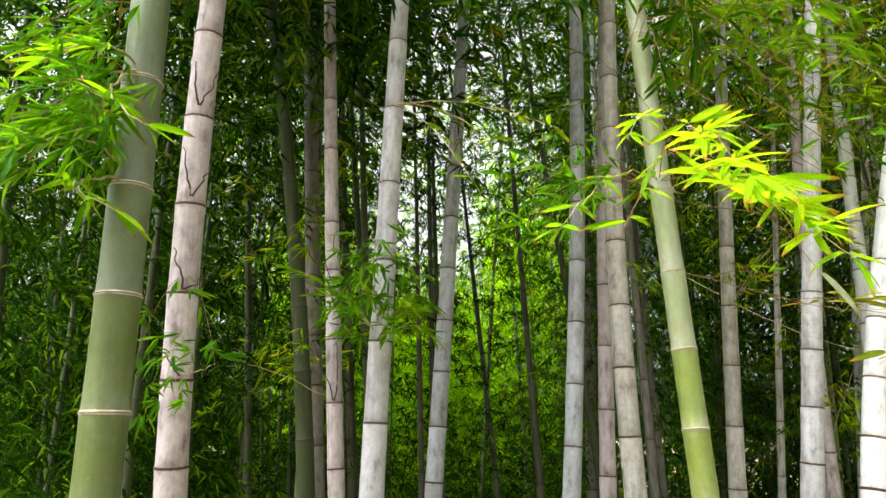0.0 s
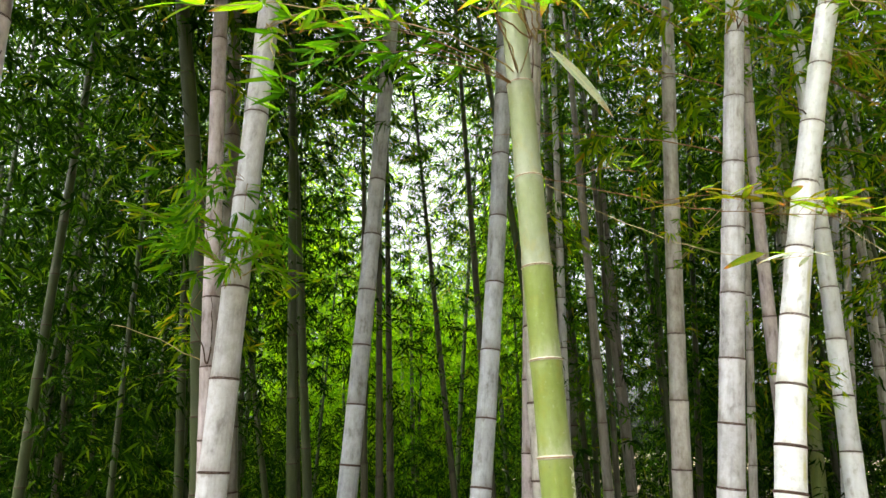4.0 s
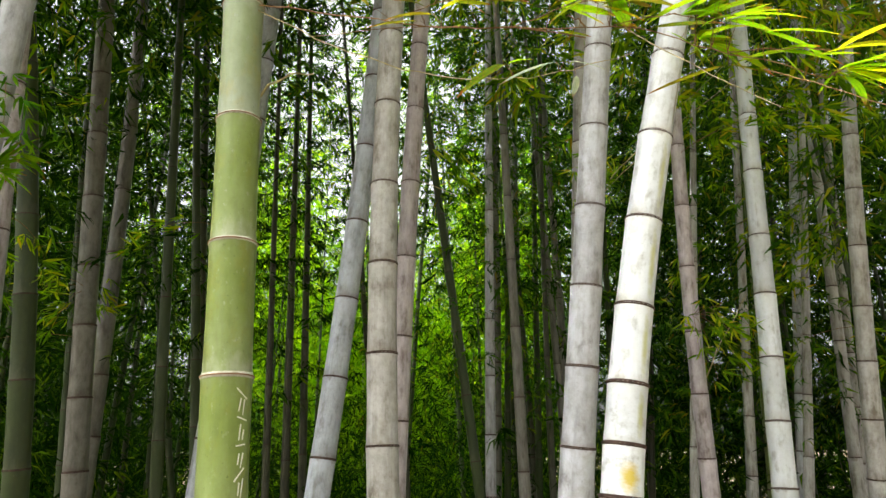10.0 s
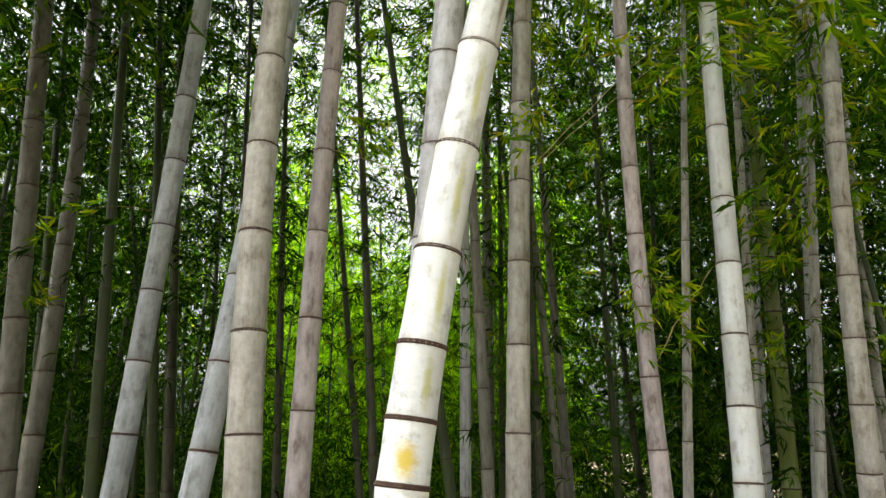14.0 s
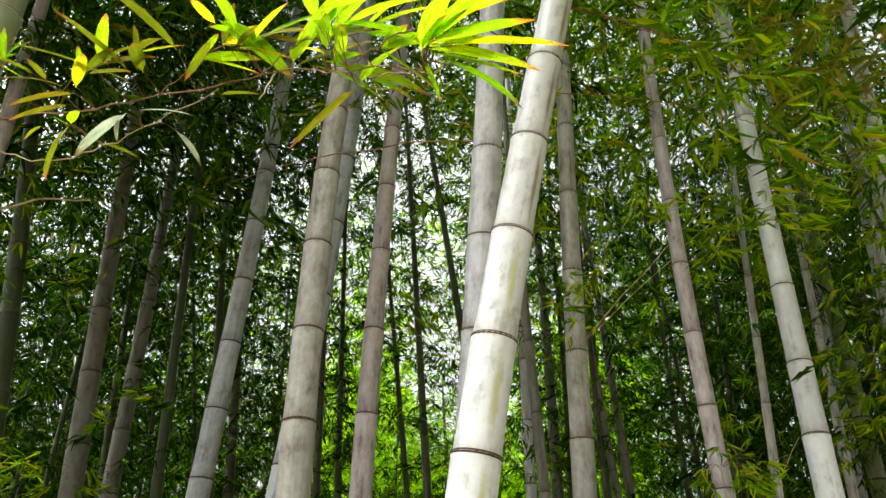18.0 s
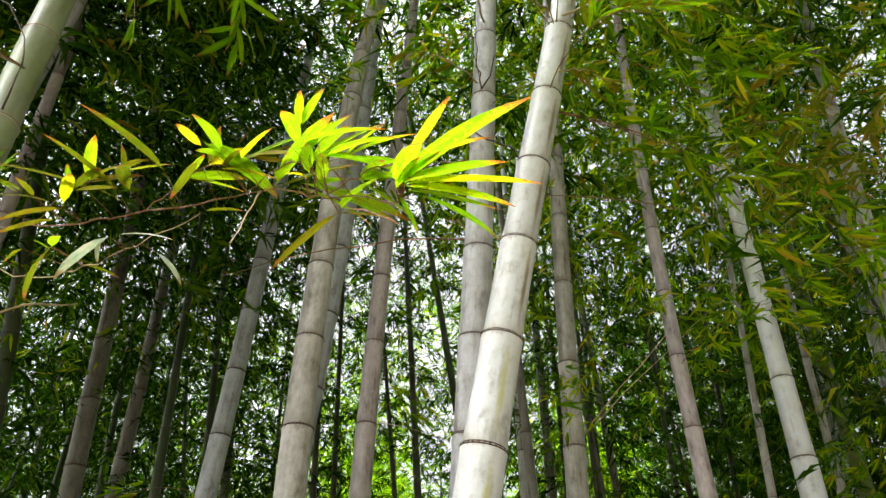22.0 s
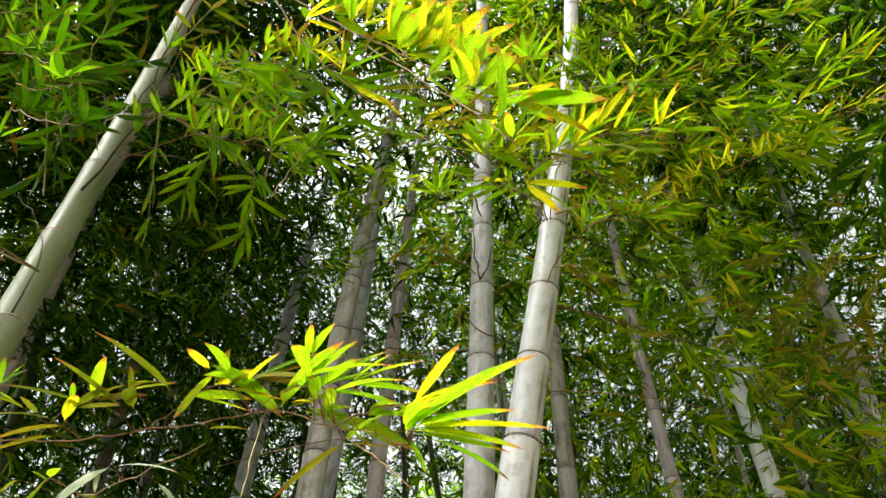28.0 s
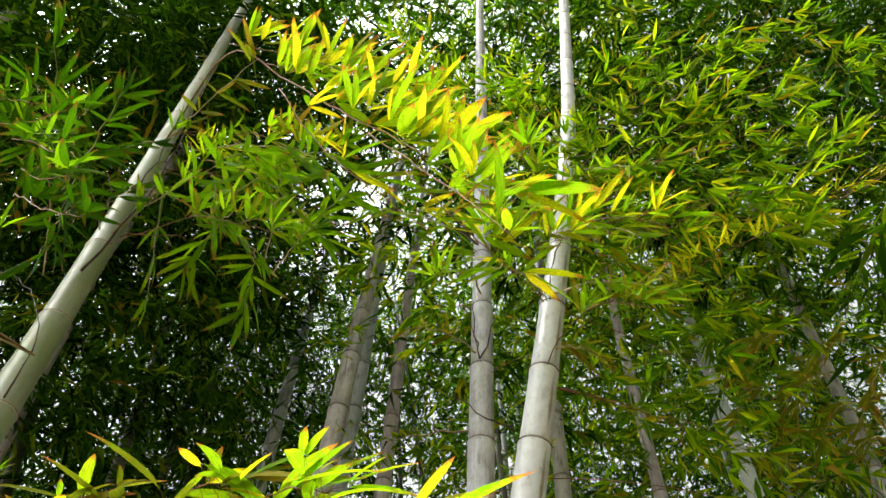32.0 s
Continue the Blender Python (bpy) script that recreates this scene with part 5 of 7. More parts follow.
branch(GROVE['C'][1], (-0.30, 3.33, 2.25), (-0.31, 3.21, 2.46), (-0.32, 3.09, 2.44), 26, 'green', rng, 0.1, clusters=6, bare=0.2)
# the golden mass overhead: one arching branch and its side branches
G = GROVE['G2'][1]
plume(G, [(0.76, 2.54, 4.10), (1.23, 2.17, 3.83), (1.45, 2.19, 3.58), (1.65, 2.20, 3.28), (1.81, 2.19, 3.03), (1.93, 2.17, 2.81), (2.01, 2.15, 2.62)], 88, ("yellow", "gold", "yellow", "yellow", "lime"), rng, 0.13, (0.90, -0.36, 0.16), 0.7, 0.0034, 0.28, 4, 0.25, None, 0.85)
plume(G, [(1.34, 2.23, 3.85), (1.52, 2.26, 3.73), (1.68, 2.29, 3.53), (1.82, 2.31, 3.35), (1.92, 2.33, 3.16)], 56, ("gold", "yellow", "yellow", "lime"), rng, 0.15, (0.85, -0.4, 0.25), 0.75, 0.002, 0.0, 4, 0.3, None, 0.9)
plume(G, [(1.21, 2.17, 3.95), (1.38, 2.19, 3.83), (1.58, 2.21, 3.65), (1.74, 2.21, 3.41), (1.88, 2.20, 3.19)], 48, ("yellow", "gold", "yellow"), rng, 0.14, (0.75, -0.5, 0.35), 0.8, 0.002, 0.05, 4, 0.3, None, 0.85)
plume(G, [(1.74, 2.20, 3.11), (1.89, 2.16, 2.79), (1.98, 2.12, 2.57), (2.03, 2.11, 2.45)], 28, ("yellow", "lime", "yellow"), rng, 0.095, (0.9, -0.35, 0.15), 0.8, 0.0018, 0.05, 4, 0.3, None, 0.85)
plume(G, [(1.50, 2.14, 3.35), (1.62, 2.20, 3.10), (1.76, 2.24, 2.90), (1.88, 2.26, 2.72)], 32, ("olive", "gold", "green"), rng, 0.12, (0.8, 0.1, -0.2), 0.9, 0.0018, 0.1, 4, 0.3)
plume(G, [(1.85, 2.14, 2.78), (1.95, 2.22, 2.66), (2.03, 2.30, 2.60)], 20, ("olive", "gold", "lime"), rng, 0.115, (0.9, -0.2, -0.15), 0.9, 0.0016, 0.1, 4, 0.3)
# broad green leaves on the path side of the white culm
K_ROOT = GROVE['K'][1]
plume(K_ROOT, [(2.11, 2.98, 3.294), (2.14, 2.75, 3.24), (2.20, 2.58, 3.13), (2.30, 2.50, 3.02), (2.38, 2.47, 2.92)], 36, ("lime", "green", "green", "gold"), rng, 0.12, (0.7, -0.45, 0.3), 0.9, 0.002, 0.3, 4, 0.3)
plume(K_ROOT, [(2.05, 3.00, 3.038), (2.14, 2.78, 2.98), (2.22, 2.62, 2.86), (2.28, 2.56, 2.76)], 28, ("green", "olive", "lime"), rng, 0.11, (0.6, -0.4, 0.1), 1.0, 0.0018, 0.35, 4, 0.35)
branch(GROVE['G2'][1], (0.76, 2.54, 4.10), (1.10, 2.32, 3.90), (1.44, 2.09, 3.47), 24, 'olive', rng, 0.12, clusters=5, bare=0.1, r0=0.003)
branch(GROVE['K'][1], (2.18, 2.96, 3.62), (2.12, 2.70, 3.45), (2.07, 2.44, 3.03), 18, 'yellow', rng, 0.1, clusters=4, bare=0.3)
branch(GROVE['K'][1], (2.18, 2.96, 3.62), (2.24, 2.72, 3.39), (2.31, 2.48, 2.91), 24, 'yellow', rng, 0.105, clusters=5, bare=0.35)
branch(GROVE['K'][1], (2.11, 2.98, 3.34), (2.25, 2.82, 3.24), (2.39, 2.66, 2.91), 20, 'green', rng, 0.1, clusters=5, bare=0.3)
branch(GROVE['K'][1], (2.11, 2.98, 3.34), (2.03, 2.75, 3.27), (1.95, 2.53, 2.95), 16, 'green', rng, 0.1, clusters=4, bare=0.3)
branch(GROVE['K'][1], (2.25, 2.94, 3.91), (2.31, 2.70, 3.67), (2.36, 2.46, 3.18), 18, 'green', rng, 0.1, clusters=5, bare=0.3)
branch(GROVE['K'][1], (2.05, 3.00, 3.08), (2.13, 2.95, 3.14), (2.21, 2.90, 2.96), 16, 'olive', rng, 0.09, clusters=4, bare=0.3)
branch(GROVE['J'][1], (1.89, 3.22, 3.68), (1.87, 2.94, 3.57), (1.86, 2.65, 3.22), 18, 'green', rng, 0.1, clusters=4, bare=0.3)
branch(GROVE['J'][1], (1.86, 3.25, 3.39), (1.77, 3.06, 3.40), (1.68, 2.87, 3.17), 16, 'olive', rng, 0.1, clusters=4, bare=0.3)
branch(GROVE['J'][1], (1.91, 3.19, 3.98), (1.78, 2.85, 3.76), (1.64, 2.52, 3.30), 26, 'green', rng, 0.1, clusters=6, bare=0.3)
branch(GROVE['G2'][1], (0.79, 2.53, 3.42), (1.08, 2.40, 3.49), (1.37, 2.28, 3.32), 24, 'green', rng, 0.125, clusters=5, bare=0.1, r0=0.0025)
branch(GROVE['G2'][1], (1.12, 2.35, 3.55), (1.33, 2.34, 3.54), (1.55, 2.33, 3.30), 24, 'green', rng, 0.125, clusters=5, bare=0.1, r0=0.0025)
branch(GROVE['G2'][1], (1.14, 2.38, 3.53), (1.29, 2.42, 3.54), (1.44, 2.47, 3.31), 24, 'green', rng, 0.125, clusters=5, bare=0.1, r0=0.0025)
branch(GROVE['G2'][1], (1.16, 2.42, 3.50), (1.18, 2.44, 3.52), (1.21, 2.46, 3.29), 24, 'green', rng, 0.125, clusters=5, bare=0.1, r0=0.0025)
branch(GROVE['G2'][1], (0.78, 2.54, 3.76), (1.04, 2.58, 3.65), (1.30, 2.63, 3.30), 24, 'green', rng, 0.125, clusters=5, bare=0.1, r0=0.0025)
branch(GROVE['G2'][1], (1.19, 2.49, 3.46), (1.42, 2.40, 3.51), (1.64, 2.32, 3.32), 24, 'green', rng, 0.125, clusters=5, bare=0.1, r0=0.0025)
branch(GROVE['G2'][1], (1.21, 2.52, 3.43), (1.11, 2.59, 3.52), (1.01, 2.66, 3.36), 24, 'green', rng, 0.125, clusters=5, bare=0.1, r0=0.0025)
branch(GROVE['G2'][1], (1.23, 2.55, 3.41), (1.36, 2.58, 3.49), (1.49, 2.61, 3.33), 24, 'green', rng, 0.125, clusters=5, bare=0.1, r0=0.0025)
branch(GROVE['G2'][1], (0.76, 2.54, 4.10), (0.82, 2.63, 3.82), (0.88, 2.72, 3.30), 24, 'green', rng, 0.125, clusters=5, bare=0.1, r0=0.0025)
branch(GROVE['G2'][1], (1.26, 2.62, 3.36), (1.19, 2.74, 3.48), (1.13, 2.87, 3.35), 24, 'green', rng, 0.125, clusters=5, bare=0.1, r0=0.0025)
branch(GROVE['G2'][1], (1.28, 2.66, 3.34), (1.38, 2.48, 3.39), (1.48, 2.30, 3.19), 24, 'green', rng, 0.125, clusters=5, bare=0.1, r0=0.0025)
branch(GROVE['G2'][1], (1.30, 2.69, 3.31), (1.46, 2.56, 3.40), (1.62, 2.42, 3.24), 24, 'green', rng, 0.125, clusters=5, bare=0.1, r0=0.0025)
branch(GROVE['G2'][1], (0.79, 2.53, 3.42), (0.81, 2.28, 3.55), (0.83, 2.02, 3.44), 24, 'deep', rng, 0.125, clusters=5, bare=0.1, r0=0.0025)
branch(GROVE['G2'][1], (0.89, 2.15, 3.48), (0.90, 2.14, 3.55), (0.92, 2.13, 3.38), 24, 'deep', rng, 0.125, clusters=5, bare=0.1, r0=0.0025)
branch(GROVE['G2'][1], (0.86, 2.19, 3.45), (0.85, 2.17, 3.46), (0.83, 2.15, 3.23), 24, 'deep', rng, 0.125, clusters=5, bare=0.1, r0=0.0025)
branch(GROVE['G2'][1], (0.84, 2.23, 3.42), (0.88, 2.25, 3.40), (0.91, 2.27, 3.14), 24, 'deep', rng, 0.125, clusters=5, bare=0.1, r0=0.0025)
branch(GROVE['G2'][1], (0.78, 2.54, 3.76), (0.87, 2.44, 3.61), (0.97, 2.33, 3.23), 24, 'deep', rng, 0.125, clusters=5, bare=0.1, r0=0.0025)
branch(GROVE['G2'][1], (0.80, 2.31, 3.35), (0.88, 2.23, 3.60), (0.97, 2.15, 3.61), 24, 'deep', rng, 0.125, clusters=5, bare=0.1, r0=0.0025)
branch(GROVE['G2'][1], (0.78, 2.36, 3.31), (0.80, 2.36, 3.31), (0.82, 2.36, 3.07), 24, 'deep', rng, 0.125, clusters=5, bare=0.1, r0=0.0025)
branch(GROVE['G2'][1], (0.75, 2.40, 3.28), (0.79, 2.23, 3.41), (0.82, 2.05, 3.30), 24, 'deep', rng, 0.125, clusters=5, bare=0.1, r0=0.0025)
branch(GROVE['G2'][1], (0.76, 2.54, 4.10), (0.83, 2.40, 3.87), (0.91, 2.26, 3.40), 24, 'deep', rng, 0.125, clusters=5, bare=0.1, r0=0.0025)
branch(GROVE['G2'][1], (0.71, 2.49, 3.21), (0.77, 2.23, 3.53), (0.84, 1.97, 3.61), 24, 'deep', rng, 0.125, clusters=5, bare=0.1, r0=0.0025)
# leaf fans that hide the upper white culms
plume(K_ROOT, [(2.11, 2.98, 3.29), (2.08, 2.74, 3.25), (2.12, 2.60, 3.12), (2.16, 2.52, 3.00)], 24, ("lime", "gold", "green", "olive"), rng, 0.11, (0.5, -0.5, 0.2), 1.1, 0.0016, 0.3, 4, 0.4)
plume(K_ROOT, [(2.11, 2.98, 3.29), (2.01, 2.80, 3.30), (1.96, 2.64, 3.24), (1.99, 2.50, 3.10)], 24, ("green", "gold", "lime"), rng, 0.11, (-0.2, -0.8, 0.2), 1.1, 0.0016, 0.3, 4, 0.4)
plume(K_ROOT, [(2.18, 2.95, 3.57), (2.16, 2.72, 3.60), (2.10, 2.55, 3.50), (2.12, 2.44, 3.34)], 28, ("green", "olive", "lime"), rng, 0.11, (0.2, -0.8, 0.1), 1.2, 0.0016, 0.3, 4, 0.4)
plume(GROVE['J'][1], [(1.86, 3.25, 3.36), (1.84, 2.95, 3.35), (1.80, 2.75, 3.22), (1.82, 2.62, 3.08)], 24, ("green", "olive", "lime"), rng, 0.10, (0.1, -0.8, 0.0), 1.2, 0.0016, 0.35, 4, 0.45)
plume(G, [(0.78, 2.53, 3.72), (1.20, 2.40, 3.72), (1.40, 2.40, 3.56), (1.60, 2.40, 3.46)], 36, ("lime", "olive", "green", "gold"), rng, 0.11, (0.6, -0.6, 0.2), 0.9, 0.002, 0.45, 4, 0.35)
plume(G, [(0.80, 2.53, 3.38), (1.15, 2.42, 3.26), (1.30, 2.40, 3.17), (1.45, 2.40, 3.07)], 28, ("green", "lime", "olive"), rng, 0.10, (0.6, -0.5, 0.1), 1.0, 0.0018, 0.4, 4, 0.4)
# dark shoots along the green culm
bare_twig(G, (0.83, 2.49, 3.20), (1.00, 2.44, 3.50), (0.91, 2.45, 4.15), 0.0042, TWIG_DARK, rng, 0.006)
bare_twig(G, (0.91, 2.45, 4.15), (0.89, 2.45, 4.40), (0.86, 2.46, 4.75), 0.0030, TWIG_DARK, rng, 0.006)
bare_twig(G, (0.86, 2.48, 2.71), (0.90, 2.46, 2.90), (0.76, 2.47, 3.07), 0.0026, TWIG_DARK, rng, 0.005)
bare_twig(G, (0.76, 2.47, 3.07), (0.70, 2.47, 3.16), (0.60, 2.47, 3.24), 0.0018, TWIG_DARK, rng, 0.005)
# the rusty golden branch that rises across the shaded thicket
plume(GROVE['N'][1], [(3.69, 4.98, 3.83), (3.60, 3.60, 3.82), (3.42, 2.92, 3.68), (3.26, 2.90, 3.58), (3.056, 2.90, 3.483), (2.887, 2.90, 3.406), (2.70, 2.90, 3.34), (2.56, 2.90, 3.27), (2.46, 2.92, 3.20)], 64, ("gold", "gold", "gold", "olive"), rng, 0.085, (-0.3, -0.75, 0.45), 0.9, 0.003, 0.55, 4, 0.3, None, 0.55)
plume(GROVE['N'][1], [(3.26, 2.90, 3.58), (3.15, 2.86, 3.50), (3.02, 2.84, 3.42), (2.86, 2.86, 3.38)], 28, ("gold", "olive"), rng, 0.09, (0.75, -0.5, 0.2), 0.6, 0.0018, 0.1, 4, 0.25, None, 0.5)
branch(GROVE['N'][1], (3.01, 3.50, 3.54), (2.88, 3.44, 3.54), (2.76, 3.38, 3.29), 26, 'olive', rng, 0.11, clusters=5, bare=0.1, r0=0.0025)
branch(GROVE['N'][1], (3.12, 3.66, 3.44), (3.00, 3.59, 3.44), (2.87, 3.52, 3.20), 26, 'olive', rng, 0.11, clusters=5, bare=0.1, r0=0.0025)
branch(GROVE['N'][1], (3.17, 3.68, 3.30), (3.04, 3.61, 3.31), (2.91, 3.53, 3.07), 26, 'olive', rng, 0.11, clusters=5, bare=0.1, r0=0.0025)
branch(GROVE['N'][1], (3.25, 3.80, 3.23), (3.11, 3.72, 3.24), (2.98, 3.63, 3.00), 26, 'olive', rng, 0.11, clusters=5, bare=0.1, r0=0.0025)
branch(GROVE['N'][1], (3.09, 3.91, 3.38), (2.96, 3.83, 3.38), (2.83, 3.76, 3.14), 26, 'olive', rng, 0.11, clusters=5, bare=0.1, r0=0.0025)
branch(GROVE['N'][1], (2.94, 3.74, 3.49), (2.82, 3.67, 3.49), (2.70, 3.60, 3.25), 26, 'olive', rng, 0.11, clusters=5, bare=0.1, r0=0.0025)
branch(GROVE['N'][1], (3.32, 3.49, 3.34), (3.19, 3.42, 3.34), (3.05, 3.35, 3.10), 26, 'olive', rng, 0.11, clusters=5, bare=0.1, r0=0.0025)
branch(GROVE['N'][1], (3.21, 3.88, 3.62), (3.07, 3.79, 3.61), (2.93, 3.71, 3.36), 26, 'olive', rng, 0.11, clusters=5, bare=0.1, r0=0.0025)
branch(GROVE['N'][1], (3.27, 3.88, 3.28), (3.13, 3.79, 3.28), (2.99, 3.69, 3.04), 26, 'olive', rng, 0.11, clusters=5, bare=0.1, r0=0.0025)
branch(GROVE['N'][1], (3.08, 4.01, 3.23), (2.95, 3.91, 3.23), (2.81, 3.82, 2.99), 26, 'olive', rng, 0.11, clusters=5, bare=0.1, r0=0.0025)
branch(GROVE['N'][1], (3.23, 3.94, 3.01), (3.09, 3.84, 3.02), (2.96, 3.73, 2.79), 26, 'olive', rng, 0.11, clusters=5, bare=0.1, r0=0.0025)
branch(GROVE['N'][1], (3.25, 3.66, 3.60), (3.11, 3.57, 3.58), (2.97, 3.49, 3.33), 26, 'olive', rng, 0.11, clusters=5, bare=0.1, r0=0.0025)
branch(GROVE['N'][1], (3.32, 3.72, 3.35), (3.18, 3.63, 3.34), (3.04, 3.54, 3.10), 26, 'olive', rng, 0.11, clusters=5, bare=0.1, r0=0.0025)
branch(GROVE['N'][1], (3.12, 3.82, 3.86), (2.98, 3.74, 3.83), (2.84, 3.66, 3.57), 26, 'olive', rng, 0.11, clusters=5, bare=0.1, r0=0.0025)
# dark green leaves before the green culm
for a, b, c, n in (((0.52, 2.05, 3.62), (0.80, 2.00, 3.30), (1.05, 1.97, 3.08), 24), ((0.70, 2.10, 3.40), (0.98, 2.02, 3.12), (1.14, 1.98, 3.04), 24), ((0.86, 2.08, 3.20), (1.06, 2.02, 2.98), (1.20, 1.99, 2.82), 24), ((0.95, 2.10, 3.05), (1.15, 2.02, 2.80), (1.30, 1.98, 2.68), 20), ((1.00, 2.10, 2.92), (1.20, 2.04, 2.70), (1.36, 2.0, 2.56), 20), ((0.80, 2.14, 2.95), (1.02, 2.06, 2.72), (1.20, 2.02, 2.56), 16)):
    plume(G, [a, b, c], n, ("deep", "deep", "deep", "green"), rng, 0.085, (0.55, -0.25, 0.1), 1.3, 0.0016, 0.1, 4, 0.5, None, 0.8)
branch(GROVE['C'][1], (-0.26, 3.36, 3.48), (0.09, 2.88, 3.31), (0.43, 2.41, 2.91), 14, 'yellow', rng, 0.11, clusters=4, bare=0.4)
branch(GROVE['C'][1], (-0.26, 3.36, 3.48), (-0.08, 2.81, 3.19), (0.10, 2.27, 2.65), 14, 'green', rng, 0.11, clusters=4, bare=0.4)
branch(GROVE['C'][1], (-0.26, 3.36, 3.48), (-0.04, 2.89, 3.29), (0.19, 2.42, 2.86), 14, 'yellow', rng, 0.11, clusters=4, bare=0.4)
bare_twig(GROVE['A'][1], (-0.979, 2.593, 2.339), (-0.987, 2.566, 2.404), (-1.007, 2.545, 2.488), 0.005, TWIG_DARK, rng)
bare_twig(GROVE['A'][1], (-0.975, 2.593, 2.339), (-0.913, 2.573, 2.359), (-0.829, 2.554, 2.421), 0.004, TWIG_DARK, rng)
bare_twig(GROVE['A'][1], (-0.969, 2.621, 2.020), (-0.994, 2.600, 2.062), (-1.030, 2.578, 2.109), 0.004, TWIG_DARK, rng)
bare_twig(GROVE['A'][1], (-0.965, 2.621, 2.020), (-0.902, 2.603, 2.032), (-0.847, 2.587, 2.055), 0.003, TWIG_TAN, rng)
bare_twig(GROVE['A'][1], (-0.969, 2.559, 2.696), (-0.989, 2.534, 2.783), (-0.997, 2.509, 2.879), 0.005, TWIG_DARK, rng)
bare_twig(GROVE['A'][1], (-0.963, 2.559, 2.696), (-0.908, 2.537, 2.765), (-0.870, 2.515, 2.857), 0.004, TWIG_DARK, rng)
bare_twig(GROVE['A'][1], (-0.958, 2.524, 3.061), (-0.972, 2.499, 3.130), (-0.969, 2.479, 3.227), 0.005, TWIG_DARK, rng)
bare_twig(GROVE['A'][1], (-0.954, 2.524, 3.061), (-0.907, 2.503, 3.108), (-0.880, 2.484, 3.180), 0.004, TWIG_DARK, rng)
bare_twig(GROVE['B'][1], (-0.594, 3.908, 1.992), (-0.625, 3.891, 2.094), (-0.696, 3.876, 2.258), 0.004, TWIG_DARK, rng)
bare_twig(GROVE['B'][1], (-0.591, 3.908, 1.992), (-0.567, 3.891, 2.139), (-0.590, 3.877, 2.318), 0.004, TWIG_DARK, rng)
bare_twig(GROVE['B'][1], (-0.641, 3.903, 2.668), (-0.668, 3.889, 2.762), (-0.696, 3.874, 2.889), 0.0035, TWIG_DARK, rng)
bare_twig(GROVE['B'][1], (-0.64, 3.94, 2.74), (-0.62, 3.87, 2.91), (-0.60, 3.80, 2.98), 0.004, TWIG_DARK, rng)
bare_twig(GROVE['B'][1], (-0.59, 3.95, 1.99), (-0.84, 3.92, 2.14), (-1.08, 3.90, 2.19), 0.003, TWIG_TAN, rng)
bare_twig(GROVE['B'][1], (-0.61, 3.95, 2.34), (-0.63, 3.91, 2.57), (-0.65, 3.88, 2.69), 0.003, TWIG_DARK, rng)
bare_twig(GROVE['L'][1], (2.54, 4.80, 2.72), (2.56, 4.87, 3.01), (2.58, 4.95, 3.21), 0.005, TWIG_DARK, rng)
bare_twig(GROVE['L'][1], (2.54, 4.82, 2.38), (2.59, 4.94, 2.64), (2.63, 5.07, 2.81), 0.005, TWIG_DARK, rng)
bare_twig(GROVE['L'][1], (2.55, 4.85, 1.71), (2.77, 5.00, 2.05), (2.98, 5.15, 2.29), 0.004, TWIG_TAN, rng)
bare_twig(GROVE['L'][1], (2.54, 4.78, 3.07), (2.57, 4.78, 3.51), (2.59, 4.78, 3.84), 0.004, TWIG_DARK, rng)
bare_twig(GROVE['L'][1], (2.55, 4.83, 2.03), (2.60, 5.01, 2.25), (2.65, 5.20, 2.38), 0.003, TWIG_DARK, rng)
bare_twig(GROVE['J'][1], (1.81, 3.30, 2.79), (1.25, 3.52, 3.05), (0.70, 3.75, 3.11), 0.003, TWIG_RUST, rng)
bare_twig(GROVE['J'][1], (1.83, 3.28, 3.09), (1.61, 3.49, 3.33), (1.40, 3.71, 3.48), 0.003, TWIG_RUST, rng)
bare_twig(GROVE['H'][1], (2.01, 4.88, 2.71), (2.53, 5.05, 3.31), (3.05, 5.22, 3.81), 0.004, TWIG_TAN, rng)
bare_twig(GROVE['H'][1], (2.01, 4.88, 2.71), (2.58, 5.06, 3.27), (3.14, 5.23, 3.74), 0.003, TWIG_TAN, rng)
bare_twig(GROVE['F2'][1], (1.08, 4.60, 2.80), (1.25, 4.93, 2.89), (1.42, 5.25, 2.88), 0.003, TWIG_TAN, rng)
bare_twig(GROVE['G2'][1], (0.85, 2.50, 2.12), (0.89, 2.64, 2.31), (0.94, 2.79, 2.38), 0.004, TWIG_TAN, rng)
bare_twig(GROVE['G2'][1], (0.81, 2.52, 3.07), (0.76, 2.55, 3.10), (0.72, 2.57, 3.02), 0.004, TWIG_RUST, rng)
bare_twig(GROVE['G2'][1], (0.79, 2.53, 3.42), (0.89, 2.58, 3.52), (0.99, 2.63, 3.51), 0.003, TWIG_RUST, rng)
bare_twig(GROVE['J'][1], (1.91, 3.19, 3.98), (1.83, 2.92, 3.77), (1.76, 2.65, 3.46), 0.004, TWIG_DARK, rng)
bare_twig(GROVE['J'][1], (1.81, 3.30, 2.79), (1.75, 3.31, 2.89), (1.70, 3.31, 2.89), 0.004, TWIG_RUST, rng)
fan(GROVE['K'][1], (2.25, 2.94, 3.90), (3.00, 2.75, 4.72), (3.06, 2.60, 4.11), 95, rng, 0.085)
fan(GROVE['K'][1], (2.32, 2.91, 4.20), (3.35, 2.75, 5.00), (3.31, 2.60, 4.14), 95, rng, 0.085)
fan(GROVE['K'][1], (2.25, 2.94, 3.90), (3.28, 2.75, 4.27), (3.31, 2.60, 3.79), 95, rng, 0.085)
fan(GROVE['K'][1], (2.17, 2.96, 3.60), (2.94, 2.75, 4.05), (2.99, 2.60, 3.59), 95, rng, 0.085)
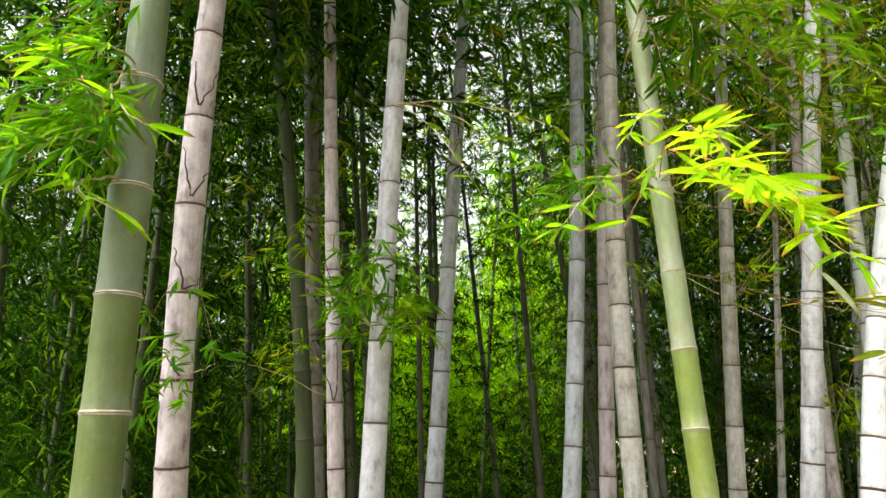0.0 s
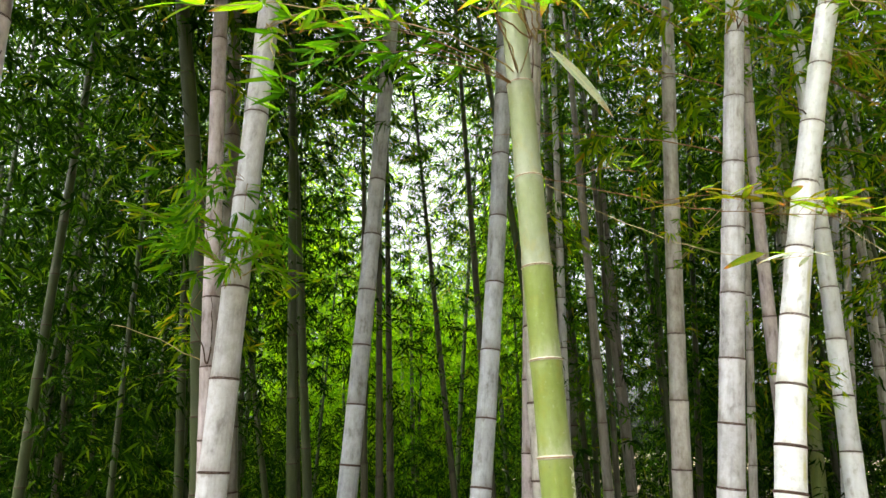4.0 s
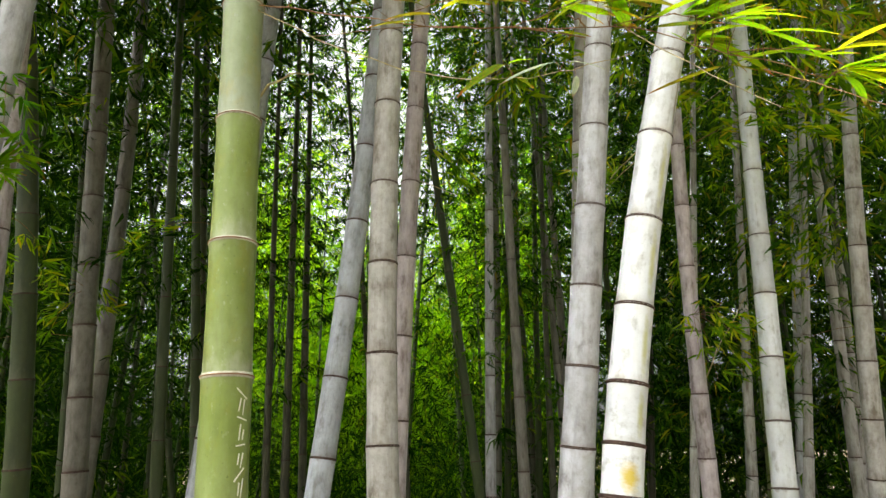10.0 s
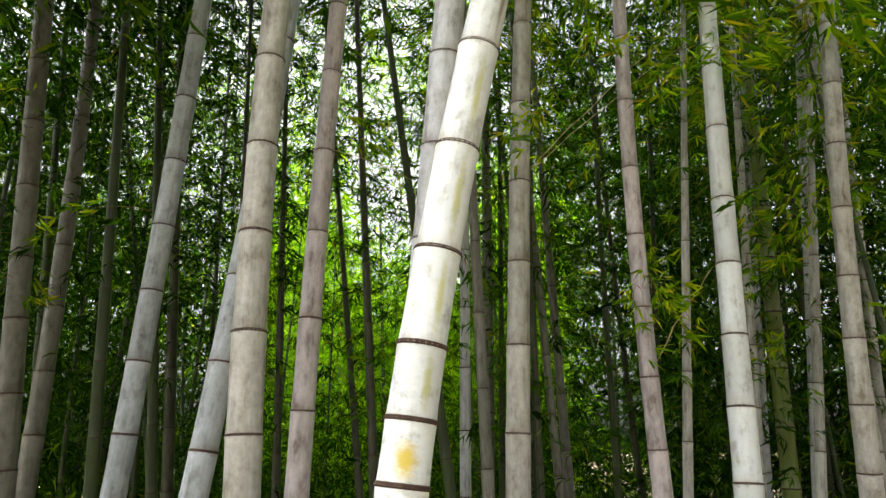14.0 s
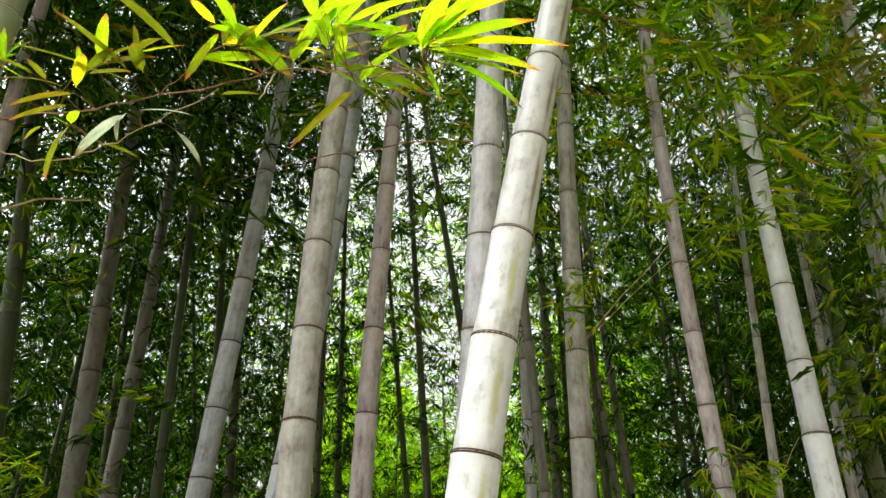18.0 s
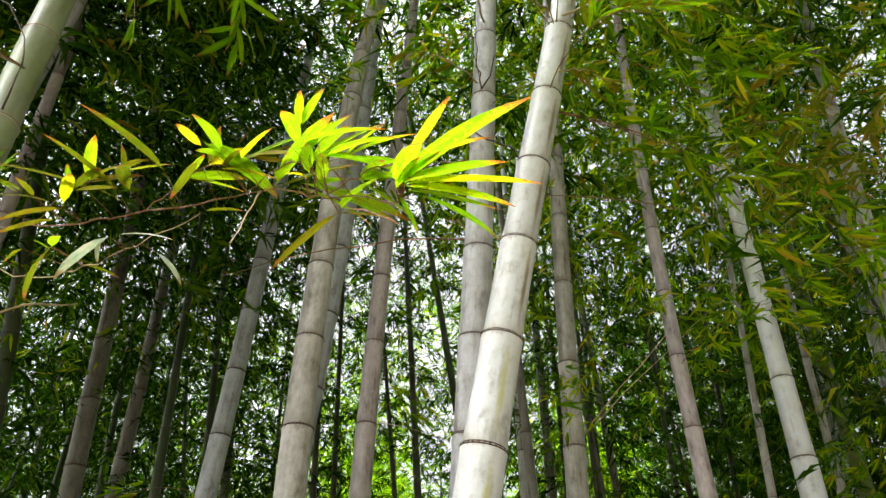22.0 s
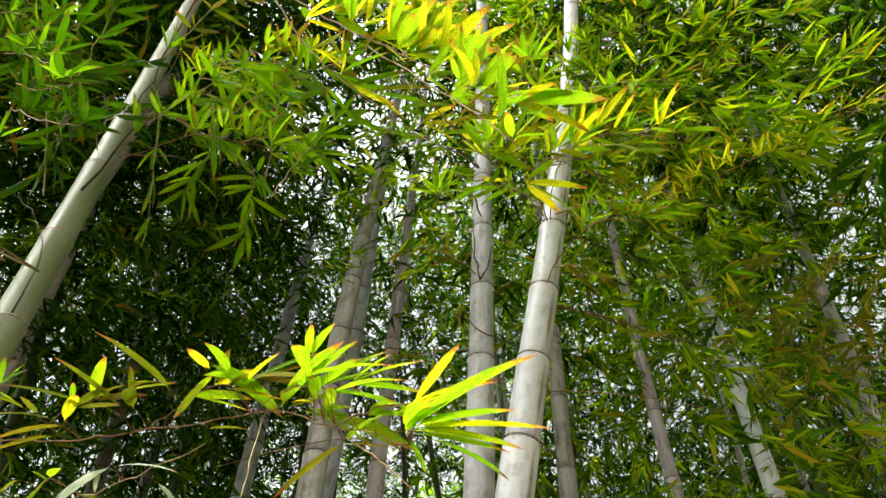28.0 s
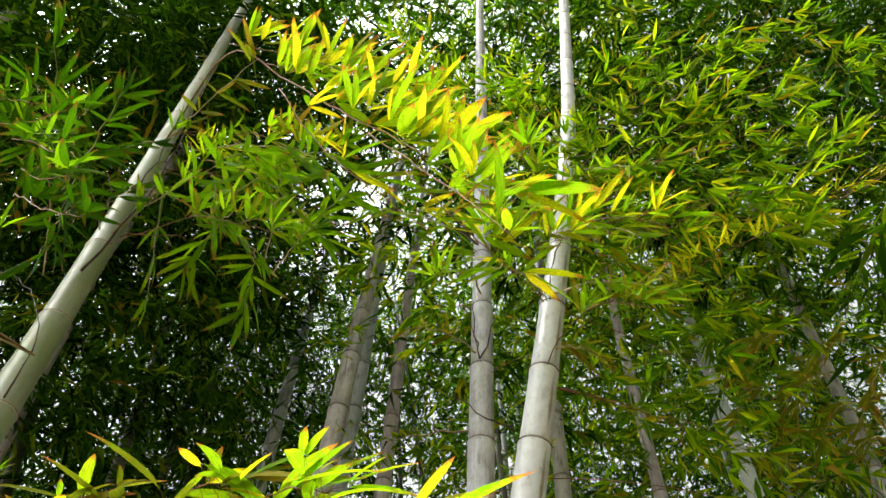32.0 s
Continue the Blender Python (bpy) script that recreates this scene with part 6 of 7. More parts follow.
fan(GROVE['K'][1], (2.25, 2.94, 3.90), (3.14, 2.75, 3.85), (3.16, 2.60, 3.43), 95, rng, 0.085)
fan(GROVE['K'][1], (2.17, 2.96, 3.60), (2.78, 2.75, 4.36), (2.86, 2.60, 3.88), 95, rng, 0.085)
fan(GROVE['K'][1], (2.32, 2.91, 4.20), (3.57, 2.75, 4.52), (3.49, 2.60, 3.86), 95, rng, 0.085)
fan(GROVE['K'][1], (2.11, 2.98, 3.30), (2.94, 2.75, 3.63), (2.98, 2.60, 3.26), 95, rng, 0.085)
fan(GROVE['K'][1], (2.10, 2.98, 3.30), (2.66, 3.36, 3.31), (3.11, 3.66, 2.99), 70, rng, 0.095)
fan(GROVE['M'][1], (3.05, 5.00, 3.30), (3.20, 4.32, 3.34), (3.33, 3.77, 3.05), 70, rng, 0.095)
fan(GROVE['K'][1], (2.17, 2.96, 3.60), (2.57, 3.20, 3.68), (2.90, 3.40, 3.42), 70, rng, 0.095)
fan(GROVE['K'][1], (1.96, 3.01, 2.70), (2.46, 3.21, 2.79), (2.87, 3.37, 2.54), 70, rng, 0.095)
fan(GROVE['K'][1], (2.17, 2.96, 3.60), (2.66, 3.00, 3.70), (3.06, 3.02, 3.45), 70, rng, 0.095)
fan(GROVE['K'][1], (2.25, 2.94, 3.90), (2.68, 2.80, 3.85), (3.04, 2.68, 3.48), 70, rng, 0.095)
fan(GROVE['L'][1], (2.54, 4.78, 3.00), (2.73, 4.23, 3.05), (2.89, 3.79, 2.77), 70, rng, 0.095)
fan(GROVE['K'][1], (2.03, 3.00, 3.00), (2.39, 3.14, 2.99), (2.69, 3.26, 2.66), 70, rng, 0.095)
fan(GROVE['K'][1], (2.17, 2.96, 3.60), (2.60, 2.81, 3.58), (2.96, 2.69, 3.23), 70, rng, 0.095)
fan(GROVE['K'][1], (2.17, 2.96, 3.60), (2.70, 2.91, 3.61), (3.13, 2.87, 3.28), 70, rng, 0.095)
fan(GROVE['K'][1], (2.03, 3.00, 3.00), (2.61, 3.27, 2.98), (3.08, 3.49, 2.64), 70, rng, 0.095)
fan(GROVE['K'][1], (2.17, 2.96, 3.60), (2.78, 3.22, 3.55), (3.29, 3.42, 3.18), 70, rng, 0.095)
fan(GROVE['L'][1], (2.54, 4.78, 3.00), (2.70, 4.22, 3.02), (2.82, 3.75, 2.72), 70, rng, 0.095)
fan(GROVE['K'][1], (2.03, 3.00, 3.00), (2.60, 3.28, 2.97), (3.07, 3.52, 2.62), 70, rng, 0.095)
fan(GROVE['K'][1], (2.17, 2.96, 3.60), (2.57, 2.85, 3.61), (2.89, 2.76, 3.29), 70, rng, 0.095)
fan(GROVE['K'][1], (2.40, 2.87, 4.50), (2.40, 2.96, 4.38), (2.40, 3.03, 3.95), 64, rng, 0.09)
fan(GROVE['K'][1], (2.17, 2.96, 3.60), (2.23, 3.03, 3.71), (2.28, 3.08, 3.46), 64, rng, 0.09)
fan(GROVE['K'][1], (2.17, 2.96, 3.60), (2.32, 3.14, 3.72), (2.45, 3.29, 3.48), 64, rng, 0.09)
fan(GROVE['K'][1], (2.32, 2.91, 4.20), (2.44, 3.09, 4.22), (2.54, 3.23, 3.91), 64, rng, 0.09)
fan(GROVE['J'][1], (1.85, 3.26, 3.30), (2.06, 3.13, 3.34), (2.24, 3.02, 3.04), 64, rng, 0.09)
fan(GROVE['K'][1], (2.10, 2.98, 3.30), (2.35, 3.00, 3.37), (2.56, 3.02, 3.10), 64, rng, 0.09)
fan(GROVE['K'][1], (2.32, 2.91, 4.20), (2.58, 3.04, 4.20), (2.79, 3.14, 3.87), 64, rng, 0.09)
fan(GROVE['K'][1], (2.25, 2.94, 3.90), (2.29, 2.79, 3.98), (2.33, 2.66, 3.71), 64, rng, 0.09)
fan(GROVE['K'][1], (2.40, 2.87, 4.50), (2.72, 3.03, 4.49), (2.97, 3.16, 4.16), 64, rng, 0.09)
fan(GROVE['N'][1], (3.70, 4.97, 3.90), (3.73, 5.75, 3.95), (3.76, 6.38, 3.67), 75, rng, 0.1)
fan(GROVE['M'][1], (3.19, 5.16, 5.10), (3.12, 5.47, 5.19), (3.06, 5.73, 4.94), 75, rng, 0.1)
fan(GROVE['M'][1], (3.14, 5.10, 4.50), (2.79, 5.67, 4.62), (2.50, 6.13, 4.39), 75, rng, 0.1)
fan(GROVE['N'][1], (3.87, 4.76, 6.00), (4.10, 4.89, 6.35), (4.28, 5.00, 6.30), 75, rng, 0.1)
fan(GROVE['L'][1], (2.63, 4.65, 5.40), (2.64, 4.91, 5.52), (2.64, 5.13, 5.29), 75, rng, 0.1)
fan(GROVE['N'][1], (3.84, 4.79, 5.70), (4.06, 5.27, 5.77), (4.24, 5.66, 5.50), 75, rng, 0.1)
fan(GROVE['M'][1], (3.21, 5.18, 5.40), (3.30, 5.09, 5.43), (3.37, 5.02, 5.12), 75, rng, 0.1)
fan(GROVE['L'][1], (2.65, 4.63, 5.70), (2.75, 4.47, 5.78), (2.83, 4.35, 5.53), 75, rng, 0.1)
fan(GROVE['M'][1], (3.07, 5.02, 3.60), (3.19, 5.68, 3.71), (3.28, 6.22, 3.47), 75, rng, 0.1)
fan(GROVE['H'][1], (2.08, 4.86, 3.90), (2.18, 5.68, 3.96), (2.27, 6.36, 3.68), 75, rng, 0.1)
fan(GROVE['M'][1], (3.24, 5.21, 5.70), (3.24, 5.11, 5.78), (3.24, 5.02, 5.52), 75, rng, 0.1)
fan(GROVE['N'][1], (3.79, 4.85, 5.10), (3.81, 5.19, 5.14), (3.82, 5.47, 4.85), 75, rng, 0.1)
fan(GROVE['H'][1], (2.08, 4.86, 3.90), (2.19, 5.35, 3.92), (2.28, 5.75, 3.61), 75, rng, 0.1)
fan(GROVE['M'][1], (3.12, 5.07, 4.20), (3.06, 5.49, 4.17), (3.02, 5.83, 3.82), 75, rng, 0.1)
fan(GROVE['M'][1], (3.09, 5.05, 3.90), (3.32, 5.91, 4.02), (3.51, 6.62, 3.78), 75, rng, 0.1)
fan(GROVE['M'][1], (3.26, 5.24, 6.00), (3.62, 4.99, 6.01), (3.91, 4.78, 5.69), 75, rng, 0.1)
fan(GROVE['M'][1], (3.12, 5.07, 4.20), (2.77, 5.52, 4.21), (2.48, 5.89, 3.90), 75, rng, 0.1)
fan(GROVE['M'][1], (3.09, 5.05, 3.90), (3.06, 6.03, 4.01), (3.03, 6.84, 3.77), 75, rng, 0.1)
fan(GROVE['N'][1], (3.68, 5.00, 3.60), (3.93, 5.23, 3.61), (4.13, 5.42, 3.28), 75, rng, 0.1)
fan(GROVE['N'][1], (3.67, 5.03, 3.30), (3.69, 5.13, 3.39), (3.70, 5.21, 3.13), 75, rng, 0.1)
fan(GROVE['M'][1], (3.12, 5.07, 4.20), (3.27, 5.05, 4.31), (3.39, 5.04, 4.07), 75, rng, 0.1)
fan(GROVE['N'][1], (3.62, 5.14, 2.10), (3.96, 5.61, 2.16), (4.24, 5.99, 1.88), 75, rng, 0.1)
fan(GROVE['M'][1], (3.07, 5.02, 3.60), (3.21, 4.94, 3.67), (3.32, 4.87, 3.40), 75, rng, 0.1)
fan(GROVE['N'][1], (3.64, 5.09, 2.70), (3.56, 5.65, 2.74), (3.49, 6.12, 2.45), 75, rng, 0.1)
fan(GROVE['N'][1], (3.64, 5.09, 2.70), (3.59, 5.60, 2.72), (3.56, 6.01, 2.42), 75, rng, 0.1)
fan(GROVE['N'][1], (3.65, 5.06, 3.00), (3.83, 5.52, 3.06), (3.97, 5.90, 2.78), 75, rng, 0.1)
fan(GROVE['N'][1], (3.64, 5.09, 2.70), (3.44, 5.24, 2.78), (3.28, 5.36, 2.52), 75, rng, 0.1)
fan(GROVE['N'][1], (3.64, 5.09, 2.70), (3.65, 5.53, 2.74), (3.66, 5.90, 2.45), 75, rng, 0.1)
fan(GROVE['N'][1], (3.62, 5.14, 2.10), (3.49, 5.61, 2.18), (3.40, 5.99, 1.92), 75, rng, 0.1)
fan(GROVE['N'][1], (3.77, 4.88, 4.80), (3.74, 5.01, 4.85), (3.71, 5.12, 4.57), 75, rng, 0.1)
fan(GROVE['M'][1], (3.03, 4.97, 3.00), (3.15, 5.29, 3.00), (3.25, 5.54, 2.67), 75, rng, 0.1)
fan(GROVE['N'][1], (3.65, 5.06, 3.00), (3.93, 5.54, 3.09), (4.16, 5.93, 2.84), 75, rng, 0.1)
fan(GROVE['N'][1], (3.65, 5.06, 3.00), (3.58, 5.49, 3.09), (3.52, 5.85, 2.83), 75, rng, 0.1)
fan(GROVE['N'][1], (3.70, 4.97, 3.90), (3.98, 5.39, 4.00), (4.21, 5.72, 3.76), 75, rng, 0.1)
fan(GROVE['P'][1], (-0.98, 5.41, 2.40), (-0.90, 5.40, 2.52), (-0.83, 5.39, 2.29), 64, rng, 0.1)
fan(GROVE['D'][1], (0.02, 5.16, 2.70), (-0.28, 4.99, 2.79), (-0.53, 4.86, 2.54), 64, rng, 0.1)
fan(GROVE['P'][1], (-0.97, 5.42, 2.10), (-1.43, 5.42, 2.21), (-1.82, 5.42, 1.97), 64, rng, 0.1)
fan(GROVE['P'][1], (-0.98, 5.41, 2.40), (-1.13, 5.25, 2.49), (-1.25, 5.12, 2.24), 64, rng, 0.1)
fan(GROVE['P'][1], (-1.05, 5.37, 3.60), (-0.98, 5.11, 3.62), (-0.93, 4.89, 3.32), 64, rng, 0.1)
fan(GROVE['P'][1], (-0.98, 5.41, 2.40), (-0.97, 5.08, 2.49), (-0.96, 4.82, 2.23), 64, rng, 0.1)
fan(GROVE['P'][1], (-0.98, 5.41, 2.40), (-1.00, 5.24, 2.39), (-1.01, 5.10, 2.06), 64, rng, 0.1)
fan(GROVE['B'][1], (-0.68, 3.94, 3.60), (-0.66, 4.11, 3.62), (-0.65, 4.25, 3.31), 64, rng, 0.1)
fan(GROVE['B'][1], (-0.62, 3.95, 2.40), (-0.84, 4.31, 2.48), (-1.02, 4.61, 2.22), 64, rng, 0.1)
fan(GROVE['B'][1], (-0.62, 3.95, 2.40), (-0.63, 4.22, 2.48), (-0.64, 4.44, 2.22), 64, rng, 0.1)
fan(GROVE['B'][1], (-0.66, 3.94, 3.30), (-0.79, 4.11, 3.27), (-0.89, 4.25, 2.92), 64, rng, 0.1)
fan(GROVE['B'][1], (-0.65, 3.94, 3.00), (-1.04, 4.19, 3.07), (-1.36, 4.40, 2.81), 64, rng, 0.1)
fan(GROVE['P'][1], (-1.05, 5.37, 3.60), (-1.28, 4.90, 3.70), (-1.46, 4.51, 3.45), 64, rng, 0.1)
fan(GROVE['P'][1], (-1.00, 5.40, 2.70), (-1.17, 5.15, 2.70), (-1.31, 4.95, 2.37), 64, rng, 0.1)
fan(GROVE['K'][1], (2.32, 2.91, 4.20), (2.09, 2.64, 4.28), (1.89, 2.42, 4.02), 70, rng, 0.095)
fan(GROVE['G2'][1], (0.77, 2.54, 3.90), (1.06, 2.67, 3.93), (1.31, 2.77, 3.63), 70, rng, 0.095)
fan(GROVE['G2'][1], (0.78, 2.54, 3.60), (1.08, 2.47, 3.71), (1.32, 2.42, 3.48), 70, rng, 0.095)
fan(GROVE['K'][1], (2.40, 2.87, 4.50), (2.25, 2.72, 4.50), (2.13, 2.60, 4.17), 70, rng, 0.095)
fan(GROVE['K'][1], (2.25, 2.94, 3.90), (2.52, 3.01, 3.94), (2.74, 3.07, 3.65), 70, rng, 0.095)
fan(GROVE['K'][1], (2.25, 2.94, 3.90), (2.39, 2.88, 3.98), (2.51, 2.84, 3.72), 70, rng, 0.095)
fan(GROVE['K'][1], (2.25, 2.94, 3.90), (2.54, 3.17, 3.98), (2.77, 3.36, 3.73), 70, rng, 0.095)
fan(GROVE['G2'][1], (0.75, 2.54, 4.20), (1.03, 2.61, 4.31), (1.26, 2.67, 4.06), 70, rng, 0.095)
fan(GROVE['K'][1], (2.25, 2.94, 3.90), (2.02, 2.67, 3.98), (1.83, 2.45, 3.71), 70, rng, 0.095)
fan(GROVE['K'][1], (2.25, 2.94, 3.90), (2.54, 3.13, 4.00), (2.79, 3.30, 3.75), 70, rng, 0.095)
fan(GROVE['J'][1], (1.98, 3.09, 4.80), (1.92, 2.89, 4.90), (1.87, 2.72, 4.66), 70, rng, 0.095)
fan(GROVE['K'][1], (2.32, 2.91, 4.20), (2.17, 2.67, 4.32), (2.04, 2.48, 4.09), 70, rng, 0.095)
fan(GROVE['G2'][1], (0.75, 2.54, 4.20), (1.07, 2.59, 4.18), (1.33, 2.64, 3.84), 70, rng, 0.095)
fan(GROVE['G2'][1], (0.77, 2.54, 3.90), (1.02, 2.49, 3.98), (1.23, 2.44, 3.72), 70, rng, 0.095)
fan(GROVE['K'][1], (2.25, 2.94, 3.90), (2.47, 2.92, 3.86), (2.65, 2.91, 3.50), 70, rng, 0.095)
fan(GROVE['J'][1], (2.01, 3.05, 5.10), (1.78, 2.74, 5.12), (1.59, 2.48, 4.81), 70, rng, 0.095)
fan(GROVE['K'][1], (2.40, 2.87, 4.50), (2.33, 2.93, 4.49), (2.28, 2.98, 4.15), 70, rng, 0.095)
fan(GROVE['G2'][1], (0.77, 2.54, 3.90), (1.09, 2.61, 3.92), (1.35, 2.67, 3.60), 70, rng, 0.095)
fan(GROVE['K'][1], (2.32, 2.91, 4.20), (2.20, 2.66, 4.19), (2.10, 2.46, 3.85), 70, rng, 0.095)
fan(GROVE['K'][1], (2.32, 2.91, 4.20), (2.18, 2.73, 4.18), (2.07, 2.59, 3.84), 70, rng, 0.095)
fan(GROVE['K'][1], (2.17, 2.96, 3.60), (2.27, 2.75, 3.67), (2.34, 2.57, 3.40), 70, rng, 0.095)
fan(GROVE['J'][1], (1.98, 3.09, 4.80), (1.72, 2.91, 4.80), (1.50, 2.77, 4.47), 70, rng, 0.095)
fan(GROVE['K'][1], (2.17, 2.96, 3.60), (2.38, 2.74, 3.67), (2.54, 2.56, 3.40), 70, rng, 0.095)
fan(GROVE['K'][1], (2.40, 2.87, 4.50), (2.48, 2.81, 4.46), (2.54, 2.76, 4.09), 70, rng, 0.095)
fan(GROVE['J'][1], (1.93, 3.16, 4.20), (2.17, 3.00, 4.19), (2.36, 2.87, 3.85), 70, rng, 0.095)
fan(GROVE['K'][1], (2.32, 2.91, 4.20), (2.55, 2.78, 4.22), (2.73, 2.67, 3.91), 70, rng, 0.095)
fan(GROVE['K'][1], (2.32, 2.91, 4.20), (2.49, 2.65, 4.23), (2.63, 2.44, 3.92), 70, rng, 0.095)
fan(GROVE['K'][1], (2.57, 2.79, 5.10), (2.69, 2.66, 5.04), (2.79, 2.56, 4.67), 70, rng, 0.095)
fan(GROVE['K'][1], (2.25, 2.94, 3.90), (2.30, 2.74, 4.01), (2.34, 2.58, 3.77), 70, rng, 0.095)
fan(GROVE['K'][1], (2.17, 2.96, 3.60), (2.28, 2.92, 3.63), (2.37, 2.88, 3.33), 70, rng, 0.095)
fan(GROVE['K'][1], (2.32, 2.91, 4.20), (2.13, 2.81, 4.23), (1.97, 2.73, 3.93), 70, rng, 0.095)
fan(GROVE['J'][1], (1.96, 3.12, 4.50), (1.85, 2.70, 4.58), (1.77, 2.35, 4.32), 70, rng, 0.095)
fan(GROVE['J'][1], (1.91, 3.19, 3.90), (1.63, 3.09, 3.99), (1.41, 3.01, 3.73), 64, rng, 0.09)
fan(GROVE['F'][1], (1.06, 4.05, 4.20), (1.17, 3.74, 4.24), (1.26, 3.48, 3.94), 64, rng, 0.09)
fan(GROVE['C'][1], (-0.22, 3.39, 4.50), (-0.38, 3.38, 4.57), (-0.51, 3.37, 4.30), 64, rng, 0.09)
fan(GROVE['J'][1], (1.88, 3.23, 3.60), (1.78, 3.13, 3.65), (1.71, 3.05, 3.36), 64, rng, 0.09)
fan(GROVE['J'][1], (1.96, 3.12, 4.50), (1.62, 3.24, 4.47), (1.34, 3.34, 4.12), 64, rng, 0.09)
fan(GROVE['J'][1], (1.88, 3.23, 3.60), (1.74, 3.16, 3.70), (1.62, 3.11, 3.45), 64, rng, 0.09)
fan(GROVE['L'][1], (2.55, 4.83, 2.10), (2.50, 4.55, 2.08), (2.46, 4.32, 1.73), 36, rng, 0.085)
fan(GROVE['L'][1], (2.55, 4.83, 2.10), (2.59, 4.54, 2.14), (2.63, 4.30, 1.84), 36, rng, 0.085)
fan(GROVE['L'][1], (2.55, 4.83, 2.10), (2.59, 4.51, 2.18), (2.62, 4.25, 1.92), 36, rng, 0.085)
fan(GROVE['L'][1], (2.55, 4.83, 2.10), (2.52, 4.50, 2.18), (2.50, 4.22, 1.91), 36, rng, 0.085)
fan(GROVE['L'][1], (2.55, 4.83, 2.10), (2.64, 4.75, 2.12), (2.72, 4.69, 1.81), 36, rng, 0.085)
fan(GROVE['L'][1], (2.55, 4.83, 2.10), (2.47, 4.58, 2.14), (2.41, 4.37, 1.85), 36, rng, 0.085)
fan(GROVE['L'][1], (2.55, 4.83, 2.10), (2.66, 4.76, 2.16), (2.75, 4.71, 1.88), 36, rng, 0.085)
fan(GROVE['green_a'][1], (-0.84, 1.78, 3.00), (-0.95, 1.67, 3.04), (-1.05, 1.57, 2.74), 50, rng, 0.1, LEAF_BUSH)
fan(GROVE['green_a'][1], (-0.84, 1.78, 2.70), (-0.96, 1.66, 2.74), (-1.06, 1.56, 2.45), 50, rng, 0.1, LEAF_BUSH)
fan(GROVE['green_a'][1], (-0.84, 1.78, 2.70), (-0.85, 1.68, 2.77), (-0.86, 1.60, 2.50), 50, rng, 0.1, LEAF_BUSH)
fan(GROVE['green_a'][1], (-0.84, 1.78, 2.70), (-0.91, 1.60, 2.73), (-0.96, 1.45, 2.43), 50, rng, 0.1, LEAF_BUSH)
fan(GROVE['green_a'][1], (-0.84, 1.78, 2.70), (-0.81, 1.57, 2.73), (-0.79, 1.40, 2.42), 50, rng, 0.1, LEAF_BUSH)
fan(GROVE['green_a'][1], (-0.84, 1.78, 3.00), (-0.99, 1.70, 2.96), (-1.10, 1.63, 2.60), 50, rng, 0.1, LEAF_BUSH)
fan(GROVE['green_a'][1], (-0.84, 1.78, 2.70), (-0.98, 1.70, 2.73), (-1.10, 1.64, 2.44), 50, rng, 0.1, LEAF_BUSH)
fan(GROVE['green_a'][1], (-0.84, 1.78, 2.70), (-0.91, 1.57, 2.69), (-0.96, 1.39, 2.36), 50, rng, 0.1, LEAF_BUSH)
fan(GROVE['green_a'][1], (-0.84, 1.78, 2.70), (-0.92, 1.60, 2.72), (-0.99, 1.45, 2.41), 50, rng, 0.1, LEAF_BUSH)
fan(GROVE['green_a'][1], (-0.84, 1.78, 2.70), (-0.82, 1.61, 2.76), (-0.80, 1.47, 2.48), 50, rng, 0.1, LEAF_BUSH)
fan(GROVE['green_a'][1], (-0.84, 1.78, 3.00), (-0.88, 1.67, 3.05), (-0.92, 1.58, 2.76), 50, rng, 0.1, LEAF_BUSH)
fan(GROVE['green_a'][1], (-0.84, 1.78, 3.00), (-1.05, 1.73, 3.04), (-1.22, 1.69, 2.75), 50, rng, 0.1, LEAF_BUSH)
fan(GROVE['green_a'][1], (-0.84, 1.78, 2.70), (-0.82, 1.55, 2.79), (-0.81, 1.36, 2.54), 50, rng, 0.1, LEAF_BUSH)
fan(GROVE['green_a'][1], (-0.84, 1.78, 2.70), (-0.86, 1.73, 2.76), (-0.88, 1.70, 2.48), 50, rng, 0.1, LEAF_BUSH)
fan(GROVE['C'][1], (-0.29, 3.33, 2.40), (-0.38, 3.10, 2.52), (-0.45, 2.91, 2.30), 50, rng, 0.105, LEAF_BUSH)
fan(GROVE['C'][1], (-0.28, 3.34, 2.70), (-0.35, 3.15, 2.72), (-0.41, 2.99, 2.41), 50, rng, 0.105, LEAF_BUSH)
fan(GROVE['C'][1], (-0.28, 3.34, 2.70), (-0.30, 3.05, 2.69), (-0.32, 2.81, 2.35), 50, rng, 0.105, LEAF_BUSH)
fan(GROVE['C'][1], (-0.28, 3.34, 2.70), (-0.16, 3.20, 2.67), (-0.06, 3.09, 2.32), 50, rng, 0.105, LEAF_BUSH)
fan(GROVE['C'][1], (-0.29, 3.33, 2.40), (-0.29, 3.15, 2.49), (-0.29, 3.00, 2.23), 50, rng, 0.105, LEAF_BUSH)
fan(GROVE['C'][1], (-0.28, 3.34, 2.70), (-0.24, 3.18, 2.68), (-0.20, 3.06, 2.34), 50, rng, 0.105, LEAF_BUSH)
fan(GROVE['C'][1], (-0.28, 3.34, 2.70), (-0.29, 3.01, 2.73), (-0.29, 2.74, 2.44), 50, rng, 0.105, LEAF_BUSH)
fan(GROVE['C'][1], (-0.28, 3.34, 2.70), (-0.37, 3.19, 2.79), (-0.44, 3.07, 2.53), 50, rng, 0.105, LEAF_BUSH)
fan(GROVE['G2'][1], (0.82, 2.52, 2.70), (0.50, 2.13, 2.71), (0.24, 1.81, 2.39), 40, rng, 0.09, LEAF_BUSH)
fan(GROVE['G2'][1], (0.82, 2.52, 2.70), (0.52, 2.29, 2.75), (0.28, 2.11, 2.46), 40, rng, 0.09, LEAF_BUSH)
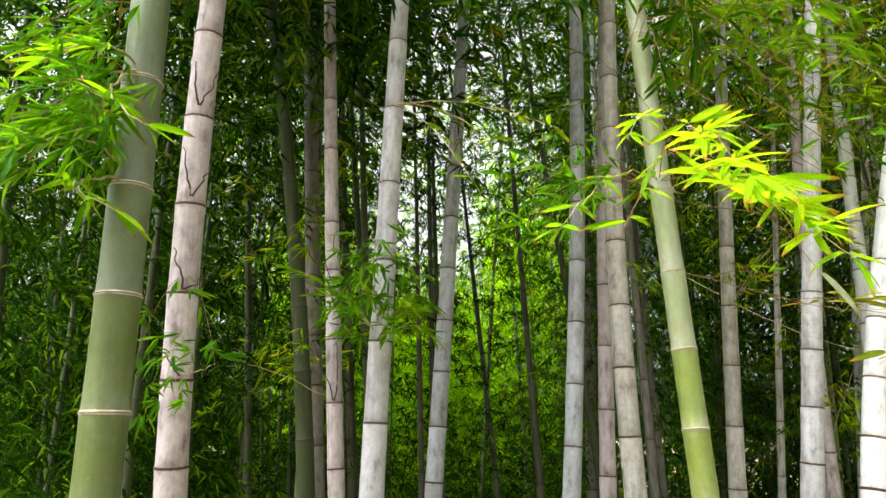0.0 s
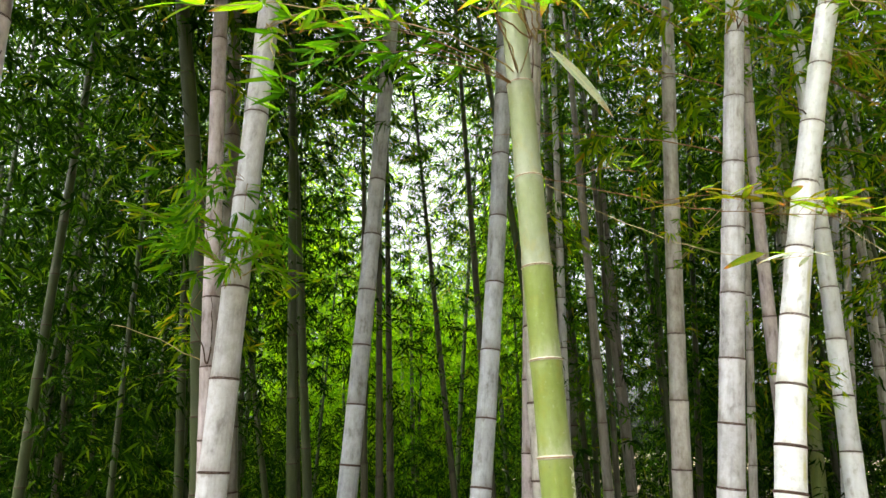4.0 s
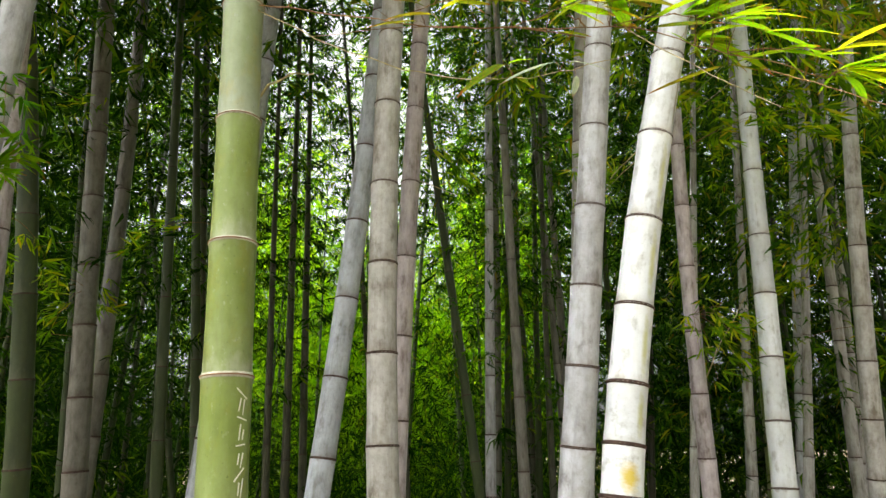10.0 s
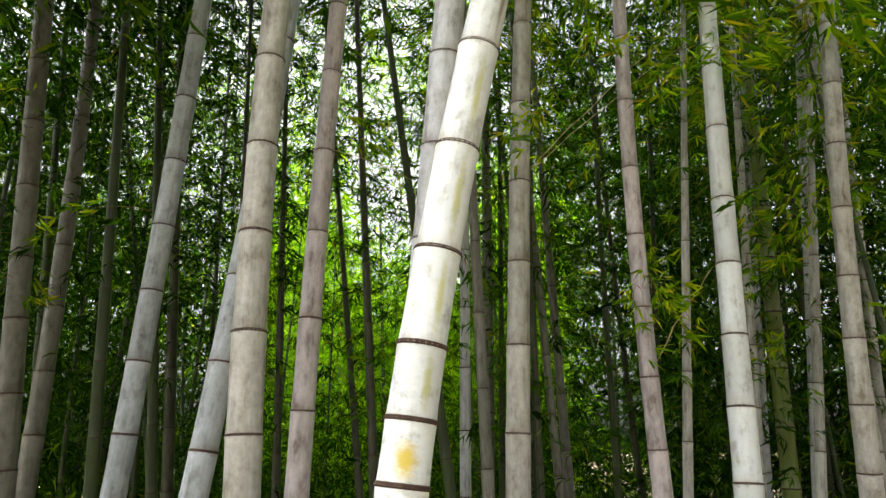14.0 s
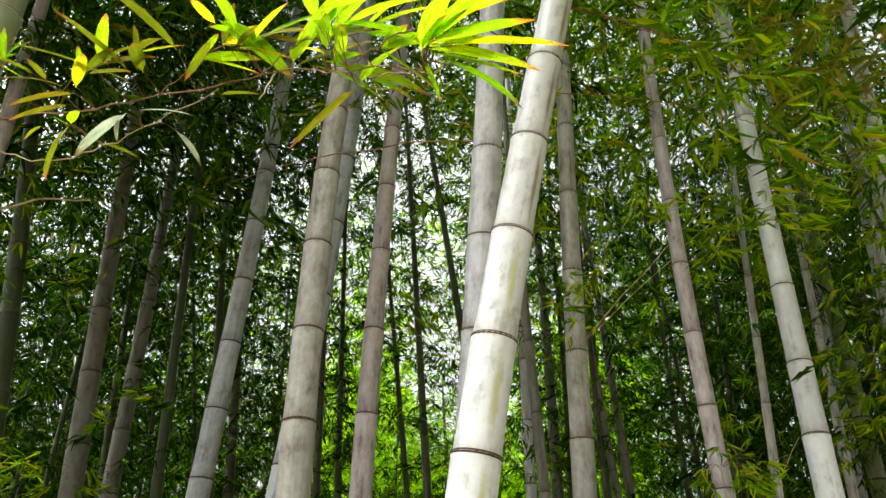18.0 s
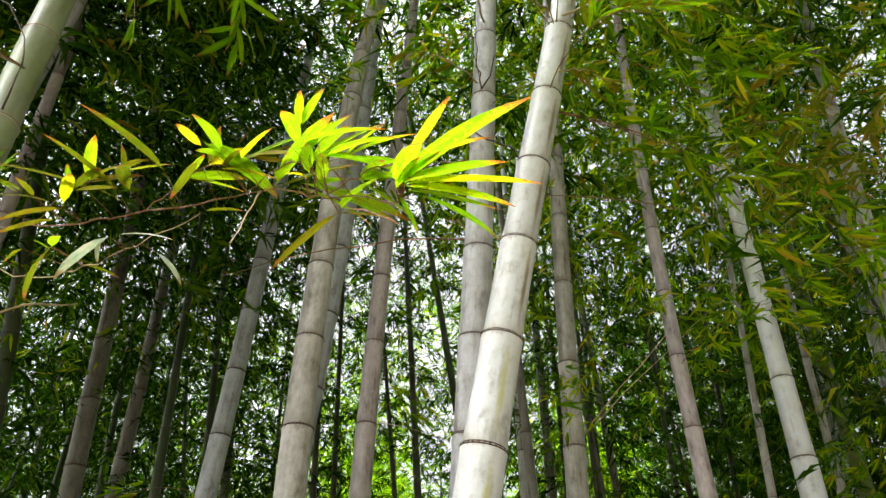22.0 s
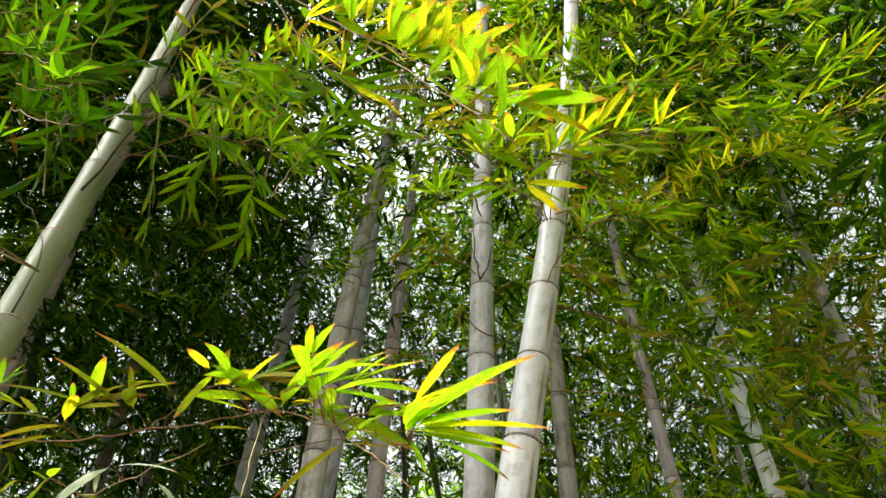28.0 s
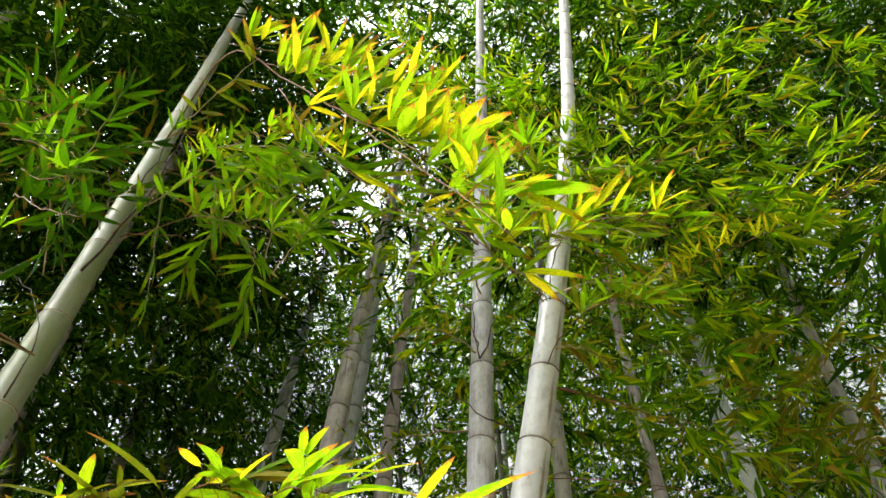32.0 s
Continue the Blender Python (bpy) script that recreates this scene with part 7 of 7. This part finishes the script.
fan(GROVE['G2'][1], (0.82, 2.52, 2.70), (0.50, 2.15, 2.75), (0.24, 1.84, 2.46), 40, rng, 0.09, LEAF_BUSH)
fan(GROVE['G2'][1], (0.82, 2.52, 2.70), (0.48, 2.21, 2.80), (0.19, 1.96, 2.56), 40, rng, 0.09, LEAF_BUSH)
fan(GROVE['G2'][1], (0.82, 2.52, 2.70), (0.50, 2.17, 2.71), (0.23, 1.89, 2.39), 40, rng, 0.09, LEAF_BUSH)
bare_twig(GROVE['G2'][1], (0.79, 2.53, 3.42), (0.81, 2.51, 3.72), (0.84, 2.49, 4.02), 0.0045, TWIG_DARK, rng)
bare_twig(GROVE['G2'][1], (0.79, 2.53, 3.42), (0.74, 2.51, 3.61), (0.68, 2.49, 3.80), 0.0045, TWIG_DARK, rng)
bare_twig(GROVE['K'][1], (1.954, 2.959, 2.813), (1.898, 2.930, 2.846), (1.799, 2.905, 2.913), 0.003, TWIG_DARK, rng)
bare_twig(GROVE['J'][1], (1.856, 3.210, 3.352), (1.843, 3.187, 3.476), (1.853, 3.159, 3.666), 0.003, TWIG_DARK, rng)
bare_twig(GROVE['J'][1], (1.856, 3.210, 3.352), (1.908, 3.206, 3.451), (1.938, 3.189, 3.580), 0.003, TWIG_DARK, rng)
fan(GROVE['F'][1], (1.05, 4.03, 3.90), (1.39, 4.04, 3.90), (1.68, 4.04, 3.57), 70, rng, 0.095)
fan(GROVE['H'][1], (2.10, 4.85, 4.20), (1.97, 4.59, 4.17), (1.86, 4.38, 3.82), 70, rng, 0.095)
fan(GROVE['F2'][1], (1.09, 4.60, 3.00), (1.25, 4.56, 3.04), (1.38, 4.53, 2.74), 70, rng, 0.095)
fan(GROVE['M'][1], (3.07, 5.02, 3.60), (3.09, 4.91, 3.57), (3.10, 4.81, 3.21), 70, rng, 0.095)
fan(GROVE['H'][1], (2.03, 4.88, 3.00), (2.01, 4.54, 2.98), (1.99, 4.26, 2.63), 70, rng, 0.095)
fan(GROVE['H'][1], (2.10, 4.85, 4.20), (2.39, 4.73, 4.19), (2.62, 4.63, 3.85), 70, rng, 0.095)
fan(GROVE['L'][1], (2.56, 4.73, 3.90), (2.50, 4.36, 4.00), (2.44, 4.06, 3.75), 70, rng, 0.095)
fan(GROVE['F'][1], (1.05, 4.03, 3.90), (1.18, 3.97, 3.91), (1.30, 3.93, 3.59), 70, rng, 0.095)
fan(GROVE['H'][1], (2.03, 4.88, 3.00), (2.01, 4.70, 2.99), (1.99, 4.55, 2.66), 70, rng, 0.095)
fan(GROVE['H'][1], (2.06, 4.86, 3.60), (1.93, 4.53, 3.65), (1.81, 4.25, 3.37), 70, rng, 0.095)
fan(GROVE['L'][1], (2.55, 4.77, 3.30), (2.48, 4.47, 3.29), (2.42, 4.23, 2.96), 70, rng, 0.095)
fan(GROVE['M'][1], (3.09, 5.05, 3.90), (2.78, 6.10, 3.86), (2.53, 6.96, 3.51), 80, rng, 0.1)
fan(GROVE['M'][1], (3.14, 5.10, 4.50), (3.39, 6.08, 4.51), (3.60, 6.88, 4.19), 80, rng, 0.1)
fan(GROVE['H'][1], (2.19, 4.82, 5.40), (2.16, 5.39, 5.39), (2.13, 5.86, 5.06), 80, rng, 0.1)
fan(GROVE['M'][1], (3.19, 5.16, 5.10), (3.09, 5.49, 5.15), (3.01, 5.75, 4.87), 80, rng, 0.1)
fan(GROVE['N'][1], (3.70, 4.97, 3.90), (3.88, 5.70, 3.88), (4.03, 6.30, 3.54), 80, rng, 0.1)
fan(GROVE['M'][1], (3.21, 5.18, 5.40), (2.74, 5.66, 5.44), (2.35, 6.05, 5.14), 80, rng, 0.1)
fan(GROVE['M'][1], (3.01, 4.96, 2.70), (2.90, 5.60, 2.75), (2.81, 6.13, 2.47), 80, rng, 0.1)
fan(GROVE['M'][1], (3.19, 5.16, 5.10), (2.87, 5.35, 5.07), (2.62, 5.52, 4.71), 80, rng, 0.1)
fan(GROVE['H'][1], (2.12, 4.84, 4.50), (2.16, 5.31, 4.54), (2.18, 5.69, 4.24), 80, rng, 0.1)
fan(GROVE['L'][1], (2.59, 4.70, 4.50), (2.63, 4.93, 4.61), (2.67, 5.13, 4.37), 80, rng, 0.1)
fan(GROVE['N'][1], (3.77, 4.88, 4.80), (4.00, 5.56, 4.80), (4.18, 6.11, 4.48), 80, rng, 0.1)
fan(GROVE['M'][1], (3.07, 5.02, 3.60), (2.89, 5.40, 3.65), (2.75, 5.72, 3.36), 80, rng, 0.1)
fan(GROVE['M'][1], (3.19, 5.16, 5.10), (2.97, 5.50, 5.06), (2.78, 5.78, 4.71), 80, rng, 0.1)
fan(GROVE['N'][1], (3.70, 4.97, 3.90), (3.95, 6.13, 3.94), (4.16, 7.08, 3.64), 80, rng, 0.1)

scratches(GROVE["G2"][1], GROVE["G2"][0], 1.31, 0.0455, -0.72)
